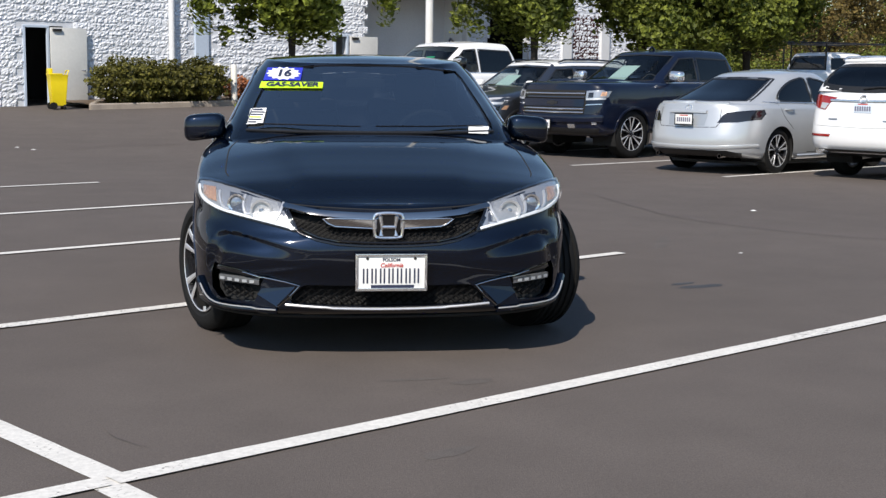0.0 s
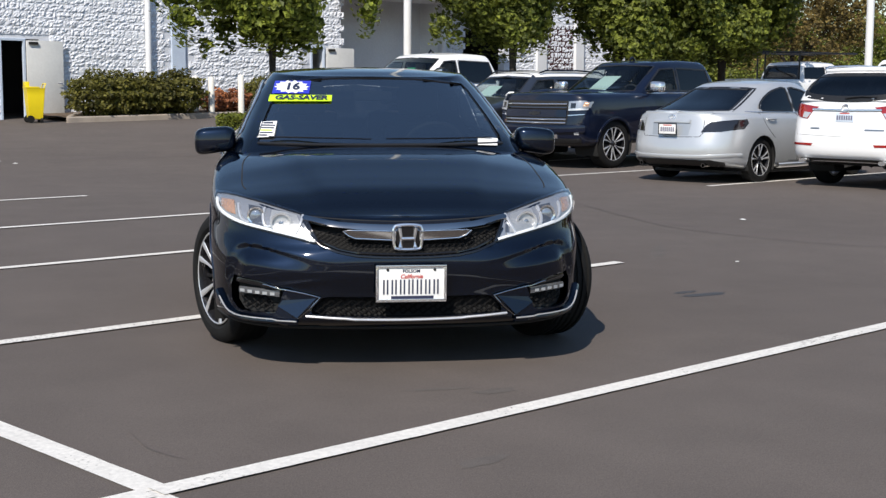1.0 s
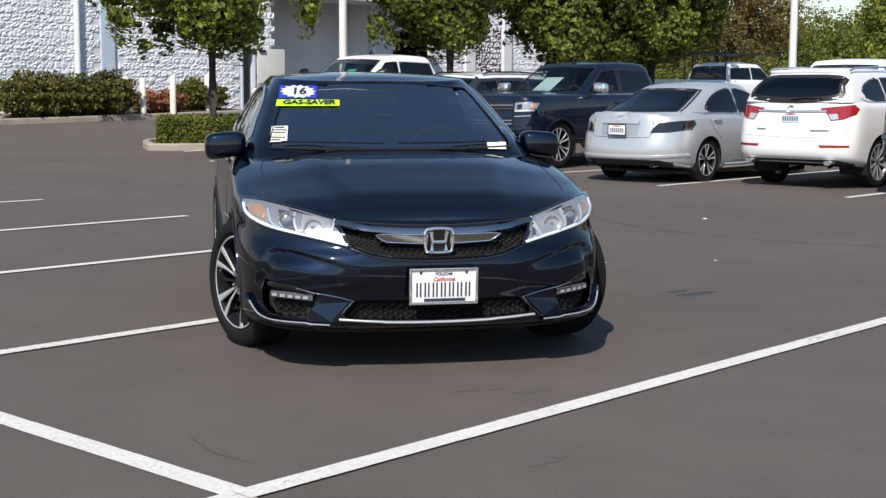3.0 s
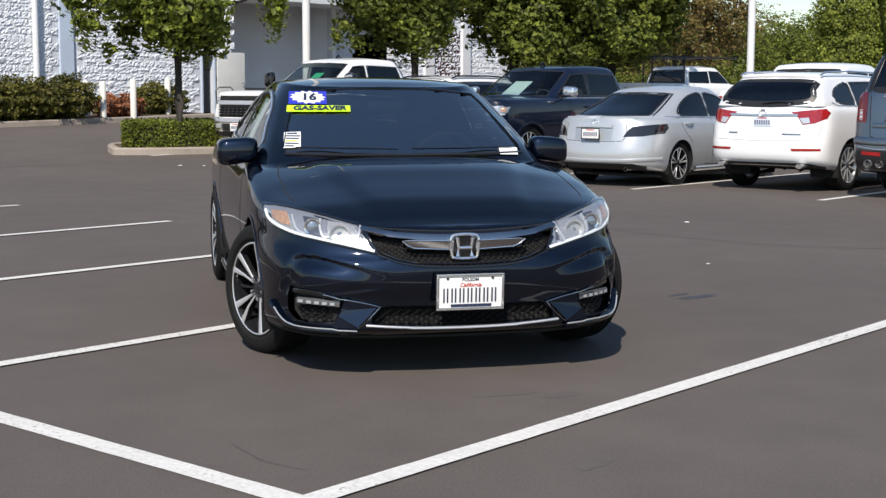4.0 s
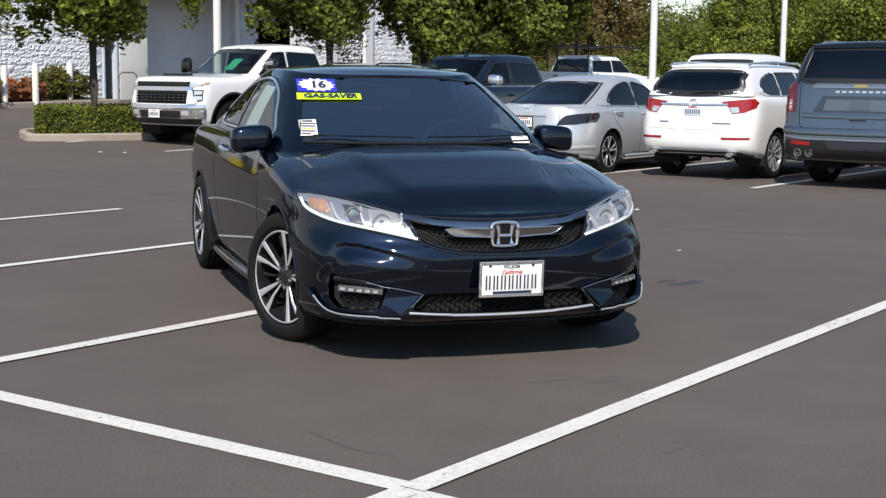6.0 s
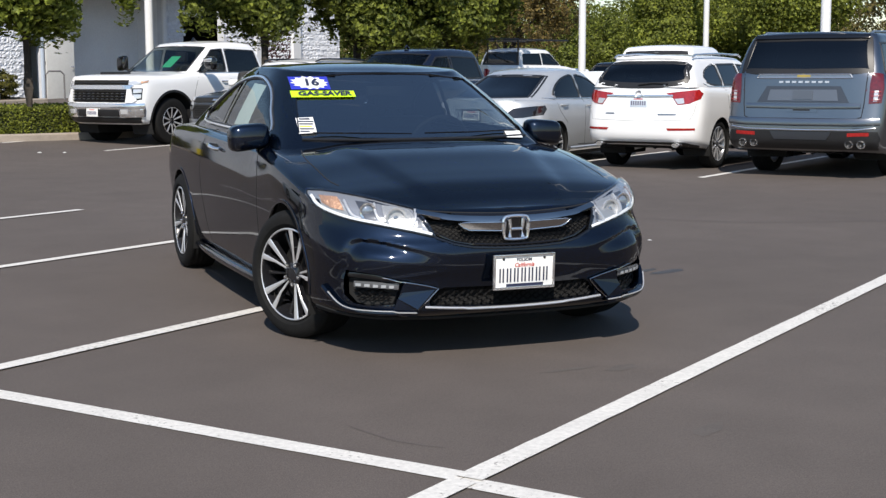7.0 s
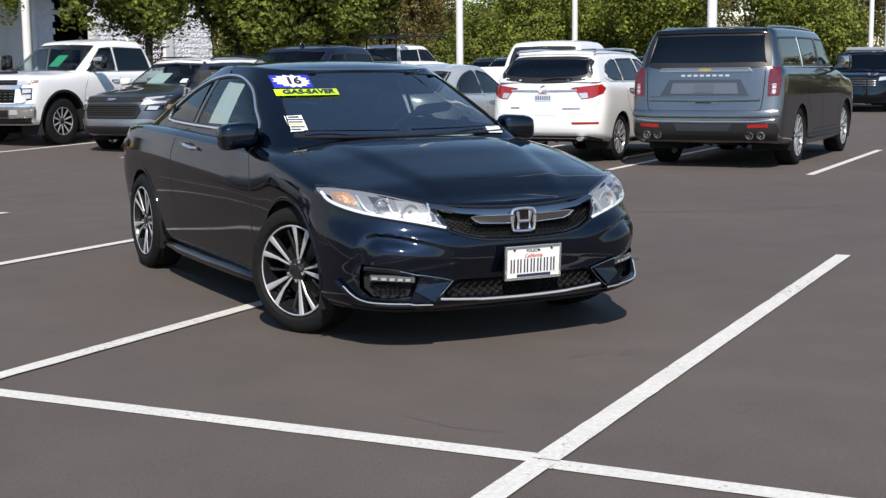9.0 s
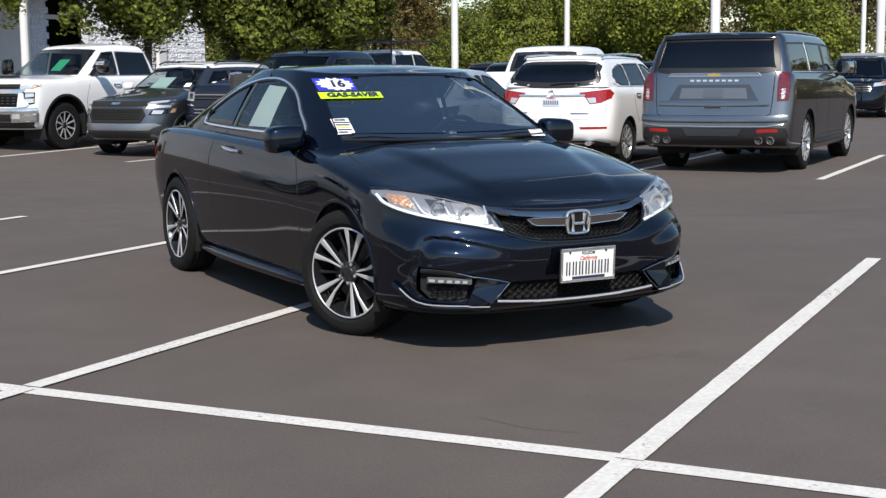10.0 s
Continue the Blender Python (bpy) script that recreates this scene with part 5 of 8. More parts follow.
strip(c, "shut_line", [(-0.80, 0.93), (-0.78, 0.80), (-0.74, 0.70), (0, 0.68), (0.74, 0.70), (0.78, 0.80), (0.80, 0.93)], "rear", mat("seam_grey", (0.25, 0.25, 0.25), 0.8), 0.008, 0.0, 0.001)
stick(c, "reflector", [(0.46, 0.555), (0.80, 0.560), (0.80, 0.590), (0.44, 0.588)], "rear", RED_LENS, 0.005, 0.01, True)
stick(c, "bumper_lower", [(-0.78, 0.285), (0.78, 0.285), (0.80, 0.35), (0.66, 0.395), (-0.66, 0.395), (-0.80, 0.35)], "rear", BLACK_TRIM, 0.006, 0.02)
for x in (-0.58, 0.58):
    part("exhaust_tip", tube(bmesh.new(), [(x, 3.42, 0.355), (x, 3.57, 0.355)], [0.05, 0.052], 14, flat=0.6), CHROME, c.root)
stick(c, "model_bar", [(-0.56, 0.765), (-0.30, 0.765), (-0.30, 0.785), (-0.56, 0.785)], "rear", ALLOY_GREY, 0.005)
stick(c, "model_bar", [(0.36, 0.775), (0.50, 0.775), (0.50, 0.795), (0.36, 0.795)], "rear", ALLOY_GREY, 0.005)
part("spoiler", c.ribbon(dense([(-0.54, 1.535), (0, 1.55), (0.54, 1.535)], 0.08, False), "rear", 0.06, 0.01, False, 0.03), WHITE_PAINT, c.root)
part("rear_wiper", tube(bmesh.new(), [c.shot((x, z), "rear")[0] + Vector((0, 0.02, 0)) for x, z in ((0.02, 1.185), (-0.2, 1.21), (-0.42, 1.20))], 0.012, 6), BLACK_TRIM, c.root)
for x in (-0.60, 0.60):
    part("roof_rail", tube(bmesh.new(), [(x, 1.2, 1.585), (x, 1.3, 1.615), (x, 2.2, 1.625), (x, 2.95, 1.60), (x, 3.05, 1.565)], 0.014, 8), CHROME, c.root)
flank(c, "right", [[(1.52, 0.36), (1.54, 0.8), (1.50, 1.15)], [(2.10, 0.62), (2.30, 0.82), (2.36, 1.15)], [(0.60, 0.36), (0.54, 0.7), (0.64, 1.10)], [(0.60, 0.36), (1.9, 0.37)]], 0, 0, [(1.36, 1.02), (2.18, 1.035)], CHROME, None)
strip(c, "window_trim", [(0.66, 1.148), (1.8, 1.15), (2.9, 1.155), (3.08, 1.20)], "right", CHROME, 0.016, 0.006)
part("sill_skirt", c.ribbon(dense([(0.48, 0.275), (2.1, 0.285)], 0.2, False), "right", 0.09, 0.002, False, 0.02), BLACK_TRIM, c.root)
cabin(c, 0.6, 3.1, 0.45, ((-0.36, 1.4), (0.36, 1.4), (-0.36, 2.3), (0.36, 2.3)))

# grey large suv
S = spec_of("suv", 5.40, 3.20, 2.06, 1.89, 0.95, 1.30, 1.18, (0.50, 1.05, 4.14, 4.36), hub=0.40, arch=0.445, lean=0.14, bulge=0.03, plan=(0.6, 3.2, 0.30, 4.6),
            w=[(0, 0.95), (0.06, 1.0), (0.3, 1.02), (0.6, 1.03), (0.85, 1.022), (0.95, 1.0), (1, 0.965)])
S["gh"]["w"] = [(0, 0.955), (0.12, 0.945), (0.55, 0.89), (0.9, 0.825), (1, 0.775)]
S["panes"] = side_panes(S, 0.78, 1.12, 4.02, 4.10, [1.80, 2.85], 1.345, 1.735, ["door_glass", "rear_door_glass", "quarter_glass"]) + screens(0.76, 0.66, 1.35, 1.74, 0.83, 0.75, 1.365, 1.785)
W_BIG = (0.40, 0.27, 0.285, "plain", 12, ALLOY, ALLOY_GREY)
c = build_vehicle("grey_large_suv", "dark grey full-size suv with four exhaust tips, parked nose in", "suv", S, GREY_PAINT, facing(15.42, 1.64, 1, -0.5), W_BIG, tint=GLASS_DARK)
for sx in (1, -1):
    lampo = stick(c, "tail_lamp", [(x * sx, z) for x, z in [(0.835, 0.955), (0.975, 0.965), (0.99, 1.15), (0.965, 1.335), (0.85, 1.335), (0.835, 1.2)]], "rear", mat("deep_red_lens", (0.11, 0.007, 0.009), 0.12, coat=1.0, grain=[(25, 0.3)]), 0.008, 0.02, False, "upright red tail lamp with clear lower cells")[0]
    stick(c, "clear_lens", [(x * sx, z) for x, z in [(0.885, 0.985), (0.93, 0.99), (0.935, 1.12), (0.89, 1.12)]], "rear", LENS_CLEAR, 0.012, 0, False, "", lampo)
    for k in range(3):
        z = 1.0 + 0.05 * k
        strip(c, "lamp_bar", [(0.86 * sx, z), (0.96 * sx, z + 0.006)], "rear", RED_LENS, 0.012, 0.006, 0.014, parent=lampo)
    for x in (0.62, 0.77):
        part("exhaust_tip", lathe(bmesh.new(), [(4.25, 0.05), (4.43, 0.052), (4.44, 0.046), (4.42, 0.038), (4.3, 0.036)], 20, "y", (x * sx, 0, 0.445)), CHROME, c.root, "chrome exhaust tip")
    stick(c, "reflector", [(0.60 * sx, 0.545), (0.86 * sx, 0.555), (0.86 * sx, 0.60), (0.60 * sx, 0.59)], "rear", RED_LENS, 0.008, 0.01)
stick(c, "tailgate_trim", [(-0.63, 1.275), (0.63, 1.275), (0.60, 1.325), (-0.60, 1.325)], "rear", ALLOY_GREY, 0.006, 0.015)
strip(c, "tailgate_strip", [(-0.62, 1.278), (0.62, 1.278), (0.59, 1.322), (-0.59, 1.322)], "rear", CHROME, 0.014, 0.008, 0.008, closed=True)
stick(c, "badge", [(-0.085, 1.285), (-0.03, 1.285), (-0.03, 1.272), (0.03, 1.272), (0.03, 1.285), (0.085, 1.285), (0.085, 1.315), (0.03, 1.315), (0.03, 1.328), (-0.03, 1.328), (-0.03, 1.315), (-0.085, 1.315)], "rear", GOLD, 0.014, 0.01, False, "gold badge of a plain shape", step=0.03)
for k in range(8):
    x = -0.33 + 0.085 * k
    stick(c, "letter_bar", [(x, 1.215), (x + 0.055, 1.215), (x + 0.055, 1.24), (x, 1.24)], "rear", ALLOY, 0.006)
# no real hollow here: darker body grey gives the recess its shade
stick(c, "plate_recess", [(-0.60, 0.965), (0.60, 0.965), (0.48, 1.175), (-0.48, 1.175)], "rear", mat("grey_recess", (0.10, 0.105, 0.12), 0.42, metal=0.9, coat=0.6), 0.003)
stick(c, "blank_panel", [(-0.46, 0.99), (0.46, 0.99), (0.43, 1.13), (-0.43, 1.13)], "rear", mat("grey_flat", (0.21, 0.22, 0.245), 0.42, metal=0.9, coat=0.5), 0.008, 0.01)
stick(c, "plate_mount", [(-0.13, 1.005), (0.13, 1.005), (0.13, 1.12), (-0.13, 1.12)], "rear", mat("grey_mount", (0.19, 0.20, 0.22), 0.42, metal=0.9), 0.016, 0.01)
strip(c, "shut_line", [(-0.80, 1.33), (-0.78, 0.95), (-0.76, 0.79), (-0.70, 0.765), (0.70, 0.765), (0.76, 0.79), (0.78, 0.95), (0.80, 1.33)], "rear", UNDER, 0.014, 0.0, 0.001)
stick(c, "gate_handle", [(-0.20, 0.845), (0.20, 0.845), (0.20, 0.885), (-0.20, 0.885)], "rear", GREY_PAINT, 0.01, 0.02)
stick(c, "handle_slot", [(-0.11, 0.862), (0.11, 0.862), (0.11, 0.882), (-0.11, 0.882)], "rear", UNDER, 0.0125)
strip(c, "tailgate_fold", [(-0.74, 0.925), (0, 0.915), (0.74, 0.925)], "rear", GREY_PAINT, 0.07, 0.02, 0.0)
strip(c, "bumper_ledge", [(-0.97, 0.735), (-0.7, 0.722), (0, 0.718), (0.7, 0.722), (0.97, 0.735)], "rear", GREY_PAINT, 0.10, 0.035, 0.0)
strip(c, "bumper_strip", [(-0.93, 0.655), (-0.7, 0.628), (0, 0.622), (0.7, 0.628), (0.93, 0.655)], "rear", CHROME, 0.02, 0.012, 0.004)
stick(c, "bumper_lower", [(-0.95, 0.375), (0.95, 0.375), (0.985, 0.52), (0.955, 0.61), (-0.955, 0.61), (-0.985, 0.52)], "rear", BLACK_TRIM, 0.004, 0.01)
stick(c, "tow_cover", [(-0.34, 0.50), (0.34, 0.50), (0.40, 0.60), (-0.40, 0.60)], "rear", CHARCOAL_PAINT, 0.012, 0.01)
part("spoiler", c.ribbon(dense([(-0.74, 1.79), (0, 1.80), (0.74, 1.79)], 0.08, False), "rear", 0.07, 0.004, False, 0.03), GLOSS_BLACK, c.root)
for x in (-0.70, 0.70):
    part("roof_rail", tube(bmesh.new(), [(x, 1.25, 1.825), (x, 1.4, 1.87), (x, 2.6, 1.888), (x, 3.8, 1.865), (x, 3.95, 1.82)], 0.018, 8), ALLOY_GREY, c.root)
flank(c, "right", [[(1.80, 0.45), (1.82, 0.9), (1.78, 1.33)], [(2.55, 0.70), (2.80, 0.95), (2.84, 1.33)], [(0.62, 0.45), (0.56, 0.8), (0.70, 1.28)], [(0.62, 0.45), (2.4, 0.46)]], 0, 0, [(1.62, 1.16), (2.62, 1.18)], GREY_PAINT, None)
strip(c, "window_trim", [(0.80, 1.328), (2.0, 1.33), (4.08, 1.335)], "right", CHROME, 0.018, 0.008)
strip(c, "pillar_trim", [(2.885, 1.34), (2.905, 1.735)], "right", CHROME, 0.035, 0.008)
part("running_board", boxed(-1.06, -0.86, 0.55, 2.65, 0.33, 0.385, 0.02), BLACK_TRIM, c.root)
mirror(c, "right", (-1.12, 0.85, 1.40), (0.22, 0.2, 0.24), GLOSS_BLACK, (-0.95, 0.9, 1.30))
part("tow_bar", tube(bmesh.new(), [(-0.35, 4.2, 0.36), (-0.1, 4.3, 0.36), (0.3, 4.3, 0.36)], 0.022, 8), STEEL, c.root)
cabin(c, 0.7, 3.9, 0.6, ((-0.42, 1.6), (0.42, 1.6), (-0.4, 2.6), (0.4, 2.6), (-0.4, 3.5), (0.4, 3.5)))

# navy pickup
S = spec_of("pickup", 5.5, 3.45, 1.94, 1.82, 0.93, 1.22, 1.215, (0.60, 1.36, 2.70, 2.92), hub=0.39, arch=0.44, lean=0.18, bulge=0.02, bed=(2.97, 4.45, 0.72))
S["panes"] = side_panes(S, 0.84, 1.38, 2.66, 2.74, [1.78], 1.265, 1.655, ["door_glass", "rear_door_glass"]) + screens(0.74, 0.64, 1.27, 1.70, 0.70, 0.62, 1.29, 1.68)
W_TRUCK = (0.39, 0.27, 0.27, "plain", 6, ALLOY, ALLOY_DARK)
W_NAVY = (0.40, 0.27, 0.275, "twin", 6, ALLOY, ALLOY_DARK)
navy_m = facing(12.62, 9.95, -1)
c = build_vehicle("navy_pickup", "dark navy crew-cab pickup with a barred grille, parked nose out", "pickup", S, NAVY_PAINT, navy_m, W_NAVY)
gr = stick(c, "grille", [(-0.66, 0.72), (0.66, 0.72), (0.70, 0.9), (0.66, 1.10), (-0.66, 1.10), (-0.70, 0.9)], "front", UNDER, 0.004)[0]
for z, m_ in ((0.745, CHROME), (0.80, CHROME), (0.985, DARK_CHROME), (1.045, CHROME)):
    strip(c, "grille_bar", [(-0.66, z), (0, z - 0.004), (0.66, z)], "front", m_, 0.026, 0.016, 0.008, parent=gr)
stick(c, "grille_band", [(-0.66, 0.835), (0.66, 0.835), (0.66, 0.955), (-0.66, 0.955)], "front", NAVY_PAINT, 0.016, 0.012, parent=gr)
stick(c, "badge", [(-0.12, 0.875), (-0.045, 0.875), (-0.045, 0.86), (0.045, 0.86), (0.045, 0.875), (0.12, 0.875), (0.12, 0.915), (0.045, 0.915), (0.045, 0.93), (-0.045, 0.93), (-0.045, 0.915), (-0.12, 0.915)], "front", GLOSS_BLACK, 0.024, 0.012, parent=gr, step=0.03)
for sx in (1, -1):
    hl = stick(c, "headlamp", [(x * sx, z) for x, z in [(0.68, 0.96), (0.90, 0.975), (0.95, 0.99), (0.95, 1.085), (0.90, 1.105), (0.68, 1.09)]], "front", LAMP_GREY, 0.006, 0.02, False, "clear headlamp with amber corner")[0]
    stick(c, "amber_lens", [(x * sx, z) for x, z in [(0.89, 1.005), (0.94, 1.01), (0.94, 1.07), (0.90, 1.08)]], "front", AMBER, 0.010, 0, False, "", hl)
    stick(c, "lamp_lens", [(x * sx, z) for x, z in [(0.72, 0.98), (0.80, 0.985), (0.80, 1.065), (0.72, 1.06)]], "front", SMOKED, 0.009, 0, False, "", hl)
    stick(c, "lower_lamp", [(x * sx, z) for x, z in [(0.69, 0.94), (0.94, 0.955), (0.94, 0.98), (0.69, 0.968)]], "front", LAMP_SILVER, 0.012, 0.01)
    stick(c, "lower_lamp", [(x * sx, z) for x, z in [(0.69, 0.86), (0.92, 0.88), (0.92, 0.89), (0.69, 0.873)]], "front", CHROME, 0.006, 0.01)
    stick(c, "fog_lamp", [(x * sx, z) for x, z in [(0.80, 0.56), (0.86, 0.56), (0.86, 0.70), (0.80, 0.70)]], "front", LENS_CLEAR, 0.010, 0.01)
    stick(c, "tow_hook", [(x * sx, z) for x, z in [(0.36, 0.50), (0.50, 0.50), (0.50, 0.56), (0.36, 0.56)]], "front", CHROME, 0.02, 0.02)
strip(c, "bumper", [(-0.92, 0.66), (-0.5, 0.645), (0, 0.64), (0.5, 0.645), (0.92, 0.66)], "front", NAVY_PAINT, 0.13, 0.05, 0.0)
for x in (-0.42, 0.42):
    part("bonnet_bulge", tube(bmesh.new(), [(x * 1.05, -0.78, 1.17), (x, -0.5, 1.235), (x * 0.98, 0.0, 1.255), (x * 0.95, 0.45, 1.25)], [0.03, 0.075, 0.075, 0.05], 10, flat=0.5), NAVY_PAINT, c.root)
stick(c, "bumper_lower", [(-0.84, 0.40), (0.84, 0.40), (0.88, 0.50), (-0.88, 0.50)], "front", BLACK_TRIM, 0.012, 0.02)
plain_plate(c, (-0.12, -0.99, 0.55), False)
flank(c, "left", [[(1.78, 0.52), (1.80, 0.9), (1.77, 1.22)], [(2.78, 0.52), (2.84, 0.9), (2.80, 1.22)], [(0.66, 0.52), (0.62, 0.85), (0.80, 1.18)], [(2.97, 0.60), (2.97, 1.2)]], 0, 0, [(1.62, 1.08), (2.62, 1.09)], NAVY_PAINT, NAVY_PAINT)
strip(c, "window_trim", [(0.88, 1.228), (1.8, 1.23), (2.74, 1.235)], "left", CHROME, 0.02, 0.008)
mirror(c, "left", (1.08, 0.93, 1.33), (0.26, 0.2, 0.19), CHROME, (0.88, 0.98, 1.26))
mirror(c, "right", (-1.08, 0.93, 1.33), (0.26, 0.2, 0.19), CHROME, (-0.88, 0.98, 1.26))
part("running_board", tube(bmesh.new(), [(0.98, 0.55, 0.40), (0.99, 1.6, 0.40), (0.98, 2.8, 0.40)], 0.045, 10, flat=0.7), BLACK_TRIM, c.root)
part("bed_floor", boxed(-0.74, 0.74, 2.97, 4.46, 0.68, 0.72), UNDER, c.root)
cabin(c, 0.8, 2.7, 0.6, ((-0.42, 1.55), (0.42, 1.55), (-0.4, 2.35), (0.4, 2.35)), (0.42, 1.08, 1.20))
part("sun_card", c.patch(dense([(-0.30, 1.30), (0.10, 1.30), (0.14, 1.56), (-0.24, 1.56)], 0.1), "front", -0.05), mat("pale_card", (0.55, 0.70, 0.66), 0.6), c.root)
navy_root = c.root
part("antenna_fin", tube(bmesh.new(), [(0, 1.5, 1.80), (0, 1.56, 1.85), (0, 1.62, 1.80)], 0.02, 6), GLOSS_BLACK, c.root)

# charcoal crossover with a white roof
S = spec_of("suv", 4.3, 2.58, 1.76, 1.60, 0.86, 1.10, 1.00, (0.42, 1.04, 2.98, 3.35), hub=0.345, arch=0.385)
S["panes"] = side_panes(S, 0.68, 1.10, 2.80, 3.0, [1.54, 2.36], 1.145, 1.44, ["door_glass", "rear_door_glass", "quarter_glass"]) + screens(0.66, 0.54, 1.13, 1.47, 0.64, 0.54, 1.15, 1.46)
c = build_vehicle("charcoal_crossover", "charcoal crossover with a white roof, parked nose out", "car", S, CHARCOAL_PAINT, facing(12.0, 11.85, -1, 0, 0.02), W_SUV)
for side in ("left", "right"):
    part("roof_panel", c.ribbon(dense([(1.12, 1.505), (1.5, 1.525), (2.2, 1.53), (2.9, 1.50)], 0.1, False), side, 0.10, 0.003, False, 0.006), WHITE_PAINT, c.root, "white roof edge")
part("roof_panel", c.ribbon(dense([(-0.52, 1.50), (0, 1.525), (0.52, 1.50)], 0.08, False), "front", 0.07, 0.003, False, 0.006), WHITE_PAINT, c.root, "white roof edge")
part("roof_panel", c.patch(dense([(-0.54, 1.12), (0.54, 1.12), (0.55, 2.85), (-0.55, 2.85)], 0.12), "top", 0.006), WHITE_PAINT, c.root, "white roof panel")
up = stick(c, "upper_grille", [(-0.60, 0.845), (0.60, 0.845), (0.58, 0.925), (-0.58, 0.925)], "front", UNDER, 0.006, 0.01)[0]
stick(c, "badge", [(-0.085, 0.872), (0.085, 0.872), (0.085, 0.898), (-0.085, 0.898)], "front", CHROME, 0.014, 0.008, parent=up)
lowg = stick(c, "grille", [(-0.54, 0.70), (-0.48, 0.60), (0.48, 0.60), (0.54, 0.70), (0.50, 0.775), (-0.50, 0.775)], "front", UNDER, 0.004)[0]
strip(c, "grille_surround", [(-0.56, 0.70), (-0.49, 0.585), (0.49, 0.585), (0.56, 0.70), (0.515, 0.79), (-0.515, 0.79)], "front", UNDER, 0.045, 0.018, 0.004, closed=True, parent=lowg)
for z in (0.635, 0.67, 0.705, 0.74):
    strip(c, "grille_bar", [(-0.50, z), (0.50, z)], "front", MESH_BLACK, 0.010, 0.005, 0.006, parent=lowg)
for sx in (1, -1):
    stick(c, "running_lamp", [(x * sx, z) for x, z in [(0.58, 0.875), (0.80, 0.905), (0.84, 0.94), (0.62, 0.915)]], "front", LENS_CLEAR, 0.008, 0.015, False, "slim clear running lamp")
    hl = stick(c, "headlamp", [(x * sx, z) for x, z in [(0.62, 0.70), (0.76, 0.695), (0.83, 0.72), (0.83, 0.79), (0.66, 0.79)]], "front", GLOSS_BLACK, 0.006, 0.01, False, "round lamps in a black housing")[0]
    stick(c, "lamp_lens", [(x * sx, z) for x, z in [(0.66, 0.715), (0.78, 0.715), (0.80, 0.775), (0.68, 0.775)]], "front", LENS_CLEAR, 0.014, 0.008, False, "", hl)
    stick(c, "side_marker", [(x * sx, z) for x, z in [(0.845, 0.73), (0.868, 0.735), (0.868, 0.80), (0.855, 0.80)]], "front", AMBER, 0.006)
    # sun sheen on the body paint between the lamps, as a silver patch
    stick(c, "cheek", [(x * sx, z) for x, z in [(0.57, 0.80), (0.84, 0.82), (0.84, 0.86), (0.60, 0.85)]], "front", LAMP_SILVER, 0.010, 0.01)
stick(c, "skid_plate", [(-0.62, 0.445), (0.62, 0.445), (0.78, 0.53), (0.70, 0.56), (-0.70, 0.56), (-0.78, 0.53)], "front", ALLOY_GREY, 0.016, 0.02)
stick(c, "lower_intake", [(-0.62, 0.32), (0.62, 0.32), (0.66, 0.42), (-0.66, 0.42)], "front", BLACK_TRIM, 0.010, 0.02)
flank(c, "left", [[(1.54, 0.36), (1.56, 0.8), (1.52, 1.13)], [(0.60, 0.36), (0.54, 0.7), (0.66, 1.08)]], 0, 0, [(1.40, 1.0), (2.2, 1.02)], CHARCOAL_PAINT, BLACK_TRIM)
mirror(c, "left", (0.97, 0.78, 1.17), (0.21, 0.17, 0.14), WHITE_PAINT, (0.80, 0.84, 1.12))
mirror(c, "right", (-0.97, 0.78, 1.17), (0.21, 0.17, 0.14), WHITE_PAINT, (-0.80, 0.84, 1.12))
for x in (-0.60, 0.60):
    part("roof_rail", tube(bmesh.new(), [(x, 1.2, 1.55), (x, 1.35, 1.595), (x, 2.2, 1.605), (x, 2.8, 1.58), (x, 2.95, 1.53)], 0.015, 8), GLOSS_BLACK, c.root)
cabin(c, 0.7, 2.9, 0.45, ((-0.36, 1.45), (0.36, 1.45), (-0.36, 2.3), (0.36, 2.3)), (0.36, 1.02, 1.08))
part("sun_card", c.patch(dense([(-0.36, 1.15), (0.02, 1.15), (0.06, 1.36), (-0.28, 1.36)], 0.1), "front", -0.05), mat("pale_card", (0.55, 0.70, 0.66), 0.6), c.root)
part("corner_tag", c.patch([(0.44, 1.15), (0.56, 1.15), (0.55, 1.215), (0.44, 1.215)], "front", 0.004), WHITE_PAPER, c.root)

# white heavy-duty pickup
S = spec_of("pickup", 6.0, 3.8, 1.98, 1.92, 0.92, 1.28, 1.24, (0.46, 1.20, 2.50, 2.72), hub=0.42, arch=0.555, lean=0.18, bulge=0.02, bed=(2.80, 4.9, 0.74))
S["panes"] = side_panes(S, 0.74, 1.26, 2.46, 2.56, [1.58], 1.315, 1.75, ["door_glass", "rear_door_glass"]) + screens(0.76, 0.66, 1.33, 1.80, 0.70, 0.62, 1.34, 1.76)
W_HD = (0.42, 0.27, 0.25, "plain", 10, ALLOY, ALLOY_DARK)
c = build_vehicle("white_pickup", "white heavy-duty crew-cab pickup with chrome bumper, parked nose out", "pickup", S, WHITE_PAINT, facing(12.15, 14.72, -1, 0, 0.08), W_HD)
up = stick(c, "upper_grille", [(-0.70, 1.075), (0.70, 1.075), (0.70, 1.165), (-0.70, 1.165)], "front", UNDER, 0.006, 0.01)[0]
band = stick(c, "grille_band", [(-0.74, 1.0), (0.74, 1.0), (0.80, 1.07), (-0.80, 1.07)], "front", CHROME, 0.026, 0.02)[0]
for k in range(9):
    x = -0.35 + 0.08 * k
    stick(c, "letter_bar", [(x, 1.015), (x + 0.05, 1.015), (x + 0.05, 1.05), (x, 1.05)], "front", GLOSS_BLACK, 0.024, 0, parent=band)
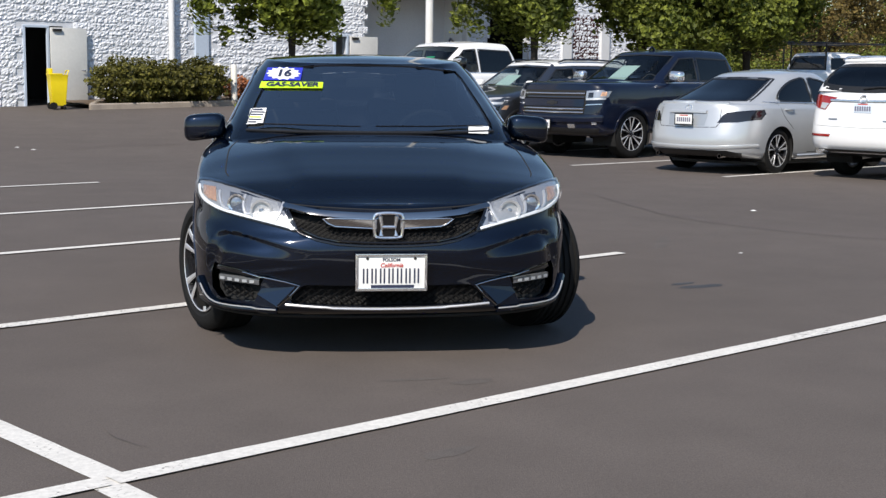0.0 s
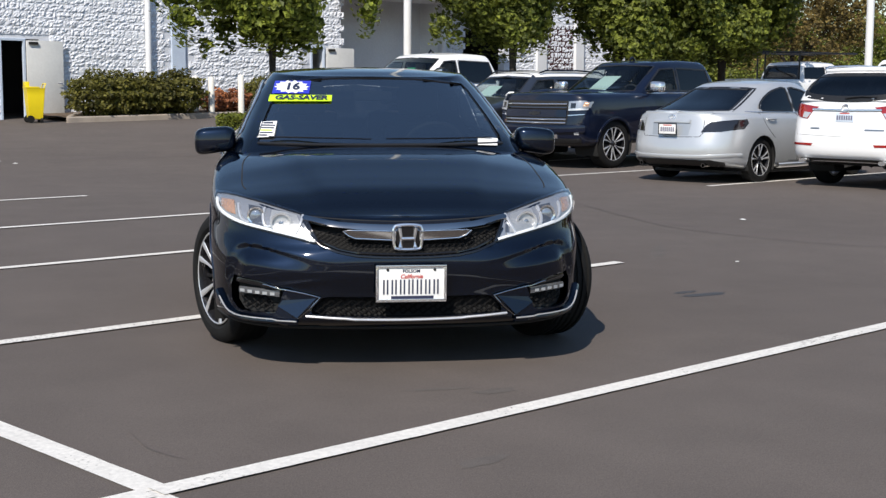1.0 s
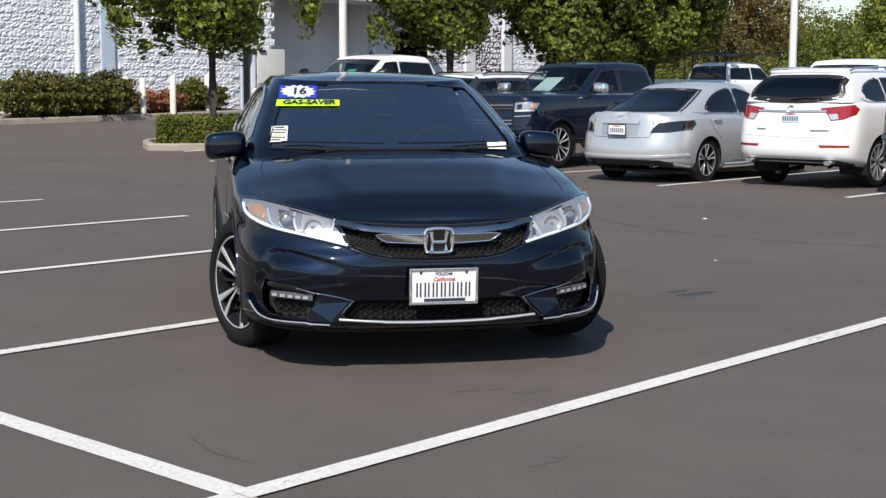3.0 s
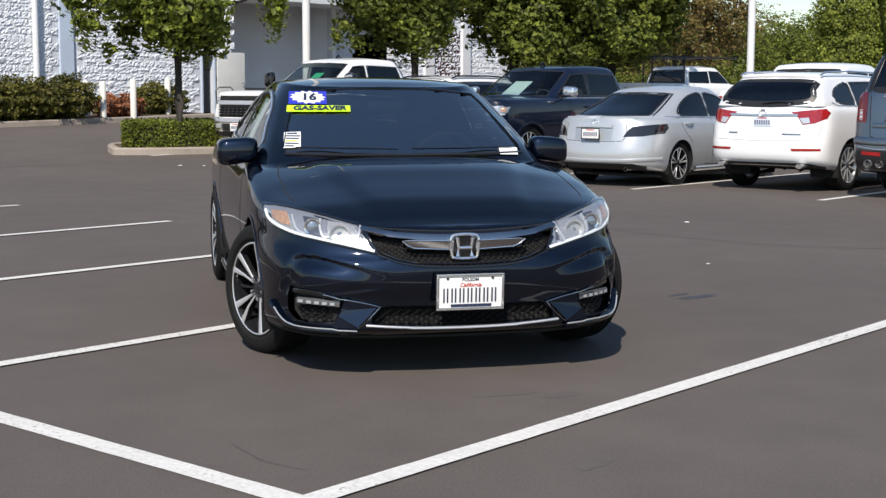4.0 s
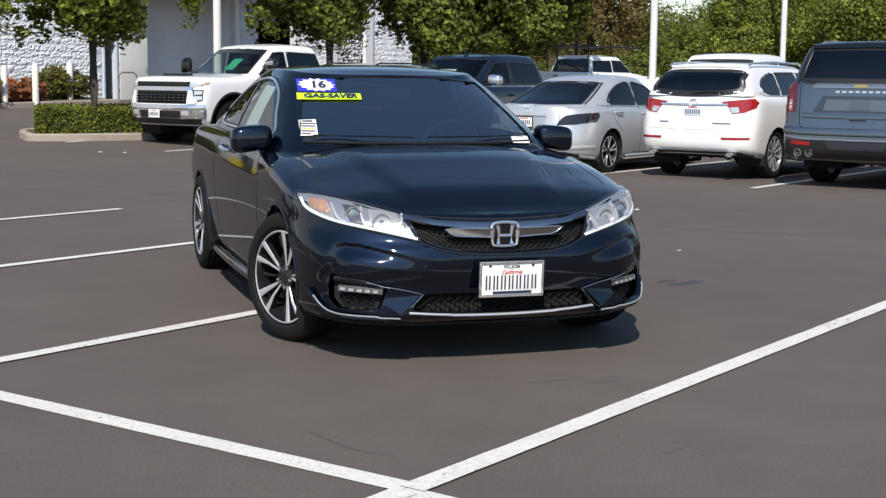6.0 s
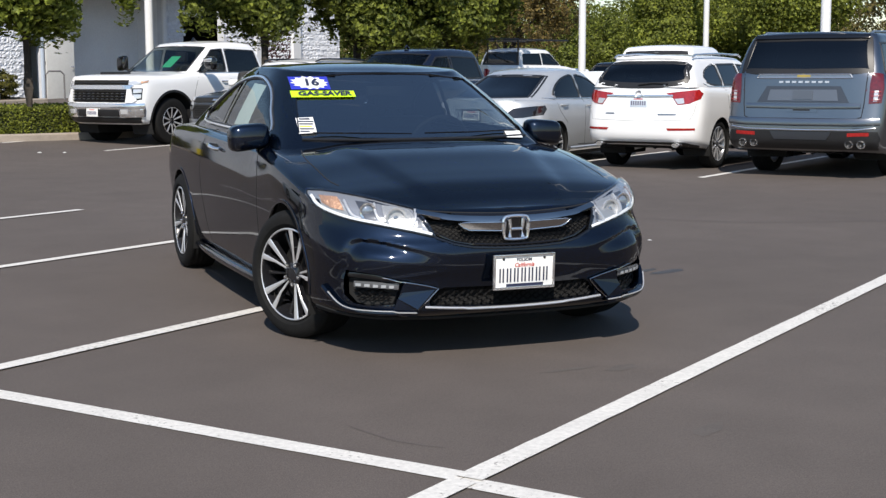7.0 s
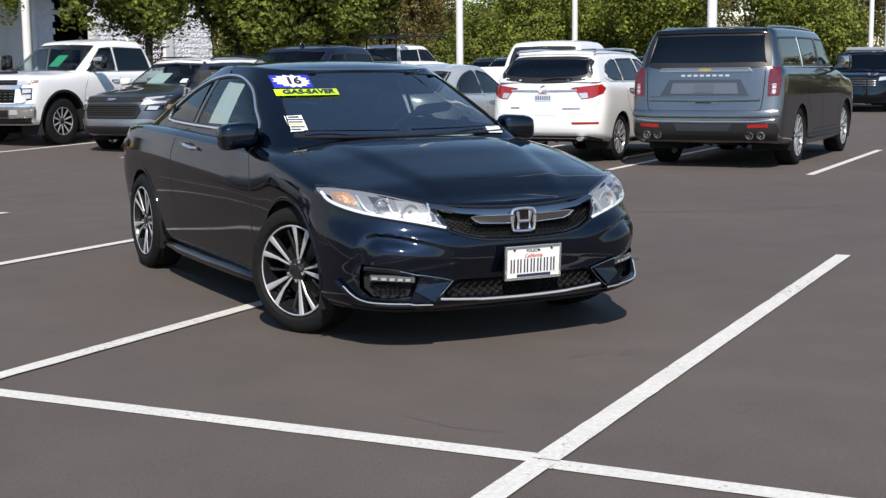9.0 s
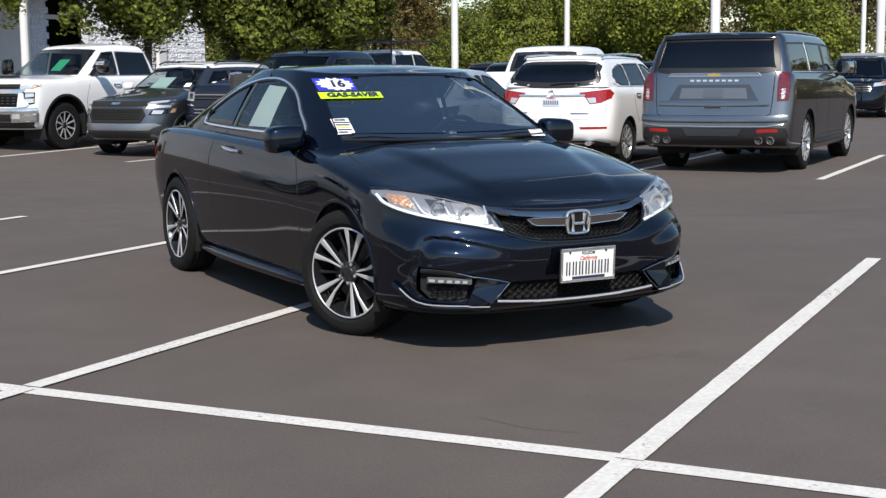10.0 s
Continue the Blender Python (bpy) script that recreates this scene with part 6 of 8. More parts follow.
gr = stick(c, "grille", [(-0.66, 0.765), (0.66, 0.765), (0.68, 0.995), (-0.68, 0.995)], "front", UNDER, 0.004)[0]
for z in (0.80, 0.85, 0.90, 0.95):
    strip(c, "grille_bar", [(-0.68, z), (0.68, z)], "front", GLOSS_BLACK, 0.022, 0.014, 0.010, parent=gr)
for k in range(11):
    x = -0.6 + 0.12 * k
    for z in (0.825, 0.875, 0.925):
        strip(c, "grille_rib", [(x - 0.03, z), (x + 0.03, z)], "front", ALLOY_GREY, 0.012, 0.008, 0.022, parent=gr)
strip(c, "grille_bar", [(-0.66, 1.115), (0.66, 1.115)], "front", CHARCOAL_PAINT, 0.02, 0.012, 0.010, parent=up)
for sx in (1, -1):
    stick(c, "running_lamp", [(x * sx, z) for x, z in [(0.70, 1.075), (0.90, 1.085), (0.955, 1.12), (0.95, 1.16), (0.70, 1.14)]], "front", LENS_CLEAR, 0.010, 0.02, False, "clear running lamp with amber corner")
    stick(c, "amber_lens", [(x * sx, z) for x, z in [(0.90, 1.10), (0.955, 1.12), (0.955, 1.15), (0.90, 1.14)]], "front", AMBER, 0.014)
    hl = stick(c, "headlamp", [(x * sx, z) for x, z in [(0.74, 0.84), (0.86, 0.80), (0.93, 0.82), (0.93, 1.02), (0.76, 1.02)]], "front", GLOSS_BLACK, 0.006, 0.01, False, "stacked headlamp in a black housing")[0]
    stick(c, "lamp_lens", [(x * sx, z) for x, z in [(0.80, 0.93), (0.92, 0.94), (0.92, 1.0), (0.80, 1.0)]], "front", LENS_CLEAR, 0.012, 0.006, False, "", hl)
    stick(c, "lamp_lens", [(x * sx, z) for x, z in [(0.82, 0.83), (0.92, 0.84), (0.92, 0.91), (0.80, 0.91)]], "front", LENS_CLEAR, 0.012, 0.006, False, "", hl)
    stick(c, "grille_pillar", [(x * sx, z) for x, z in [(0.67, 0.76), (0.80, 0.76), (0.86, 0.80), (0.78, 0.90), (0.76, 1.0), (0.69, 1.0)]], "front", WHITE_PAINT, 0.035, 0.03)
    stick(c, "fog_lamp", [(x * sx, z) for x, z in [(0.58, 0.565), (0.72, 0.565), (0.72, 0.64), (0.58, 0.64)]], "front", LENS_CLEAR, 0.05, 0.01)
strip(c, "bumper", [(-0.95, 0.70), (-0.5, 0.69), (0, 0.69), (0.5, 0.69), (0.95, 0.70)], "front", CHROME, 0.13, 0.05, 0.0, label="chrome bumper")
stick(c, "bumper_centre", [(-0.52, 0.52), (0.52, 0.52), (0.52, 0.64), (-0.52, 0.64)], "front", BLACK_TRIM, 0.03, 0.03)
for sx in (1, -1):
    stick(c, "bumper_end", [(x * sx, z) for x, z in [(0.54, 0.50), (0.93, 0.52), (0.95, 0.66), (0.54, 0.65)]], "front", CHROME, 0.035, 0.03)
stick(c, "air_dam", [(-0.86, 0.40), (0.86, 0.40), (0.90, 0.50), (-0.90, 0.50)], "front", BLACK_TRIM, 0.012, 0.02)
plain_plate(c, (-0.10, -0.985, 0.58), False, None)
part("bonnet_scoop", boxed(-0.28, 0.28, -0.60, -0.36, 1.20, 1.315, 0.025), BLACK_TRIM, c.root)
flank(c, "left", [[(1.58, 0.56), (1.60, 0.95), (1.57, 1.30)], [(2.62, 0.56), (2.66, 0.95), (2.62, 1.30)], [(0.60, 0.56), (0.56, 0.9), (0.72, 1.26)], [(2.80, 0.66), (2.80, 1.28)]], 0, 0, [(1.42, 1.14), (2.44, 1.15)], CHROME, BLACK_TRIM)
strip(c, "window_trim", [(0.78, 1.296), (1.6, 1.30), (2.56, 1.305)], "left", CHROME, 0.016, 0.006)
mirror(c, "left", (1.17, 0.82, 1.47), (0.24, 0.2, 0.26), GLOSS_BLACK, (0.92, 0.9, 1.32))
part("mirror_cap", boxed(1.07, 1.27, 0.705, 0.735, 1.50, 1.57, 0.01), CHROME, c.root, "chrome mirror cap")
mirror(c, "right", (-1.14, 0.82, 1.48), (0.22, 0.2, 0.30), GLOSS_BLACK, (-0.92, 0.9, 1.32))
part("mud_flap", boxed(0.72, 0.98, 0.47, 0.50, 0.25, 0.62, 0.01), BLACK_TRIM, c.root)
part("bed_floor", boxed(-0.76, 0.76, 2.80, 4.92, 0.75, 0.79), UNDER, c.root)
part("axle", tube(bmesh.new(), [(-0.7, 0, 0.40), (0.7, 0, 0.40)], 0.07, 10), UNDER, c.root)
cabin(c, 0.7, 2.5, 0.68, ((-0.42, 1.4), (0.42, 1.4), (-0.4, 2.1), (0.4, 2.1)), (0.42, 0.95, 1.27))
part("green_card", c.patch(dense([(0.02, 1.45), (0.26, 1.45), (0.26, 1.66), (0.02, 1.66)], 0.1), "front", -0.06), GREEN_CARD, c.root)
part("roof_marker", tube(bmesh.new(), [(0, 1.55, 1.90), (0, 1.6, 1.965), (0, 1.68, 1.90)], 0.025, 6), GLOSS_BLACK, c.root)
white_truck = c

# ---- ground ----
ASPHALT = mat("asphalt", (0.102, 0.086, 0.077), 0.85, spec=0.3, grain=[(0.25, 0.10), (2.2, 0.08), (55, 0.10), (170, 0.34)], bump=(240, 0.004))
LINE_PAINT = mat("line_paint", (0.66, 0.64, 0.60), 0.7, grain=[(3.0, 0.05), (45, 0.14)], bump=(200, 0.003))


def wear(m, worn, scale, least, most):
    """Lets the surface below show through a paint in small flecks."""
    nt = m.node_tree
    p = nt.nodes["Principled BSDF"]
    src = p.inputs["Base Color"].links[0].from_socket
    tc = nt.nodes.new("ShaderNodeTexCoord")
    tex = nt.nodes.new("ShaderNodeTexNoise")
    tex.inputs["Scale"].default_value, tex.inputs["Detail"].default_value = scale, 8
    big = nt.nodes.new("ShaderNodeTexNoise")
    big.inputs["Scale"].default_value = 1.3
    add = nt.nodes.new("ShaderNodeMath")
    add.operation = "MULTIPLY_ADD"
    add.inputs[1].default_value, add.inputs[2].default_value = 0.45, -0.22
    plus = nt.nodes.new("ShaderNodeMath")
    ramp = nt.nodes.new("ShaderNodeMapRange")
    ramp.inputs["From Min"].default_value, ramp.inputs["From Max"].default_value = least, most
    mix = nt.nodes.new("ShaderNodeMix")
    mix.data_type = "RGBA"
    mix.inputs["B"].default_value = (*worn, 1)
    nt.links.new(tc.outputs["Object"], tex.inputs["Vector"])
    nt.links.new(tc.outputs["Object"], big.inputs["Vector"])
    nt.links.new(big.outputs["Fac"], add.inputs[0])
    nt.links.new(add.outputs["Value"], plus.inputs[0])
    nt.links.new(tex.outputs["Fac"], plus.inputs[1])
    nt.links.new(plus.outputs["Value"], ramp.inputs["Value"])
    nt.links.new(ramp.outputs["Result"], mix.inputs["Factor"])
    nt.links.new(src, mix.inputs["A"])
    nt.links.new(mix.outputs["Result"], p.inputs["Base Color"])


wear(LINE_PAINT, (0.16, 0.145, 0.13), 60.0, 0.64, 0.76)
CONCRETE = mat("kerb_concrete", (0.31, 0.265, 0.22), 0.85, grain=[(2.0, 0.14), (40, 0.12)], bump=(120, 0.004))


def build_ground():
    xs = [-900, -300, -120, -60] + [-40 + 2.0 * i for i in range(56)] + [90, 150, 300, 900]
    ys = [-900, -300, -100, -50, -30, -20, -12, -6, 0, 4, 8, 11, 13] + [14 + 1.5 * i for i in range(20)] + [50, 70, 100, 160, 300, 900]
    bm = bmesh.new()
    grid = [[bm.verts.new((x, y, rise(x, y))) for x in xs] for y in ys]
    for j in range(len(ys) - 1):
        for i in range(len(xs) - 1):
            bm.faces.new((grid[j][i], grid[j][i + 1], grid[j + 1][i + 1], grid[j + 1][i]))
    ob = new("ground", mesh_of("ground", bm, ASPHALT))
    return tagged(ob, "grey-brown asphalt car park with fine grit", "ground", kind="structure")


build_ground()


def stall_line(u0, v0, u1, v1, w=0.10, lift=0.004):
    """A painted strip, thin, with a slightly worn edge."""
    a, b = lot(u0, v0), lot(u1, v1)
    d = (b - a).normalized()
    s = Vector((-d.y, d.x, 0))
    n = max(2, int((b - a).length / 0.12))
    bm = bmesh.new()
    rows = []
    for i in range(n + 1):
        p = a.lerp(b, i / n)
        k0 = 1 + 0.06 * noise.noise(p * 7.0) + 0.05 * noise.noise(p * 23.0)
        k1 = 1 + 0.06 * noise.noise(p * 7.0 + Vector((9, 9, 9))) + 0.05 * noise.noise(p * 23.0 + Vector((4, 4, 4)))
        row = []
        for k, o in ((k0, 0.5), (-k1, 0.5)):
            q = p + s * w * o * k
            row.append(bm.verts.new((q.x, q.y, rise(q.x, q.y) + lift)))
        rows.append(row)
    for A, B in zip(rows, rows[1:]):
        bm.faces.new((A[0], A[1], B[1], B[0]))
    ob = new("parking_line", mesh_of("parking_line", bm, LINE_PAINT))
    return tagged(ob, "white painted parking line, worn at its edges", "line", "parking lines", "structure")


# the long line across the stalls was sprayed in three runs
stall_line(-2.335, -9.6, -2.343, -1.53, 0.105)
stall_line(-2.296, -1.526, -2.360, 1.15, 0.105)
stall_line(-2.360, 1.154, -2.589, 14.6, 0.105)
for v in (-1.55, 1.14, 3.78, 6.38, 9.20):
    stall_line(-2.31, v, 3.22, v, 0.10, 0.008)
for v in (-1.55, 1.14):
    stall_line(-7.9, v, -2.34, v, 0.10, 0.008)
for v in (0.15, 2.78, 5.54, 8.30, 11.0, 13.7, 16.4):
    stall_line(10.4, v, 15.8, v, 0.10)


# ---- building ----
BLOCK = mat("split_block", (0.68, 0.70, 0.74), 0.85, grain=[(0.5, 0.05), (7, 0.12)], bump=(26, 0.03), vary=0.05)
MORTAR = mat("mortar", (0.62, 0.64, 0.68), 0.9, grain=[(2, 0.08), (60, 0.1)])
BLUE_BAND = mat("pale_blue_band", (0.50, 0.58, 0.69), 0.7, grain=[(1.5, 0.05), (30, 0.06)])
WHITE_METAL = mat("white_metal", (0.72, 0.73, 0.74), 0.5, grain=[(2, 0.04)])
GREY_WALL = mat("grey_render", (0.80, 0.82, 0.84), 0.8, grain=[(0.6, 0.06), (20, 0.05)])
# near-black colour that stands in for the shade of unlit rooms
ROOM_SHADE = mat("dark_room", (0.03, 0.03, 0.032), 0.9, grain=[(1, 0.2)])
DOOR_PAINT = mat("door_paint", (0.62, 0.62, 0.60), 0.5, grain=[(1.2, 0.06), (15, 0.04)])
YELLOW = mat("yellow_plastic", (0.80, 0.62, 0.01), 0.4, grain=[(3, 0.05)])
WALL_V = 28.0
TO_LOT = pose(0, 0, 0, 0, 0, LOT)


def in_lot(bm):
    bmesh.ops.transform(bm, matrix=TO_LOT, verts=bm.verts)
    return bm


wall_north = tagged(new("wall_north"), "white split-face block wall of a workshop", "wall", kind="structure")
spans = [(-14.0, 10.9, 0.0, 7.0), (10.9, 12.0, 2.52, 7.0), (12.0, 20.9, 0.0, 7.0), (20.9, 21.45, 2.56, 7.0), (21.45, 22.1, 0, 7.0), (26.5, 27.4, 0, 7.0), (29.4, 36.0, 0, 7.0), (22.1, 29.4, 4.15, 7.0)]
for u0, u1, z0, z1 in spans:
    part("wall_core", in_lot(boxed(u0, u1, WALL_V + 0.006, WALL_V + 0.3, z0, z1)), MORTAR, wall_north, smooth=False)
part("bay_wall", in_lot(boxed(22.1, 26.6, 29.3, 29.5, 0, 7.0)), GREY_WALL, wall_north, smooth=False)
part("bay_side", in_lot(boxed(21.9, 22.1, 28.3, 31.0, 0, 7.0)), GREY_WALL, wall_north, smooth=False)
part("bay_side", in_lot(boxed(26.6, 26.8, 28.4, 30.2, 0, 7.0)), GREY_WALL, wall_north, smooth=False)
# panels behind the openings, coloured as the darkness indoors
part("back_room", in_lot(boxed(27.2, 36.5, 31.5, 31.7, 0, 7.0)), ROOM_SHADE, wall_north, smooth=False)
part("back_room", in_lot(boxed(8.0, 21.8, 31.0, 31.2, 0, 5.0)), ROOM_SHADE, wall_north, smooth=False)
part("canopy", in_lot(boxed(21.9, 27.6, 26.6, 28.35, 4.10, 4.55)), WHITE_METAL, wall_north, smooth=False)
part("building_end", in_lot(boxed(35.7, 36.0, 28.3, 45.0, 0, 7.0)), MORTAR, wall_north, smooth=False)
part("building_roof", in_lot(boxed(-14.0, 36.0, 28.0, 45.0, 7.0, 7.3)), WHITE_METAL, wall_north, smooth=False)
for u0, u1 in ((15.98, 16.42),):
    part("blue_band", in_lot(boxed(u0, u1, WALL_V - 0.06, WALL_V + 0.04, 0.0, 7.0, 0.01)), BLUE_BAND, wall_north, smooth=False)
for u in (15.2, 26.42):
    bm = tube(bmesh.new(), [(u, WALL_V - 0.10, 0.4), (u, WALL_V - 0.10, 6.8)], 0.085, 12)
    part("downpipe", in_lot(bm), WHITE_METAL, wall_north)
for z in (3.35,):
    part("bay_beam", in_lot(boxed(27.4, 29.4, 29.0, 29.2, z, z + 0.14)), WHITE_METAL, wall_north, smooth=False)
part("bay_column", in_lot(boxed(31.0, 31.5, 27.9, 28.0, 0, 4.2, 0.01)), WHITE_METAL, wall_north, smooth=False)
part("red_opening", in_lot(boxed(31.6, 33.0, 27.985, 28.03, 0, 3.6)), mat("dark_red_panel", (0.05, 0.012, 0.012), 0.8), wall_north, smooth=False)
part("bay_column", in_lot(boxed(33.05, 33.5, 27.88, 28.0, 0, 4.2, 0.01)), WHITE_METAL, wall_north, smooth=False)


def open_door(name, label, u_hinge, u_edge, u_leaf, z0, z1):
    """A dark doorway with a steel frame and a leaf swung flat against the wall."""
    root = thing(name, label, "door", None, "workshop doors", "structure")
    for a, b, c_, d in ((u_hinge - 0.03, u_hinge + 0.03, z0, z1), (u_edge - 0.03, u_edge + 0.03, z0, z1), (u_edge - 0.03, u_hinge + 0.03, z1 - 0.03, z1 + 0.03)):
        part("door_frame", in_lot(boxed(a, b, WALL_V - 0.03, WALL_V + 0.06, c_, d, 0.005)), BLUE_BAND, root, smooth=False)
    leaf = part("door_leaf", in_lot(boxed(u_hinge, u_leaf, WALL_V - 0.16, WALL_V - 0.115, z0 + 0.02, z1 - 0.02, 0.006)), DOOR_PAINT, root, "pale steel door leaf, swung open")
    bm = tube(bmesh.new(), [(u_leaf - 0.08, WALL_V - 0.17, z0 + 1.0), (u_leaf - 0.08, WALL_V - 0.22, z0 + 1.0), (u_leaf - 0.20, WALL_V - 0.22, z0 + 1.0)], 0.012, 8)
    part("door_handle", in_lot(bm), CHROME, leaf)
    part("door_closer", in_lot(boxed(u_hinge + 0.05, u_hinge + 0.30, WALL_V - 0.21, WALL_V - 0.16, z1 - 0.12, z1 - 0.05, 0.008)), STEEL, leaf)
    for z in (z0 + 0.25, z0 + 1.05, z1 - 0.3):
        part("hinge", in_lot(tube(bmesh.new(), [(u_hinge + 0.01, WALL_V - 0.12, z), (u_hinge + 0.01, WALL_V - 0.12, z + 0.1)], 0.014, 8)), STEEL, leaf)
    return root


open_door("door_1", "pale steel workshop door standing open on a dark room", 11.58, 10.92, 12.6, 0.38, 2.50)
open_door("door_2", "pale steel workshop door standing open beside the bay", 21.42, 20.93, 22.5, 0.60, 2.55)


def wheeled_bin():
    x, y = -5.85, 28.0
    root = thing("wheeled_bin", "bright yellow plastic wheeled mop bin by the open door", "bin", pose(x, y, rise(x, y), 0, 0, 20) @ Matrix.Scale(0.88, 4))
    bm = bmesh.new()
    rows = []
    for z, w, d in ((0.10, 0.17, 0.17), (0.14, 0.19, 0.19), (0.75, 0.235, 0.24), (0.95, 0.25, 0.25), (0.98, 0.265, 0.265)):
        rows.append([bm.verts.new((sx * w, sy * d, z)) for sx, sy in ((-1, -1), (1, -1), (1, 1), (-1, 1))])
    for A, B in zip(rows, rows[1:]):
        for k in range(4):
            bm.faces.new((A[k], A[(k + 1) % 4], B[(k + 1) % 4], B[k]))
    bm.faces.new(rows[0][::-1])
    bmesh.ops.bevel(bm, geom=list(bm.edges), offset=0.012, segments=2, affect="EDGES")
    part("tub", bm, YELLOW, root)
    part("lid", boxed(-0.27, 0.10, -0.27, 0.27, 0.98, 1.02, 0.012), YELLOW, root)
    bm = bmesh.new()
    box(bm, -0.27, -0.16, -0.18, 0.18, 1.0, 1.16, 0.02)
    part("wringer", bm, YELLOW, root)
    part("push_handle", tube(bmesh.new(), [(0.20, -0.18, 0.9), (0.28, -0.18, 1.1), (0.28, 0.18, 1.1), (0.20, 0.18, 0.9)], 0.016, 8), YELLOW, root)
    for sy in (-0.2, 0.2):
        part("wheel", lathe(bmesh.new(), [(-0.03, 0.05), (-0.03, 0.105), (0.03, 0.105), (0.03, 0.05)], 18, "y", (-0.16, sy, 0.105)), RUBBER, root)
        part("caster", lathe(bmesh.new(), [(-0.02, 0.02), (-0.02, 0.05), (0.02, 0.05), (0.02, 0.02)], 12, "y", (0.15, sy * 0.8, 0.05)), RUBBER, root)
        part("caster_arm", boxed(0.12, 0.18, sy * 0.8 - 0.028, sy * 0.8 + 0.028, 0.06, 0.14, 0.006), STEEL, root)


wheeled_bin()

# ---- planting ----
LEAF = mat("leaf_green", (0.155, 0.200, 0.038), 0.55, spec=0.3, grain=[(0.9, 0.30), (14, 0.35)], island=0.55)
LEAF_DARK = mat("leaf_dark", (0.145, 0.185, 0.040), 0.55, spec=0.3, grain=[(0.8, 0.35), (14, 0.35)], island=0.55)
LEAF_OLIVE = mat("leaf_olive", (0.205, 0.188, 0.092), 0.7, spec=0.15, grain=[(0.25, 0.35), (3, 0.35)], island=0.55)
LEAF_DRY = mat("leaf_dry", (0.19, 0.155, 0.068), 0.7, spec=0.2, grain=[(0.8, 0.3), (10, 0.35)], island=0.55)
HEDGE_LEAF = mat("hedge_leaf", (0.150, 0.185, 0.036), 0.6, spec=0.25, grain=[(1.5, 0.3), (20, 0.4)], island=0.55)
RED_LEAF = mat("reddish_leaf", (0.30, 0.13, 0.07), 0.65, grain=[(4, 0.4), (20, 0.3)], island=0.55)
LEAF_FRESH = mat("leaf_fresh", (0.17, 0.21, 0.042), 0.55, spec=0.25, grain=[(0.5, 0.35), (6, 0.35)], island=0.5)
SHRUB_LEAF = mat("shrub_leaf", (0.105, 0.108, 0.028), 0.55, spec=0.3, grain=[(0.6, 0.40), (14, 0.35)], island=0.55)


def see_through(m, share):
    """Lets sunlight glow through thin leaves."""
    nt = m.node_tree
    p = nt.nodes["Principled BSDF"]
    glow = nt.nodes.new("ShaderNodeBsdfTranslucent")
    mix = nt.nodes.new("ShaderNodeMixShader")
    mix.inputs["Fac"].default_value = share
    nt.links.new(p.inputs["Base Color"].links[0].from_socket, glow.inputs["Color"])
    nt.links.new(p.outputs["BSDF"], mix.inputs[1])
    nt.links.new(glow.outputs["BSDF"], mix.inputs[2])
    nt.links.new(mix.outputs["Shader"], nt.nodes["Material Output"].inputs["Surface"])


for leaf in (LEAF, LEAF_DARK, LEAF_OLIVE, LEAF_DRY, LEAF_FRESH, HEDGE_LEAF, SHRUB_LEAF, RED_LEAF):
    see_through(leaf, 0.38)
BARK = mat("bark", (0.046, 0.038, 0.031), 0.9, grain=[(4, 0.25), (40, 0.3)], bump=(30, 0.03))
SOIL = mat("soil", (0.10, 0.07, 0.045), 0.95, grain=[(3, 0.2), (40, 0.3)], bump=(40, 0.03))


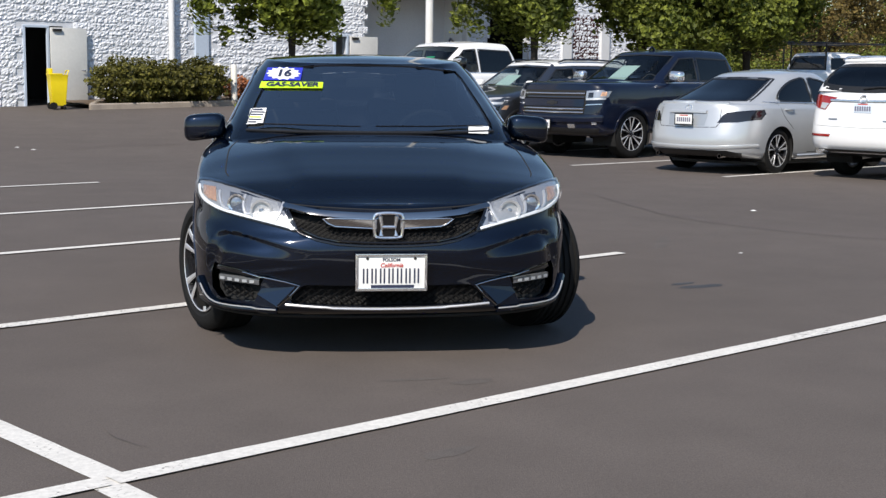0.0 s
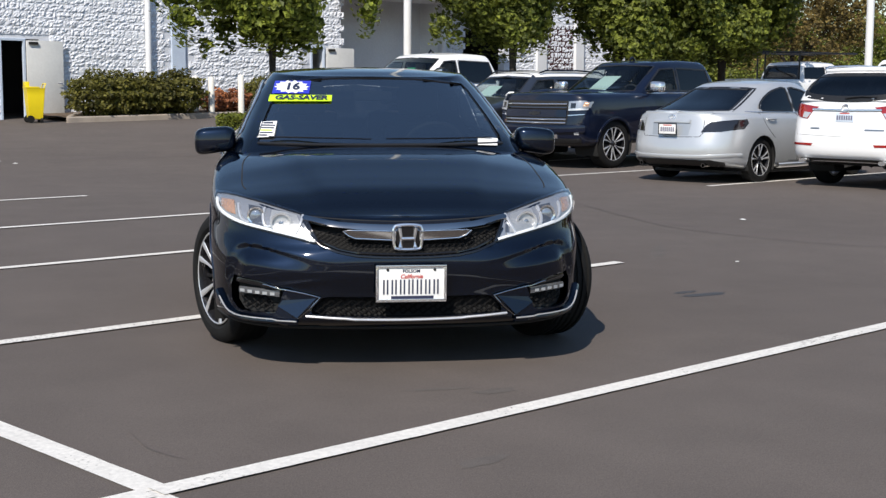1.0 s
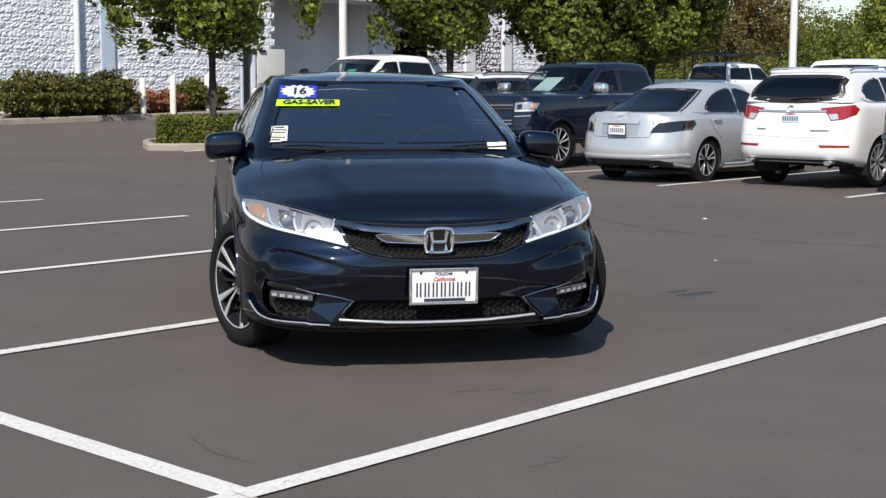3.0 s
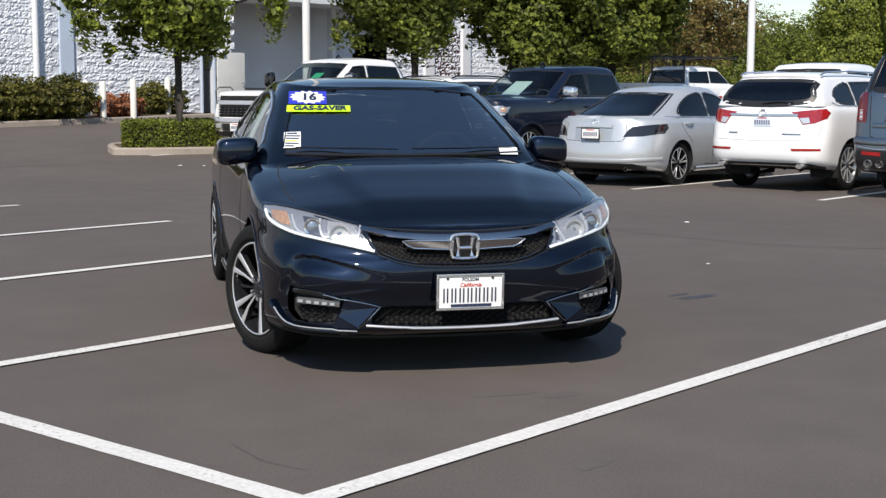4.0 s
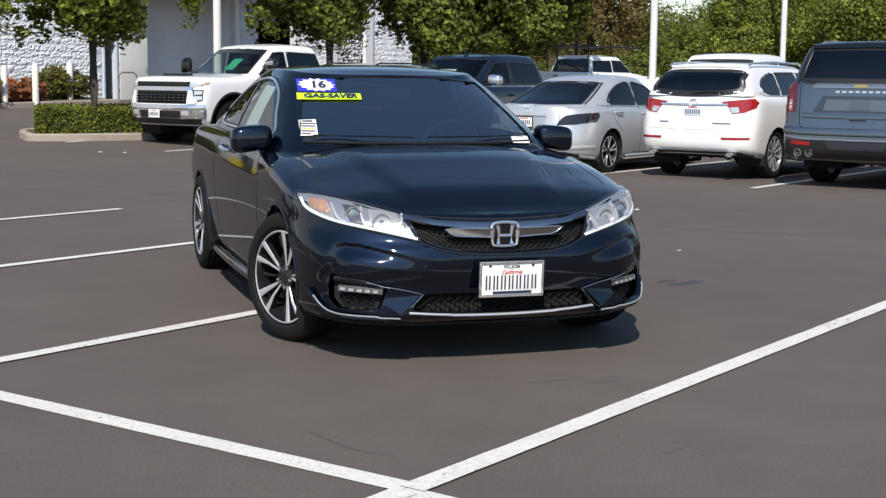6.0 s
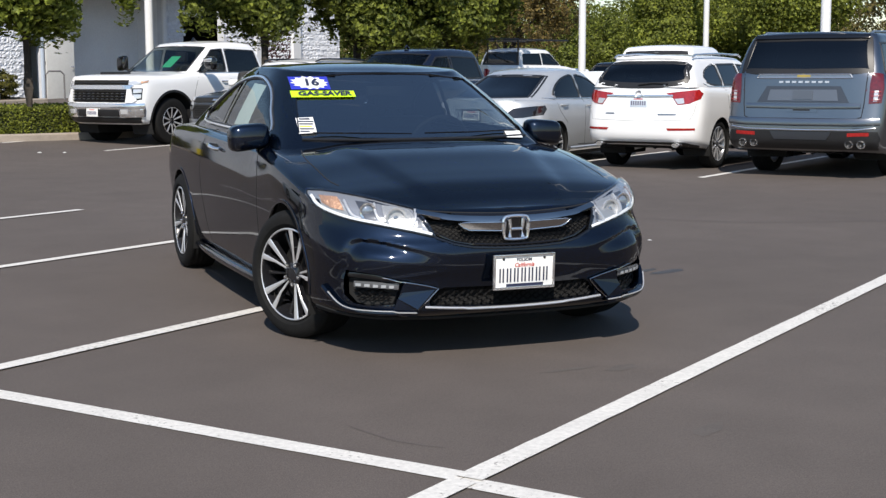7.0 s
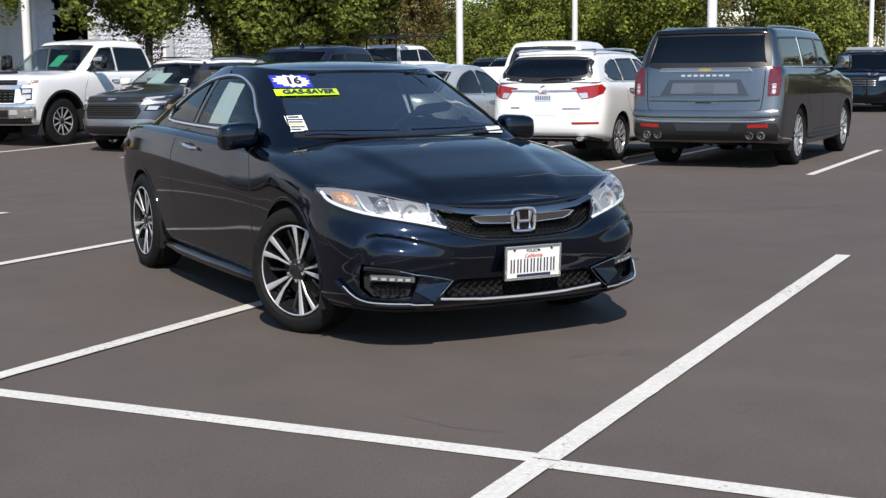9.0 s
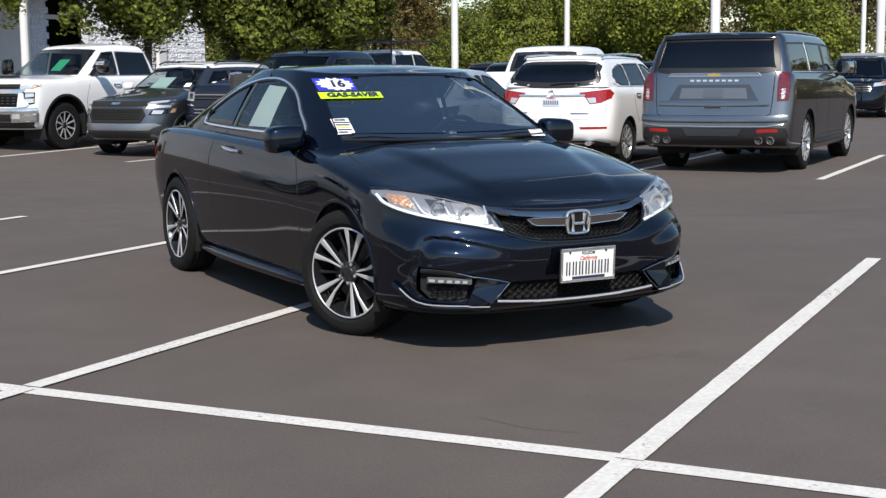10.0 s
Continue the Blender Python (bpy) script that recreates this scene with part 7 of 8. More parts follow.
def leaf_cloud(name, centres, count, size, material, parent, rng, flat=0.6, kind="", shell=0.55, tuft=0.0, droop=1.0, gap=1.0, thin=-0.75):
    """Many small folded leaves scattered through soft blobs (x, y, z, rx, ry, rz); with tuft, gathered in hanging sprays of that radius."""
    weights = np.array([c[3] * c[4] * c[5] for c in centres]) ** 0.8
    quads = []
    for c, wgt in zip(centres, weights / weights.sum()):
        n = max(8, int(count * wgt))
        per = 26 if tuft else 1
        k = max(2, n // per)
        d = rng.normal(size=(k, 3))
        d /= np.linalg.norm(d, axis=1)[:, None] + 1e-9
        r = shell + (1 - shell) * rng.random(k) ** 0.6
        wob = 1 + 0.16 * np.sin(d[:, 0] * 7 + c[0] * 3) * np.cos(d[:, 1] * 6 + c[1]) + 0.12 * np.sin(d[:, 2] * 13 + c[2])
        p = d * (r * wob)[:, None] * np.array(c[3:6]) + np.array(c[:3])
        if tuft:
            hole = np.sin(p[:, 0] * 2.9 / gap + 1.3 * p[:, 2]) * np.sin(p[:, 1] * 3.1 / gap + p[:, 0]) + 0.8 * np.sin(p[:, 2] * 3.7 / gap + 2.1 * p[:, 0])
            p, d = p[hole > thin], d[hole > thin]
            k = len(p)
            grow = (0.6 + 0.8 * rng.random(k)) * tuft
            d = np.repeat(d, per, 0)
            q = np.clip(rng.normal(size=(k * per, 3)), -1.2, 1.2) * np.repeat(grow, per)[:, None] * np.array([0.6, 0.6, 0.75 * droop])
            q[:, 2] -= np.abs(q[:, 2]) * 0.5 * droop
            p = np.repeat(p, per, 0) + q
            d = d + q / tuft
        n = len(p)
        out = d + 0.8 * rng.normal(size=(n, 3)) + np.array([0, 0, 0.5])
        out /= np.linalg.norm(out, axis=1)[:, None]
        a = np.cross(out, rng.normal(size=(n, 3)))
        a /= np.linalg.norm(a, axis=1)[:, None] + 1e-9
        b = np.cross(out, a)
        s = size * (0.6 + 0.8 * rng.random(n))[:, None]
        tip, back, l, r_ = p + a * s, p - a * s * 0.8, p + b * s * flat + out * s * 0.18, p - b * s * flat + out * s * 0.18
        quads.append(np.stack([back, l, tip, r_], 1).reshape(-1, 3))
    verts = np.concatenate(quads)
    me = bpy.data.meshes.new(name)
    me.from_pydata(verts.tolist(), [], np.arange(len(verts)).reshape(-1, 4).tolist())
    me.materials.append(material)
    ob = new(name, me)
    if parent:
        ob.parent = parent
    if kind:
        ob["kind"] = kind
    return ob


def tree(name, label, x, y, trunk_h, blobs, leaves, size, material, rng, lean=0.0, girth=0.12):
    z0 = rise(x, y)
    root = thing(name, label, "tree", pose(x, y, z0))
    bm = bmesh.new()
    top = trunk_h + 0.7
    pts = [(0.0, 0, -0.05), (0.02, 0.01, 0.1), (lean * 0.3, 0.02, trunk_h * 0.5), (lean * 0.7, 0, trunk_h), (lean, 0.03, top), (lean * 1.1, 0, top + 0.9)]
    tube(bm, pts, [girth * 1.35, girth * 1.05, girth * 0.95, girth * 0.85, girth * 0.6, girth * 0.25], 12)
    part("trunk", bm, BARK, root)
    for bx, by, bz, rx, ry, rz in blobs:
        k = trunk_h * (1.0 + 0.25 * rng.random())
        mid = Vector((lean * 0.7, 0, k)).lerp(Vector((bx, by, bz)), 0.5) + Vector((0, 0, 0.12))
        part("limb", tube(bmesh.new(), [(lean * 0.6, 0, k), mid, (bx, by, bz)], [girth * 0.5, girth * 0.33, girth * 0.1], 7), BARK, root)
    leaf_cloud("crown", blobs, leaves, size, material, root, rng, tuft=0.15, droop=1.5, shell=0.45, gap=1.3, thin=-0.55)
    return root


RNG = np.random.default_rng(7)
tree("street_tree", "young broadleaf tree with drooping green crown in a clipped hedge island", -0.13, 20.1, 1.95,
     [(-0.9, 0.1, 3.1, 1.15, 1.1, 1.05), (0.0, -0.3, 2.95, 0.95, 1.1, 0.95), (0.62, 0.2, 3.05, 0.42, 0.6, 0.95), (0.0, 0.3, 4.2, 1.6, 1.5, 1.1), (-1.55, 0, 3.6, 0.75, 0.8, 0.8), (1.9, 0.0, 3.15, 0.22, 0.3, 0.75), (-0.45, -0.6, 2.45, 0.5, 0.5, 0.5)],
     56000, 0.072, LEAF, RNG, girth=0.10)
tree("street_tree", "broadleaf tree with a dark drooping crown beside the parked vehicles", 5.35, 23.3, 2.0,
     [(-1.0, 0, 3.1, 0.9, 1.0, 0.95), (-0.1, 0, 2.75, 0.85, 1.0, 0.85), (0.45, 0.1, 3.1, 0.5, 0.7, 0.8), (0, 0.2, 4.1, 1.6, 1.5, 1.1), (-1.35, 0.0, 3.7, 0.7, 0.8, 0.8)],
     54000, 0.068, LEAF_DARK, RNG)
tree("street_tree", "dense broadleaf tree with a wide green crown", 9.0, 27.5, 2.0,
     [(-0.5, 0, 3.15, 0.85, 1.1, 1.05), (0.25, -0.4, 2.7, 1.15, 1.2, 1.1), (1.6, 0, 2.9, 1.3, 1.2, 1.2), (-0.6, 0.2, 4.3, 1.8, 1.6, 1.4), (1.2, 0.2, 4.4, 1.7, 1.6, 1.4)],
     64000, 0.075, LEAF_DARK, RNG, girth=0.16)
tree("street_tree", "dense dark broadleaf tree with a wide crown", 12.6, 29.6, 1.9,
     [(-1.4, 0, 2.9, 1.2, 1.2, 1.0), (-0.2, -0.4, 2.7, 1.2, 1.2, 0.9), (1.0, 0, 3.2, 1.0, 1.1, 0.9), (-0.6, 0.2, 4.2, 1.8, 1.6, 1.5), (1.0, 0.2, 4.3, 1.6, 1.6, 1.4)],
     64000, 0.075, LEAF_DARK, RNG, girth=0.16)
tree("street_tree", "dry olive-brown tree behind the parked pickups", 17.6, 36.5, 1.4,
     [(-1.2, 0, 3.0, 1.4, 1.4, 1.4), (0.8, -0.2, 3.1, 1.5, 1.4, 1.4), (0, 0.2, 4.6, 2.0, 1.8, 1.9), (2.0, 0.4, 3.6, 1.2, 1.3, 1.5)],
     34000, 0.055, LEAF_DRY, RNG, girth=0.14)


def woods(name, label, line, height, depth, count, size, material, rng):
    """A far belt of trees as one mass of leaf clumps with an uneven top."""
    blobs = []
    for (x0, y0), (x1, y1) in zip(line, line[1:]):
        L = math.hypot(x1 - x0, y1 - y0)
        n = max(2, int(L / 2.3))
        for i in range(n):
            t = (i + rng.random()) / n
            d = depth * (rng.random() - 0.5)
            x, y = x0 + (x1 - x0) * t - (y1 - y0) / L * d, y0 + (y1 - y0) * t + (x1 - x0) / L * d
            h = height * (0.82 + 0.36 * rng.random())
            for k in range(4):
                blobs.append((x + 1.6 * rng.normal(), y + 1.6 * rng.normal(), h * (0.16 + 0.22 * k), 1.7 + rng.random(), 1.7 + rng.random(), h * 0.2))
    ob = leaf_cloud(name, blobs, count, size, material, None, rng, shell=0.4, tuft=0.42, gap=2.0)
    return tagged(ob, label, "woods", kind="stuff")


woods("far_woods", "belt of dusty olive trees beyond the car park", [(10, 60), (30, 66), (58, 62)], 5.5, 6, 235000, 0.085, LEAF_OLIVE, RNG)
woods("far_woods", "belt of fresh green trees beyond the car park", [(29.5, 45), (34, 41.5), (39, 37)], 6.8, 4, 240000, 0.08, LEAF_FRESH, RNG)
woods("far_woods", "belt of dusty olive trees beyond the car park", [(36, 47), (44, 46), (64, 36), (86, 16), (98, -6)], 7.4, 7, 230000, 0.10, LEAF_OLIVE, RNG)
woods("far_woods", "belt of dark trees behind the car park", [(17, 52), (25, 54), (34, 51)], 4.7, 5, 115000, 0.08, LEAF_DARK, RNG)


def kerb_run(name, pts, w, h, label, closed=False):
    """A concrete kerb with a rounded top edge, following the ground."""
    pts = [Vector((x, y, rise(x, y))) for x, y in pts]
    bm = bmesh.new()
    rows = []
    n = len(pts)
    for i, p in enumerate(pts):
        a = pts[i - 1] if (i or closed) else p
        b = pts[(i + 1) % n] if (i < n - 1 or closed) else p
        d = (b - a)
        d.z = 0
        d.normalize()
        s = Vector((-d.y, d.x, 0))
        prof = ((0, -0.1), (0.006, h - 0.03), (0.03, h), (w - 0.02, h), (w, h - 0.02), (w, -0.1))
        rows.append([bm.verts.new(p + s * o + Vector((0, 0, z))) for o, z in prof])
    for A, B in list(zip(rows, rows[1:])) + ([(rows[-1], rows[0])] if closed else []):
        for k in range(5):
            bm.faces.new((A[k], A[k + 1], B[k + 1], B[k]))
    if not closed:
        bm.faces.new(rows[0])
        bm.faces.new(rows[-1][::-1])
    ob = new(name, mesh_of(name, bm, CONCRETE, angle=30))
    return tagged(ob, label, "kerb", kind="structure")


KERB = [(-5.15, 29.9), (-5.1, 28.0), (-4.7, 28.15), (-3.9, 28.6), (-2.7, 29.4), (-1.4, 30.35), (0.0, 31.4), (1.6, 32.6)]
kerb_run("kerb", smooth_poly(KERB, 4, False), 0.15, 0.15, "pale concrete kerb round the planting bed by the wall")
bm = bmesh.new()
row = []
for i in range(len(KERB)):
    x, y = KERB[i]
    q = lot((x * LC + y * LS), WALL_V - 0.02)
    row.append((bm.verts.new((x + 0.05, y + 0.12, rise(x, y) + 0.12)), bm.verts.new((q.x, q.y, rise(q.x, q.y) + 0.14))))
for A, B in zip(row, row[1:]):
    bm.faces.new((A[0], B[0], B[1], A[1]))
tagged(new("planting_bed", mesh_of("planting_bed", bm, SOIL)), "brown soil of the planting bed along the wall", "soil", kind="structure")

ISLAND = smooth_poly([(-1.45, 20.0), (-1.15, 19.62), (0.4, 19.75), (1.9, 20.2), (2.1, 21.4), (0.6, 21.5), (-1.3, 21.2)], 5)
kerb_run("kerb", ISLAND, 0.15, 0.14, "pale concrete kerb of the tree island", True)
bm = bmesh.new()
bm.faces.new([bm.verts.new((x * 0.97, 20.6 + (y - 20.6) * 0.92, rise(x, y) + 0.11)) for x, y in ISLAND])
tagged(new("island_bed", mesh_of("island_bed", bm, SOIL)), "soil inside the tree island", "soil", kind="structure")


def hedge(name, label, pts, w, h, leaves, size, material, rng, lumpy=0.0):
    """A shrub row: a twiggy core and thousands of leaves over it."""
    root = thing(name, label, "hedge")
    blobs = []
    verts, faces = [], []
    bm = bmesh.new()
    for (x0, y0), (x1, y1) in zip(pts, pts[1:]):
        L = math.hypot(x1 - x0, y1 - y0)
        n = max(2, int(L / (w * 0.55)))
        for i in range(n):
            t = (i + 0.5) / n
            x, y = x0 + (x1 - x0) * t, y0 + (y1 - y0) * t
            hh = h * (1 + lumpy * (rng.random() - 0.6))
            z = rise(x, y) + 0.1
            blobs.append((x, y, z + hh * 0.5, w * 0.55, w * 0.55, hh * 0.54))
            tube(bm, [(x, y, z - 0.05), (x + 0.05, y, z + hh * 0.5), (x - 0.03, y + 0.05, z + hh * 0.8)], [0.03, 0.02, 0.008], 5)
    part("stems", bm, BARK, root)
    leaf_cloud("foliage", blobs, leaves, size, material, root, rng, shell=0.62)
    return root


def clipped_hedge(label, outline, h, leaves, size, material, rng):
    """A box-clipped hedge: leaves packed into a flat-topped block."""
    root = thing("clipped_hedge", label, "hedge")
    xs = [p[0] for p in outline]
    ys = [p[1] for p in outline]
    pts = []
    while len(pts) < leaves:
        x, y = rng.uniform(min(xs), max(xs)), rng.uniform(min(ys), max(ys))
        if not inside((x, y), outline):
            continue
        q, d = nearest((x, y), outline)
        z = rng.random()
        if d > 0.16 and z < 0.84:
            continue
        pts.append((x, y, rise(x, y) + 0.11 + z * h + 0.02 * rng.normal()))
    p = np.array(pts)
    n = len(p)
    out = rng.normal(size=(n, 3)) + np.array([0, -0.4, 0.5])
    out /= np.linalg.norm(out, axis=1)[:, None]
    a = np.cross(out, rng.normal(size=(n, 3)))
    a /= np.linalg.norm(a, axis=1)[:, None]
    b = np.cross(out, a)
    s = size * (0.6 + 0.8 * rng.random(n))[:, None]
    quad = np.stack([p - a * s, p + b * s * 0.7, p + a * s, p - b * s * 0.7], 1).reshape(-1, 3)
    me = bpy.data.meshes.new("foliage")
    me.from_pydata([tuple(v) for v in quad], [], [(4 * k, 4 * k + 1, 4 * k + 2, 4 * k + 3) for k in range(n)])
    me.materials.append(material)
    ob = new("foliage", me)
    ob.parent = root
    core = [(x + (sum(xs) / len(xs) - x) * 0.1, y + (sum(ys) / len(ys) - y) * 0.1) for x, y in outline]
    bm = bmesh.new()
    lo = [bm.verts.new((x, y, rise(x, y) + 0.1)) for x, y in core]
    hi = [bm.verts.new((x, y, rise(x, y) + 0.1 + h * 0.88)) for x, y in core]
    for k in range(len(core)):
        j = (k + 1) % len(core)
        bm.faces.new((lo[k], lo[j], hi[j], hi[k]))
    bm.faces.new(hi)
    part("core", bm, mat("twig_dark", (0.03, 0.035, 0.012), 0.9, grain=[(20, 0.4)]), root)
    return root


clipped_hedge("low clipped green box hedge round the tree", [(-1.25, 20.05), (-1.0, 19.92), (0.4, 20.0), (1.7, 20.35), (1.75, 21.2), (0.5, 21.3), (-1.15, 21.0)], 0.50, 30000, 0.024, HEDGE_LEAF, RNG)
hedge("shrub_row", "rounded green shrubs along the block wall", [(-4.75, 28.95), (-3.5, 29.55), (-2.1, 30.45)], 1.35, 1.05, 16000, 0.055, SHRUB_LEAF, RNG, 0.25)
hedge("shrub_row", "reddish low shrubs behind the bollards", [(-1.7, 31.2), (-0.6, 31.9)], 0.85, 0.62, 3500, 0.05, RED_LEAF, RNG, 0.3)
hedge("shrub_row", "green shrub at the end of the planting bed", [(-0.4, 32.6), (0.5, 33.1)], 1.0, 0.85, 4600, 0.055, SHRUB_LEAF, RNG, 0.2)


def bollard(x, y, h):
    z = rise(x, y)
    bm = lathe(bmesh.new(), [(-0.05, 0.085), (h - 0.03, 0.085), (h, 0.065), (h + 0.012, 0.0)], 16, "z")
    ob = new("bollard", mesh_of("bollard", bm, mat("bollard_paint", (0.70, 0.68, 0.62), 0.6, grain=[(3, 0.08), (30, 0.08)])))
    ob.location = (x, y, z)
    return tagged(ob, "white painted steel bollard by the planting bed", "bollard", "bollards")


for x, y, h in ((-0.75, 30.9, 1.15), (-1.55, 30.4, 1.1), (-2.0, 31.3, 1.1), (0.25, 32.6, 1.15)):
    bollard(x, y, h)
rack = tagged(new("bike_rail", mesh_of("bike_rail", tube(bmesh.new(), [(0, 0, 0), (0, 0, 0.75), (0.1, 0.05, 0.85), (0.45, 0.2, 0.85), (0.55, 0.25, 0.75), (0.55, 0.25, 0)], 0.025, 8), mat("rail_steel", (0.24, 0.23, 0.23), 0.5, metal=0.5))), "bent grey steel hoop rail by the second door", "rail")
rack.location = (1.75, 34.2, rise(1.75, 34.2))

# ---- poles ----
POLE = mat("pole_white", (0.72, 0.73, 0.73), 0.5, grain=[(3, 0.05)])


def light_pole(x, y, r, h=15.0):
    root = thing("light_pole", "tall white painted steel light pole", "pole", pose(x, y, rise(x, y)), "light poles")
    part("shaft", lathe(bmesh.new(), [(0.0, r), (h, r * 0.85)], 20, "z"), POLE, root)
    part("base", lathe(bmesh.new(), [(-0.2, r * 2.2), (0.5, r * 2.2), (0.55, r * 2.0)], 20, "z"), CONCRETE, root)
    part("base_plate", boxed(-r * 1.6, r * 1.6, -r * 1.6, r * 1.6, 0.55, 0.58, 0.01), WHITE_METAL, root)
    part("arm", tube(bmesh.new(), [(-1.0, 0, h), (1.0, 0, h)], 0.05, 8), POLE, root)
    part("lamp_head", boxed(-1.5, -0.9, -0.2, 0.2, h - 0.06, h + 0.12, 0.03), ALLOY_GREY, root)
    part("lamp_head", boxed(0.9, 1.5, -0.2, 0.2, h - 0.06, h + 0.12, 0.03), ALLOY_GREY, root)


for x, y, r in ((17.5, 30.7, 0.115), (31.3, 59.5, 0.16), (28.7, 40.7, 0.12), (11.93, 12.0, 0.085), (3.3, 26.2, 0.10), (32.6, 28.1, 0.085), (36.6, 31.0, 0.17)):
    light_pole(x, y, r)
# two tree belts out of view, added to close the horizon in reflections
woods("far_woods", "low belt of dark trees along the far side of the car park", [(-60, -60), (-84, -8), (-80, 32), (-58, 70)], 3.2, 8, 16000, 0.42, LEAF_DARK, RNG)
woods("far_woods", "low belt of dusty trees along the near side of the car park", [(-60, -66), (10, -88), (72, -64), (118, -14)], 3.2, 8, 16000, 0.45, LEAF_OLIVE, RNG)

# ---- vehicles further off ----
S = spec_of("pickup", 5.6, 3.5, 1.95, 1.90, 0.95, 1.30, 1.22, (0.62, 1.15, 2.70, 2.88), hub=0.38, arch=0.43, lean=0.18, bulge=0.02, bed=(2.95, 4.5, 0.74))
S["panes"] = side_panes(S, 0.84, 1.24, 2.66, 2.74, [1.76], 1.35, 1.72, ["door_glass", "rear_door_glass"]) + screens(0.74, 0.64, 1.35, 1.76, 0.72, 0.64, 1.37, 1.74)
x, y = lot(34.5, 17.5).xy
c = build_vehicle("rack_pickup", "white pickup with a black ladder rack, seen from behind", "pickup", S, WHITE_PAINT, facing(34.45, 17.75, 1, -10, rise(x, y)), W_TRUCK, tint=GLASS_DARK)
stick(c, "tail_lamp", [(0.82, 0.90), (0.96, 0.90), (0.96, 1.22), (0.82, 1.22)], "rear", RED_LENS, 0.01, 0.02, True, "upright red tail lamp")
stick(c, "gate_handle", [(-0.16, 1.12), (0.16, 1.12), (0.16, 1.20), (-0.16, 1.20)], "rear", BLACK_TRIM, 0.008, 0.01)
strip(c, "bumper", [(-0.9, 0.62), (0.9, 0.62)], "rear", CHROME, 0.14, 0.06, 0.0)
part("bed_floor", boxed(-0.76, 0.76, 2.95, 4.5, 0.70, 0.74), UNDER, c.root)
for xx in (-0.86, 0.86):
    part("rack_rail", tube(bmesh.new(), [(xx, 0.4, 2.14), (xx, 4.6, 2.14)], 0.025, 8), BLACK_TRIM, c.root)
    for yy in (2.98, 4.45):
        part("rack_post", tube(bmesh.new(), [(xx, yy, 1.28), (xx, yy, 2.14)], 0.025, 8), BLACK_TRIM, c.root)
for yy in (0.45, 1.7, 2.98, 4.45):
    part("rack_bar", tube(bmesh.new(), [(-0.86, yy, 2.16), (0.86, yy, 2.16)], 0.022, 8), BLACK_TRIM, c.root)
cabin(c, 0.8, 2.7, 0.6, ((-0.42, 1.55), (0.42, 1.55)))

S = spec_of("pickup", 5.6, 3.5, 1.95, 1.93, 0.95, 1.35, 1.25, (0.62, 1.15, 2.70, 2.88), hub=0.38, arch=0.43, lean=0.18, bulge=0.02, bed=(2.95, 4.5, 0.74))
S["panes"] = side_panes(S, 0.84, 1.24, 2.66, 2.74, [1.76], 1.40, 1.74, ["door_glass", "rear_door_glass"]) + screens(0.74, 0.64, 1.40, 1.78, 0.72, 0.64, 1.42, 1.77)
c = build_vehicle("plain_white_pickup", "plain white pickup in the next row", "pickup", S, WHITE_PAINT, facing(21.9, 7.3, 1), W_TRUCK, tint=GLASS_DARK)
stick(c, "tail_lamp", [(0.82, 0.95), (0.96, 0.95), (0.96, 1.27), (0.82, 1.27)], "rear", RED_LENS, 0.01, 0.02, True)
strip(c, "bumper", [(-0.9, 0.62), (0.9, 0.62)], "rear", CHROME, 0.14, 0.06, 0.0)
part("bed_floor", boxed(-0.76, 0.76, 2.95, 4.5, 0.70, 0.74), UNDER, c.root)
flank(c, "right", [[(1.76, 0.52), (1.78, 0.9), (1.75, 1.36)], [(2.78, 0.52), (2.80, 1.36)]], 0, 0, [(1.6, 1.1), (2.6, 1.1)], BLACK_TRIM, None)

S = spec_of("suv", 4.9, 2.9, 1.96, 1.75, 0.92, 1.12, 1.08, (0.50, 1.05, 3.55, 3.85), hub=0.38, arch=0.42)
S["panes"] = side_panes(S, 0.76, 1.12, 3.40, 3.62, [1.72, 2.70], 1.17, 1.58, ["door_glass", "rear_door_glass", "quarter_glass"]) + screens(0.72, 0.60, 1.17, 1.62, 0.70, 0.60, 1.2, 1.6)
c = build_vehicle("black_suv", "black suv with white front doors and a roof bar, nose out", "suv", S, BLACK_PAINT, facing(32.6, 3.35, -1, 0, 0.05), W_SUV, tint=GLASS_DARK)
gr = stick(c, "grille", [(-0.60, 0.70), (0.60, 0.70), (0.64, 0.95), (-0.64, 0.95)], "front", UNDER, 0.006)[0]
for z in (0.76, 0.82, 0.88):
    strip(c, "grille_bar", [(-0.6, z), (0.6, z)], "front", DARK_CHROME, 0.02, 0.01, 0.008, parent=gr)
for sx in (1, -1):
    stick(c, "headlamp", [(xx * sx, z) for xx, z in [(0.66, 0.88), (0.94, 0.92), (0.94, 1.0), (0.68, 0.98)]], "front", LENS_CLEAR, 0.008, 0.02)
    stick(c, "amber_lens", [(xx * sx, z) for xx, z in [(0.84, 0.94), (0.945, 0.95), (0.945, 1.03), (0.84, 1.02)]], "front", AMBER, 0.012)
stick(c, "white_door", [(0.66, 0.50), (1.68, 0.50), (1.68, 1.08), (0.78, 1.08)], "left", WHITE_PAINT, 0.004, 0.0, False, "white front door panel")
part("push_bar", tube(bmesh.new(), [(-0.4, -1.0, 0.5), (-0.4, -1.05, 0.95), (0.4, -1.05, 0.95), (0.4, -1.0, 0.5)], 0.03, 8), BLACK_TRIM, c.root)
part("roof_bar", boxed(-0.62, 0.62, 1.45, 1.75, 1.74, 1.83, 0.02), mat("roof_bar_grey", (0.3, 0.32, 0.36), 0.3), c.root)
mirror(c, "left", (1.06, 0.85, 1.22), (0.22, 0.2, 0.18), BLACK_PAINT, (0.9, 0.9, 1.15))
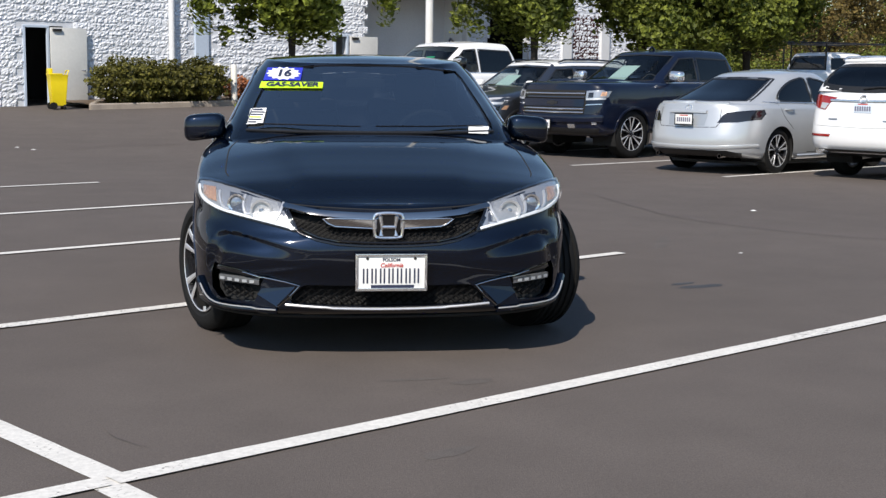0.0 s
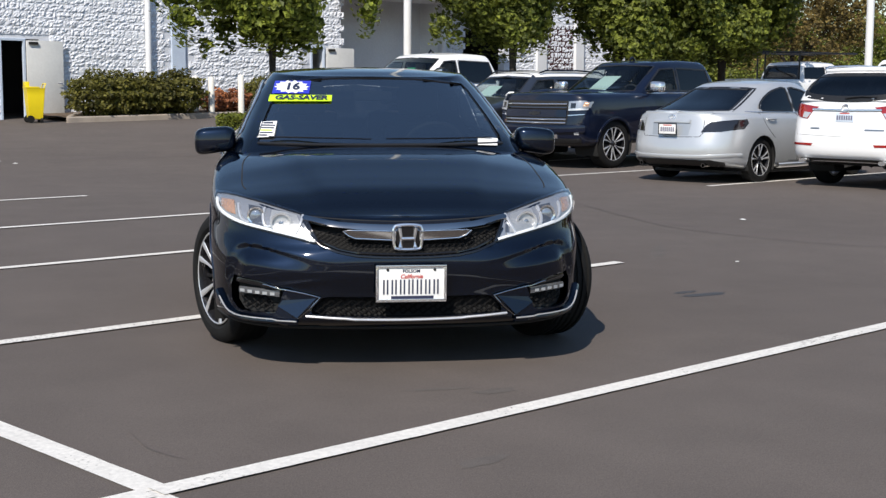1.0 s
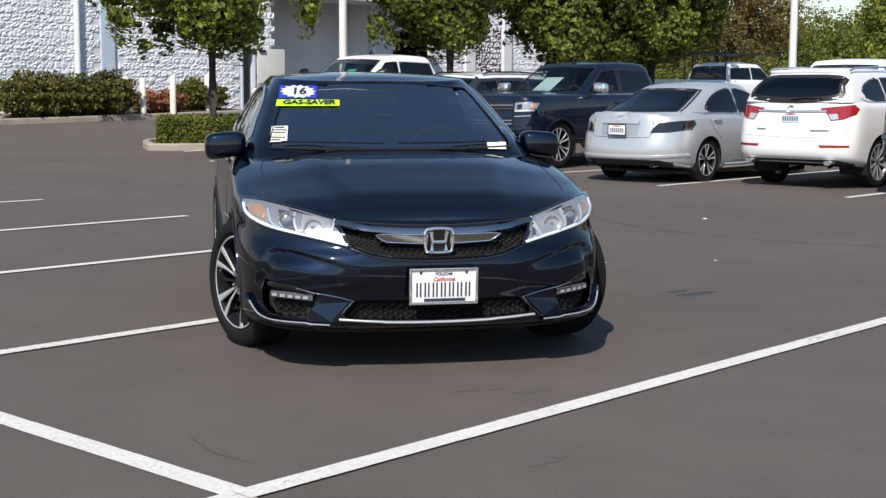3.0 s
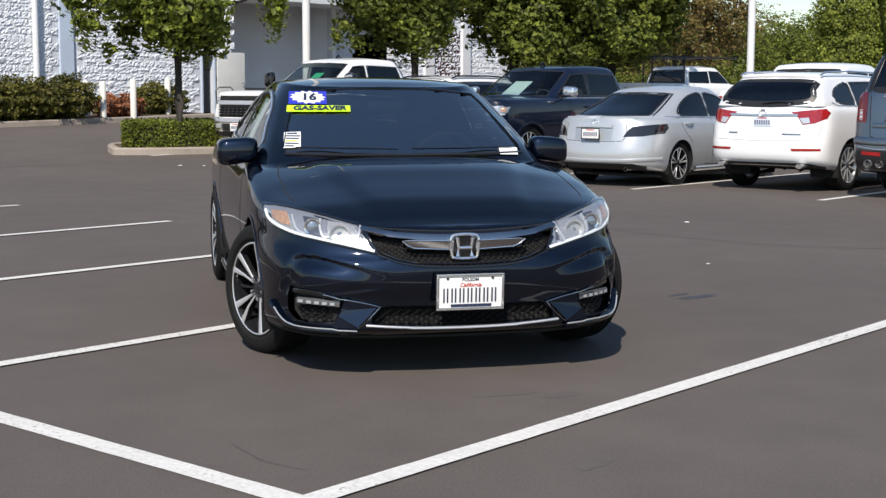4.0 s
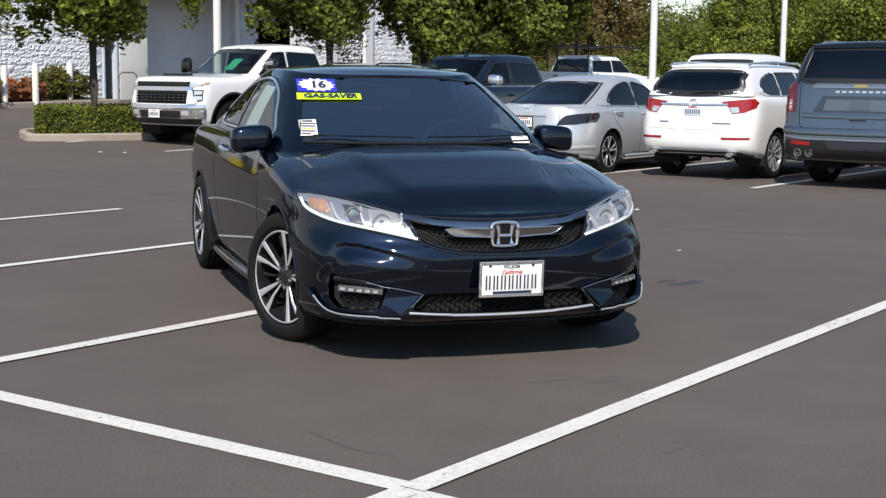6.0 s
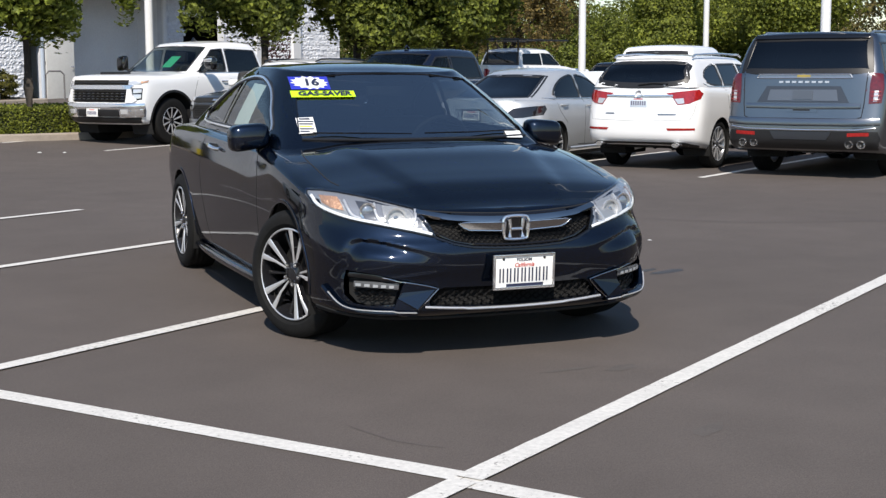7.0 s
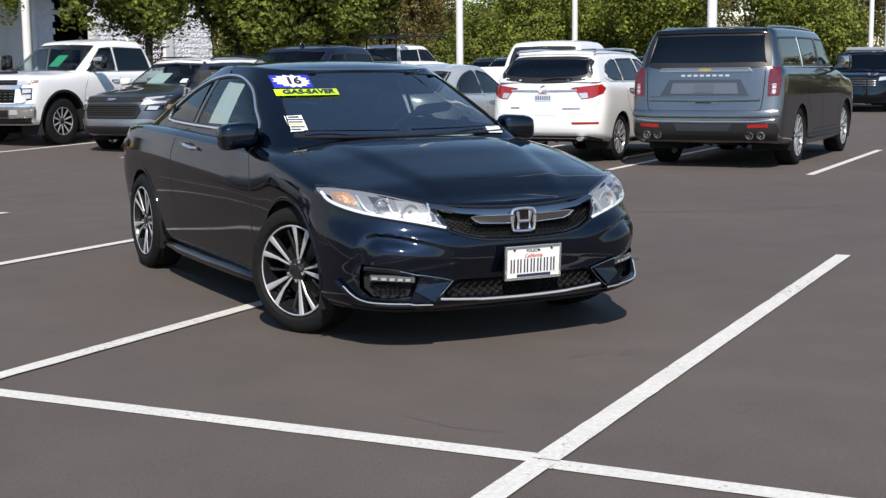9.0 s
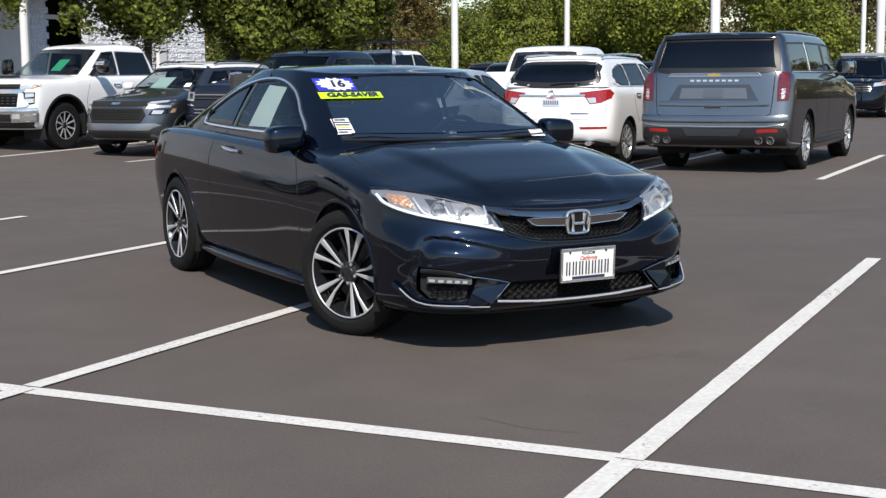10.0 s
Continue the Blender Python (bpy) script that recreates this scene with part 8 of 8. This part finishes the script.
mirror(c, "right", (-1.06, 0.85, 1.22), (0.22, 0.2, 0.18), BLACK_PAINT, (-0.9, 0.9, 1.15))
cabin(c, 0.7, 3.4, 0.5, ((-0.4, 1.5), (0.4, 1.5)))


def far_car(name, label, L, paint, m, kind="suv"):
    S = spec_of(kind, 4.6, 2.72, 1.84, 1.66, 0.9, 1.08, 1.02, (0.46, 1.04, 3.2, 3.55), hub=0.35, arch=0.39)
    S["panes"] = side_panes(S, 0.72, 1.10, 3.05, 3.25, [1.6, 2.5], 1.13, 1.50, ["door_glass", "rear_door_glass", "quarter_glass"]) + screens(0.68, 0.56, 1.12, 1.54, 0.68, 0.56, 1.15, 1.54)
    c = build_vehicle(name, label, "car", S, paint, m, W_SUV, tint=GLASS_DARK)
    for sx in (1, -1):
        stick(c, "headlamp", [(xx * sx, z) for xx, z in [(0.60, 0.80), (0.86, 0.84), (0.86, 0.92), (0.62, 0.90)]], "front", LENS_CLEAR, 0.008, 0.01)
        stick(c, "tail_lamp", [(xx * sx, z) for xx, z in [(0.62, 0.92), (0.86, 0.94), (0.86, 1.05), (0.62, 1.05)]], "rear", RED_LENS, 0.008, 0.01)
    stick(c, "grille", [(-0.5, 0.62), (0.5, 0.62), (0.54, 0.84), (-0.54, 0.84)], "front", UNDER, 0.006)
    return c


far_car("dark_crossover", "dark crossover in the far row", 4.6, CHARCOAL_PAINT, facing(28.0, 12.4, -1, 0, 0.06))
far_car("dark_crossover", "black crossover in the far row", 4.6, BLACK_PAINT, facing(33.5, 13.6, 1, 0, 0.06))
far_car("dark_crossover", "dark blue crossover in the next row", 4.6, NAVY_PAINT, facing(22.4, 4.4, 1))
far_car("white_sedan", "white car in the far row", 4.6, WHITE_PAINT, facing(36.5, 1.0, -1, 0, 0.05))
far_car("dark_crossover", "black crossover beyond the white crossover", 4.6, BLACK_PAINT, facing(29.5, 8.8, -1, 0, 0.05))

# vehicles mirrored in the coupe's flank
for source, u, v in ((silver_car.root, 2.6, 15.0), (white_truck.root, 2.4, 18.2), (navy_root, 2.6, 21.2)):
    p = lot(u, v)
    copy_thing(source, facing(u, v, 1, 0, rise(p.x, p.y)))

# ---- litter and marks ----
for x, y, r in ((4.15, 5.85, 0.035), (2.9, 2.72, 0.02), (-4.81, 16.69, 0.05), (-4.45, 16.17, 0.05), (-0.3, 17.0, 0.05), (0.1, 16.9, 0.04)):
    bm = bmesh.new()
    bmesh.ops.create_icosphere(bm, subdivisions=1, radius=r)
    for v in bm.verts:
        v.co = Vector((v.co.x * 1.3, v.co.y, abs(v.co.z) * 0.5)) * (0.8 + 0.4 * noise.noise(v.co * 40))
    ob = new("paper_scrap", mesh_of("paper_scrap", bm, WHITE_PAPER, smooth=False))
    ob.location = (x, y, rise(x, y) + 0.001)
    tagged(ob, "crumpled white paper scrap on the asphalt", "litter", "litter")

OIL = mat("oil_stain", (0.045, 0.041, 0.039), 0.55, spec=0.4, grain=[(5, 0.2), (150, 0.25)])
SCUFF = mat("scuff_mark", (0.104, 0.091, 0.083), 0.88, bump=(240, 0.004), spec=0.3, grain=[(5, 0.15), (150, 0.25)])
CRACK = mat("tar_seam", (0.088, 0.077, 0.070), 0.8, grain=[(8, 0.2), (150, 0.2)])


def stain(name, x, y, rx, ry, turn, material, label, seed, lift=0.0012):
    bm = bmesh.new()
    c, s_ = math.cos(turn), math.sin(turn)
    pts = []
    for k in range(30):
        a = 2 * math.pi * k / 30
        q = 1 + 0.35 * noise.noise(Vector((math.cos(a) * 1.7, math.sin(a) * 1.7, seed))) + 0.2 * noise.noise(Vector((math.cos(a) * 5, math.sin(a) * 5, seed + 9)))
        px, py = rx * q * math.cos(a), ry * q * math.sin(a)
        wx, wy = x + px * c - py * s_, y + px * s_ + py * c
        pts.append(bm.verts.new((wx, wy, rise(wx, wy) + lift)))
    bm.faces.new(pts)
    return tagged(new(name, mesh_of(name, bm, material)), label, "stain", "ground stains", "structure")


stain("ground_stain", 2.11, 1.19, 0.17, 0.05, 0.35, OIL, "dark oil spot on the asphalt", 1.0)
stain("ground_stain", 2.02, 1.30, 0.10, 0.03, 0.5, OIL, "dark oil spot on the asphalt", 2.0)
stain("ground_stain", 0.30, -1.30, 0.10, 0.04, 0.4, SCUFF, "pale dusty scuff on the asphalt", 3.0)
stain("ground_stain", 0.05, -1.24, 0.14, 0.02, 0.1, SCUFF, "pale dusty scuff on the asphalt", 4.0)
stain("ground_stain", 0.06, -2.36, 0.12, 0.04, 0.6, SCUFF, "pale dusty scuff on the asphalt", 5.0)
stain("ground_stain", 2.5, 3.4, 0.5, 0.05, 1.2, SCUFF, "pale dusty scuff on the asphalt", 6.0)


def seam(pts, w, label):
    """A narrow wandering tar line."""
    bm = bmesh.new()
    line = dense(smooth_poly(pts, 8, False), 0.05, False)
    rows = []
    for i, (x, y) in enumerate(line):
        a, b = line[max(i - 1, 0)], line[min(i + 1, len(line) - 1)]
        d = Vector((b[0] - a[0], b[1] - a[1], 0)).normalized()
        s_ = Vector((-d.y, d.x, 0))
        o = 0.02 * noise.noise(Vector((x * 6, y * 6, 3)))
        k = w * (0.6 + 0.7 * abs(noise.noise(Vector((x * 9, y * 9, 7)))))
        p = Vector((x, y, rise(x, y) + 0.003)) + s_ * o
        rows.append((bm.verts.new(p + s_ * k), bm.verts.new(p - s_ * k)))
    for A, B in zip(rows, rows[1:]):
        bm.faces.new((A[0], A[1], B[1], B[0]))
    return tagged(new("tar_seam", mesh_of("tar_seam", bm, CRACK)), label, "seam", "tar seams", "structure")


seam([(3.0, 7.6), (3.1, 6.2), (3.3, 5.0), (4.3, 3.6), (6.2, 3.0)], 0.008, "dark wandering hairline seam in the asphalt")
seam([(-1.17, -1.80), (-1.12, -1.95), (-1.06, -2.10), (-0.95, -2.2)], 0.002, "short dark crack in the asphalt")
seam([(-6.0, 15.0), (-3.0, 17.2), (0.0, 18.6)], 0.02, "dark seam across the lane")

# ---- blocks of the wall ----


def block_mesh(seed, w, h):
    """A split-face block: a rough front on a plain body."""
    bm = bmesh.new()
    nx, nz = 9, 5

    def chip(i, k):
        n = noise.noise(Vector((i * 0.55, k * 0.8, seed * 5.1))) + 0.7 * noise.noise(Vector((i * 1.9, k * 2.3, seed * 3.7)))
        edge = 0.35 if i in (0, nx) or k in (0, nz) else 1.0
        return -edge * (0.016 + 0.034 * n) - 0.004
    g = [[bm.verts.new((w * (i / nx - 0.5), chip(i, k), h * (k / nz - 0.5))) for i in range(nx + 1)] for k in range(nz + 1)]
    for k in range(nz):
        for i in range(nx):
            bm.faces.new((g[k][i], g[k][i + 1], g[k + 1][i + 1], g[k + 1][i]))
    rim = [g[0][i] for i in range(nx + 1)] + [g[k][nx] for k in range(1, nz + 1)] + [g[nz][i] for i in range(nx - 1, -1, -1)] + [g[k][0] for k in range(nz - 1, 0, -1)]
    back = [bm.verts.new((v.co.x, 0.05, v.co.z)) for v in rim]
    for a in range(len(rim)):
        b = (a + 1) % len(rim)
        bm.faces.new((rim[a], back[a], back[b], rim[b]))
    return mesh_of("block", bm, BLOCK, smooth=False)


BW, BH = 0.405, 0.203
full = [block_mesh(k, BW - 0.003, BH - 0.003) for k in range(12)]
rngb = random.Random(5)
holes = [(10.9, 12.0, 0.0, 2.56), (15.95, 16.45, 0, 9), (20.9, 21.45, 0, 2.62)]
spots = []
for r in range(1, 24):
    z = r * BH + BH / 2
    for k in range(int(34 / BW) + 2):
        u = 4.0 + k * BW + (BW / 2 if r % 2 else 0)
        if not ((u < 22.05) or (26.55 < u < 27.4) or (29.6 < u < 35.8)):
            continue
        if any(a - BW / 2 < u < b + BW / 2 and c_ < z < d for a, b, c_, d in holes):
            continue
        spots.append((u, z))
spots.sort(key=lambda s: abs(s[0] - 15.0) + (abs(s[1] - 2.2) * 2))
near = [s for s in spots if 10.5 < s[0] < 19.5][:300]
chosen = set(near)
for u, z in near:
    ob = new("block", rngb.choice(full))
    ob.parent = wall_north
    p = lot(u, WALL_V, z)
    ob.matrix_basis = pose(p.x, p.y, z, 0, 0, LOT) @ pose(0, 0, 0, 0, rngb.choice((0, 180)), 0)
verts, faces = [], []
datas = [([tuple(v.co) for v in me.vertices], [tuple(p.vertices) for p in me.polygons]) for me in full]
for u, z in spots:
    if (u, z) in chosen:
        continue
    vs, fs = rngb.choice(datas)
    p = lot(u, WALL_V, z)
    m = pose(p.x, p.y, z, 0, 0, LOT)
    base = len(verts)
    verts += [tuple(m @ Vector(v)) for v in vs]
    faces += [tuple(base + i for i in f) for f in fs]
me = bpy.data.meshes.new("blocks")
me.from_pydata(verts, [], faces)
me.materials.append(BLOCK)
rest = new("blocks", me)
rest.parent = wall_north
rest["kind"] = "stuff"
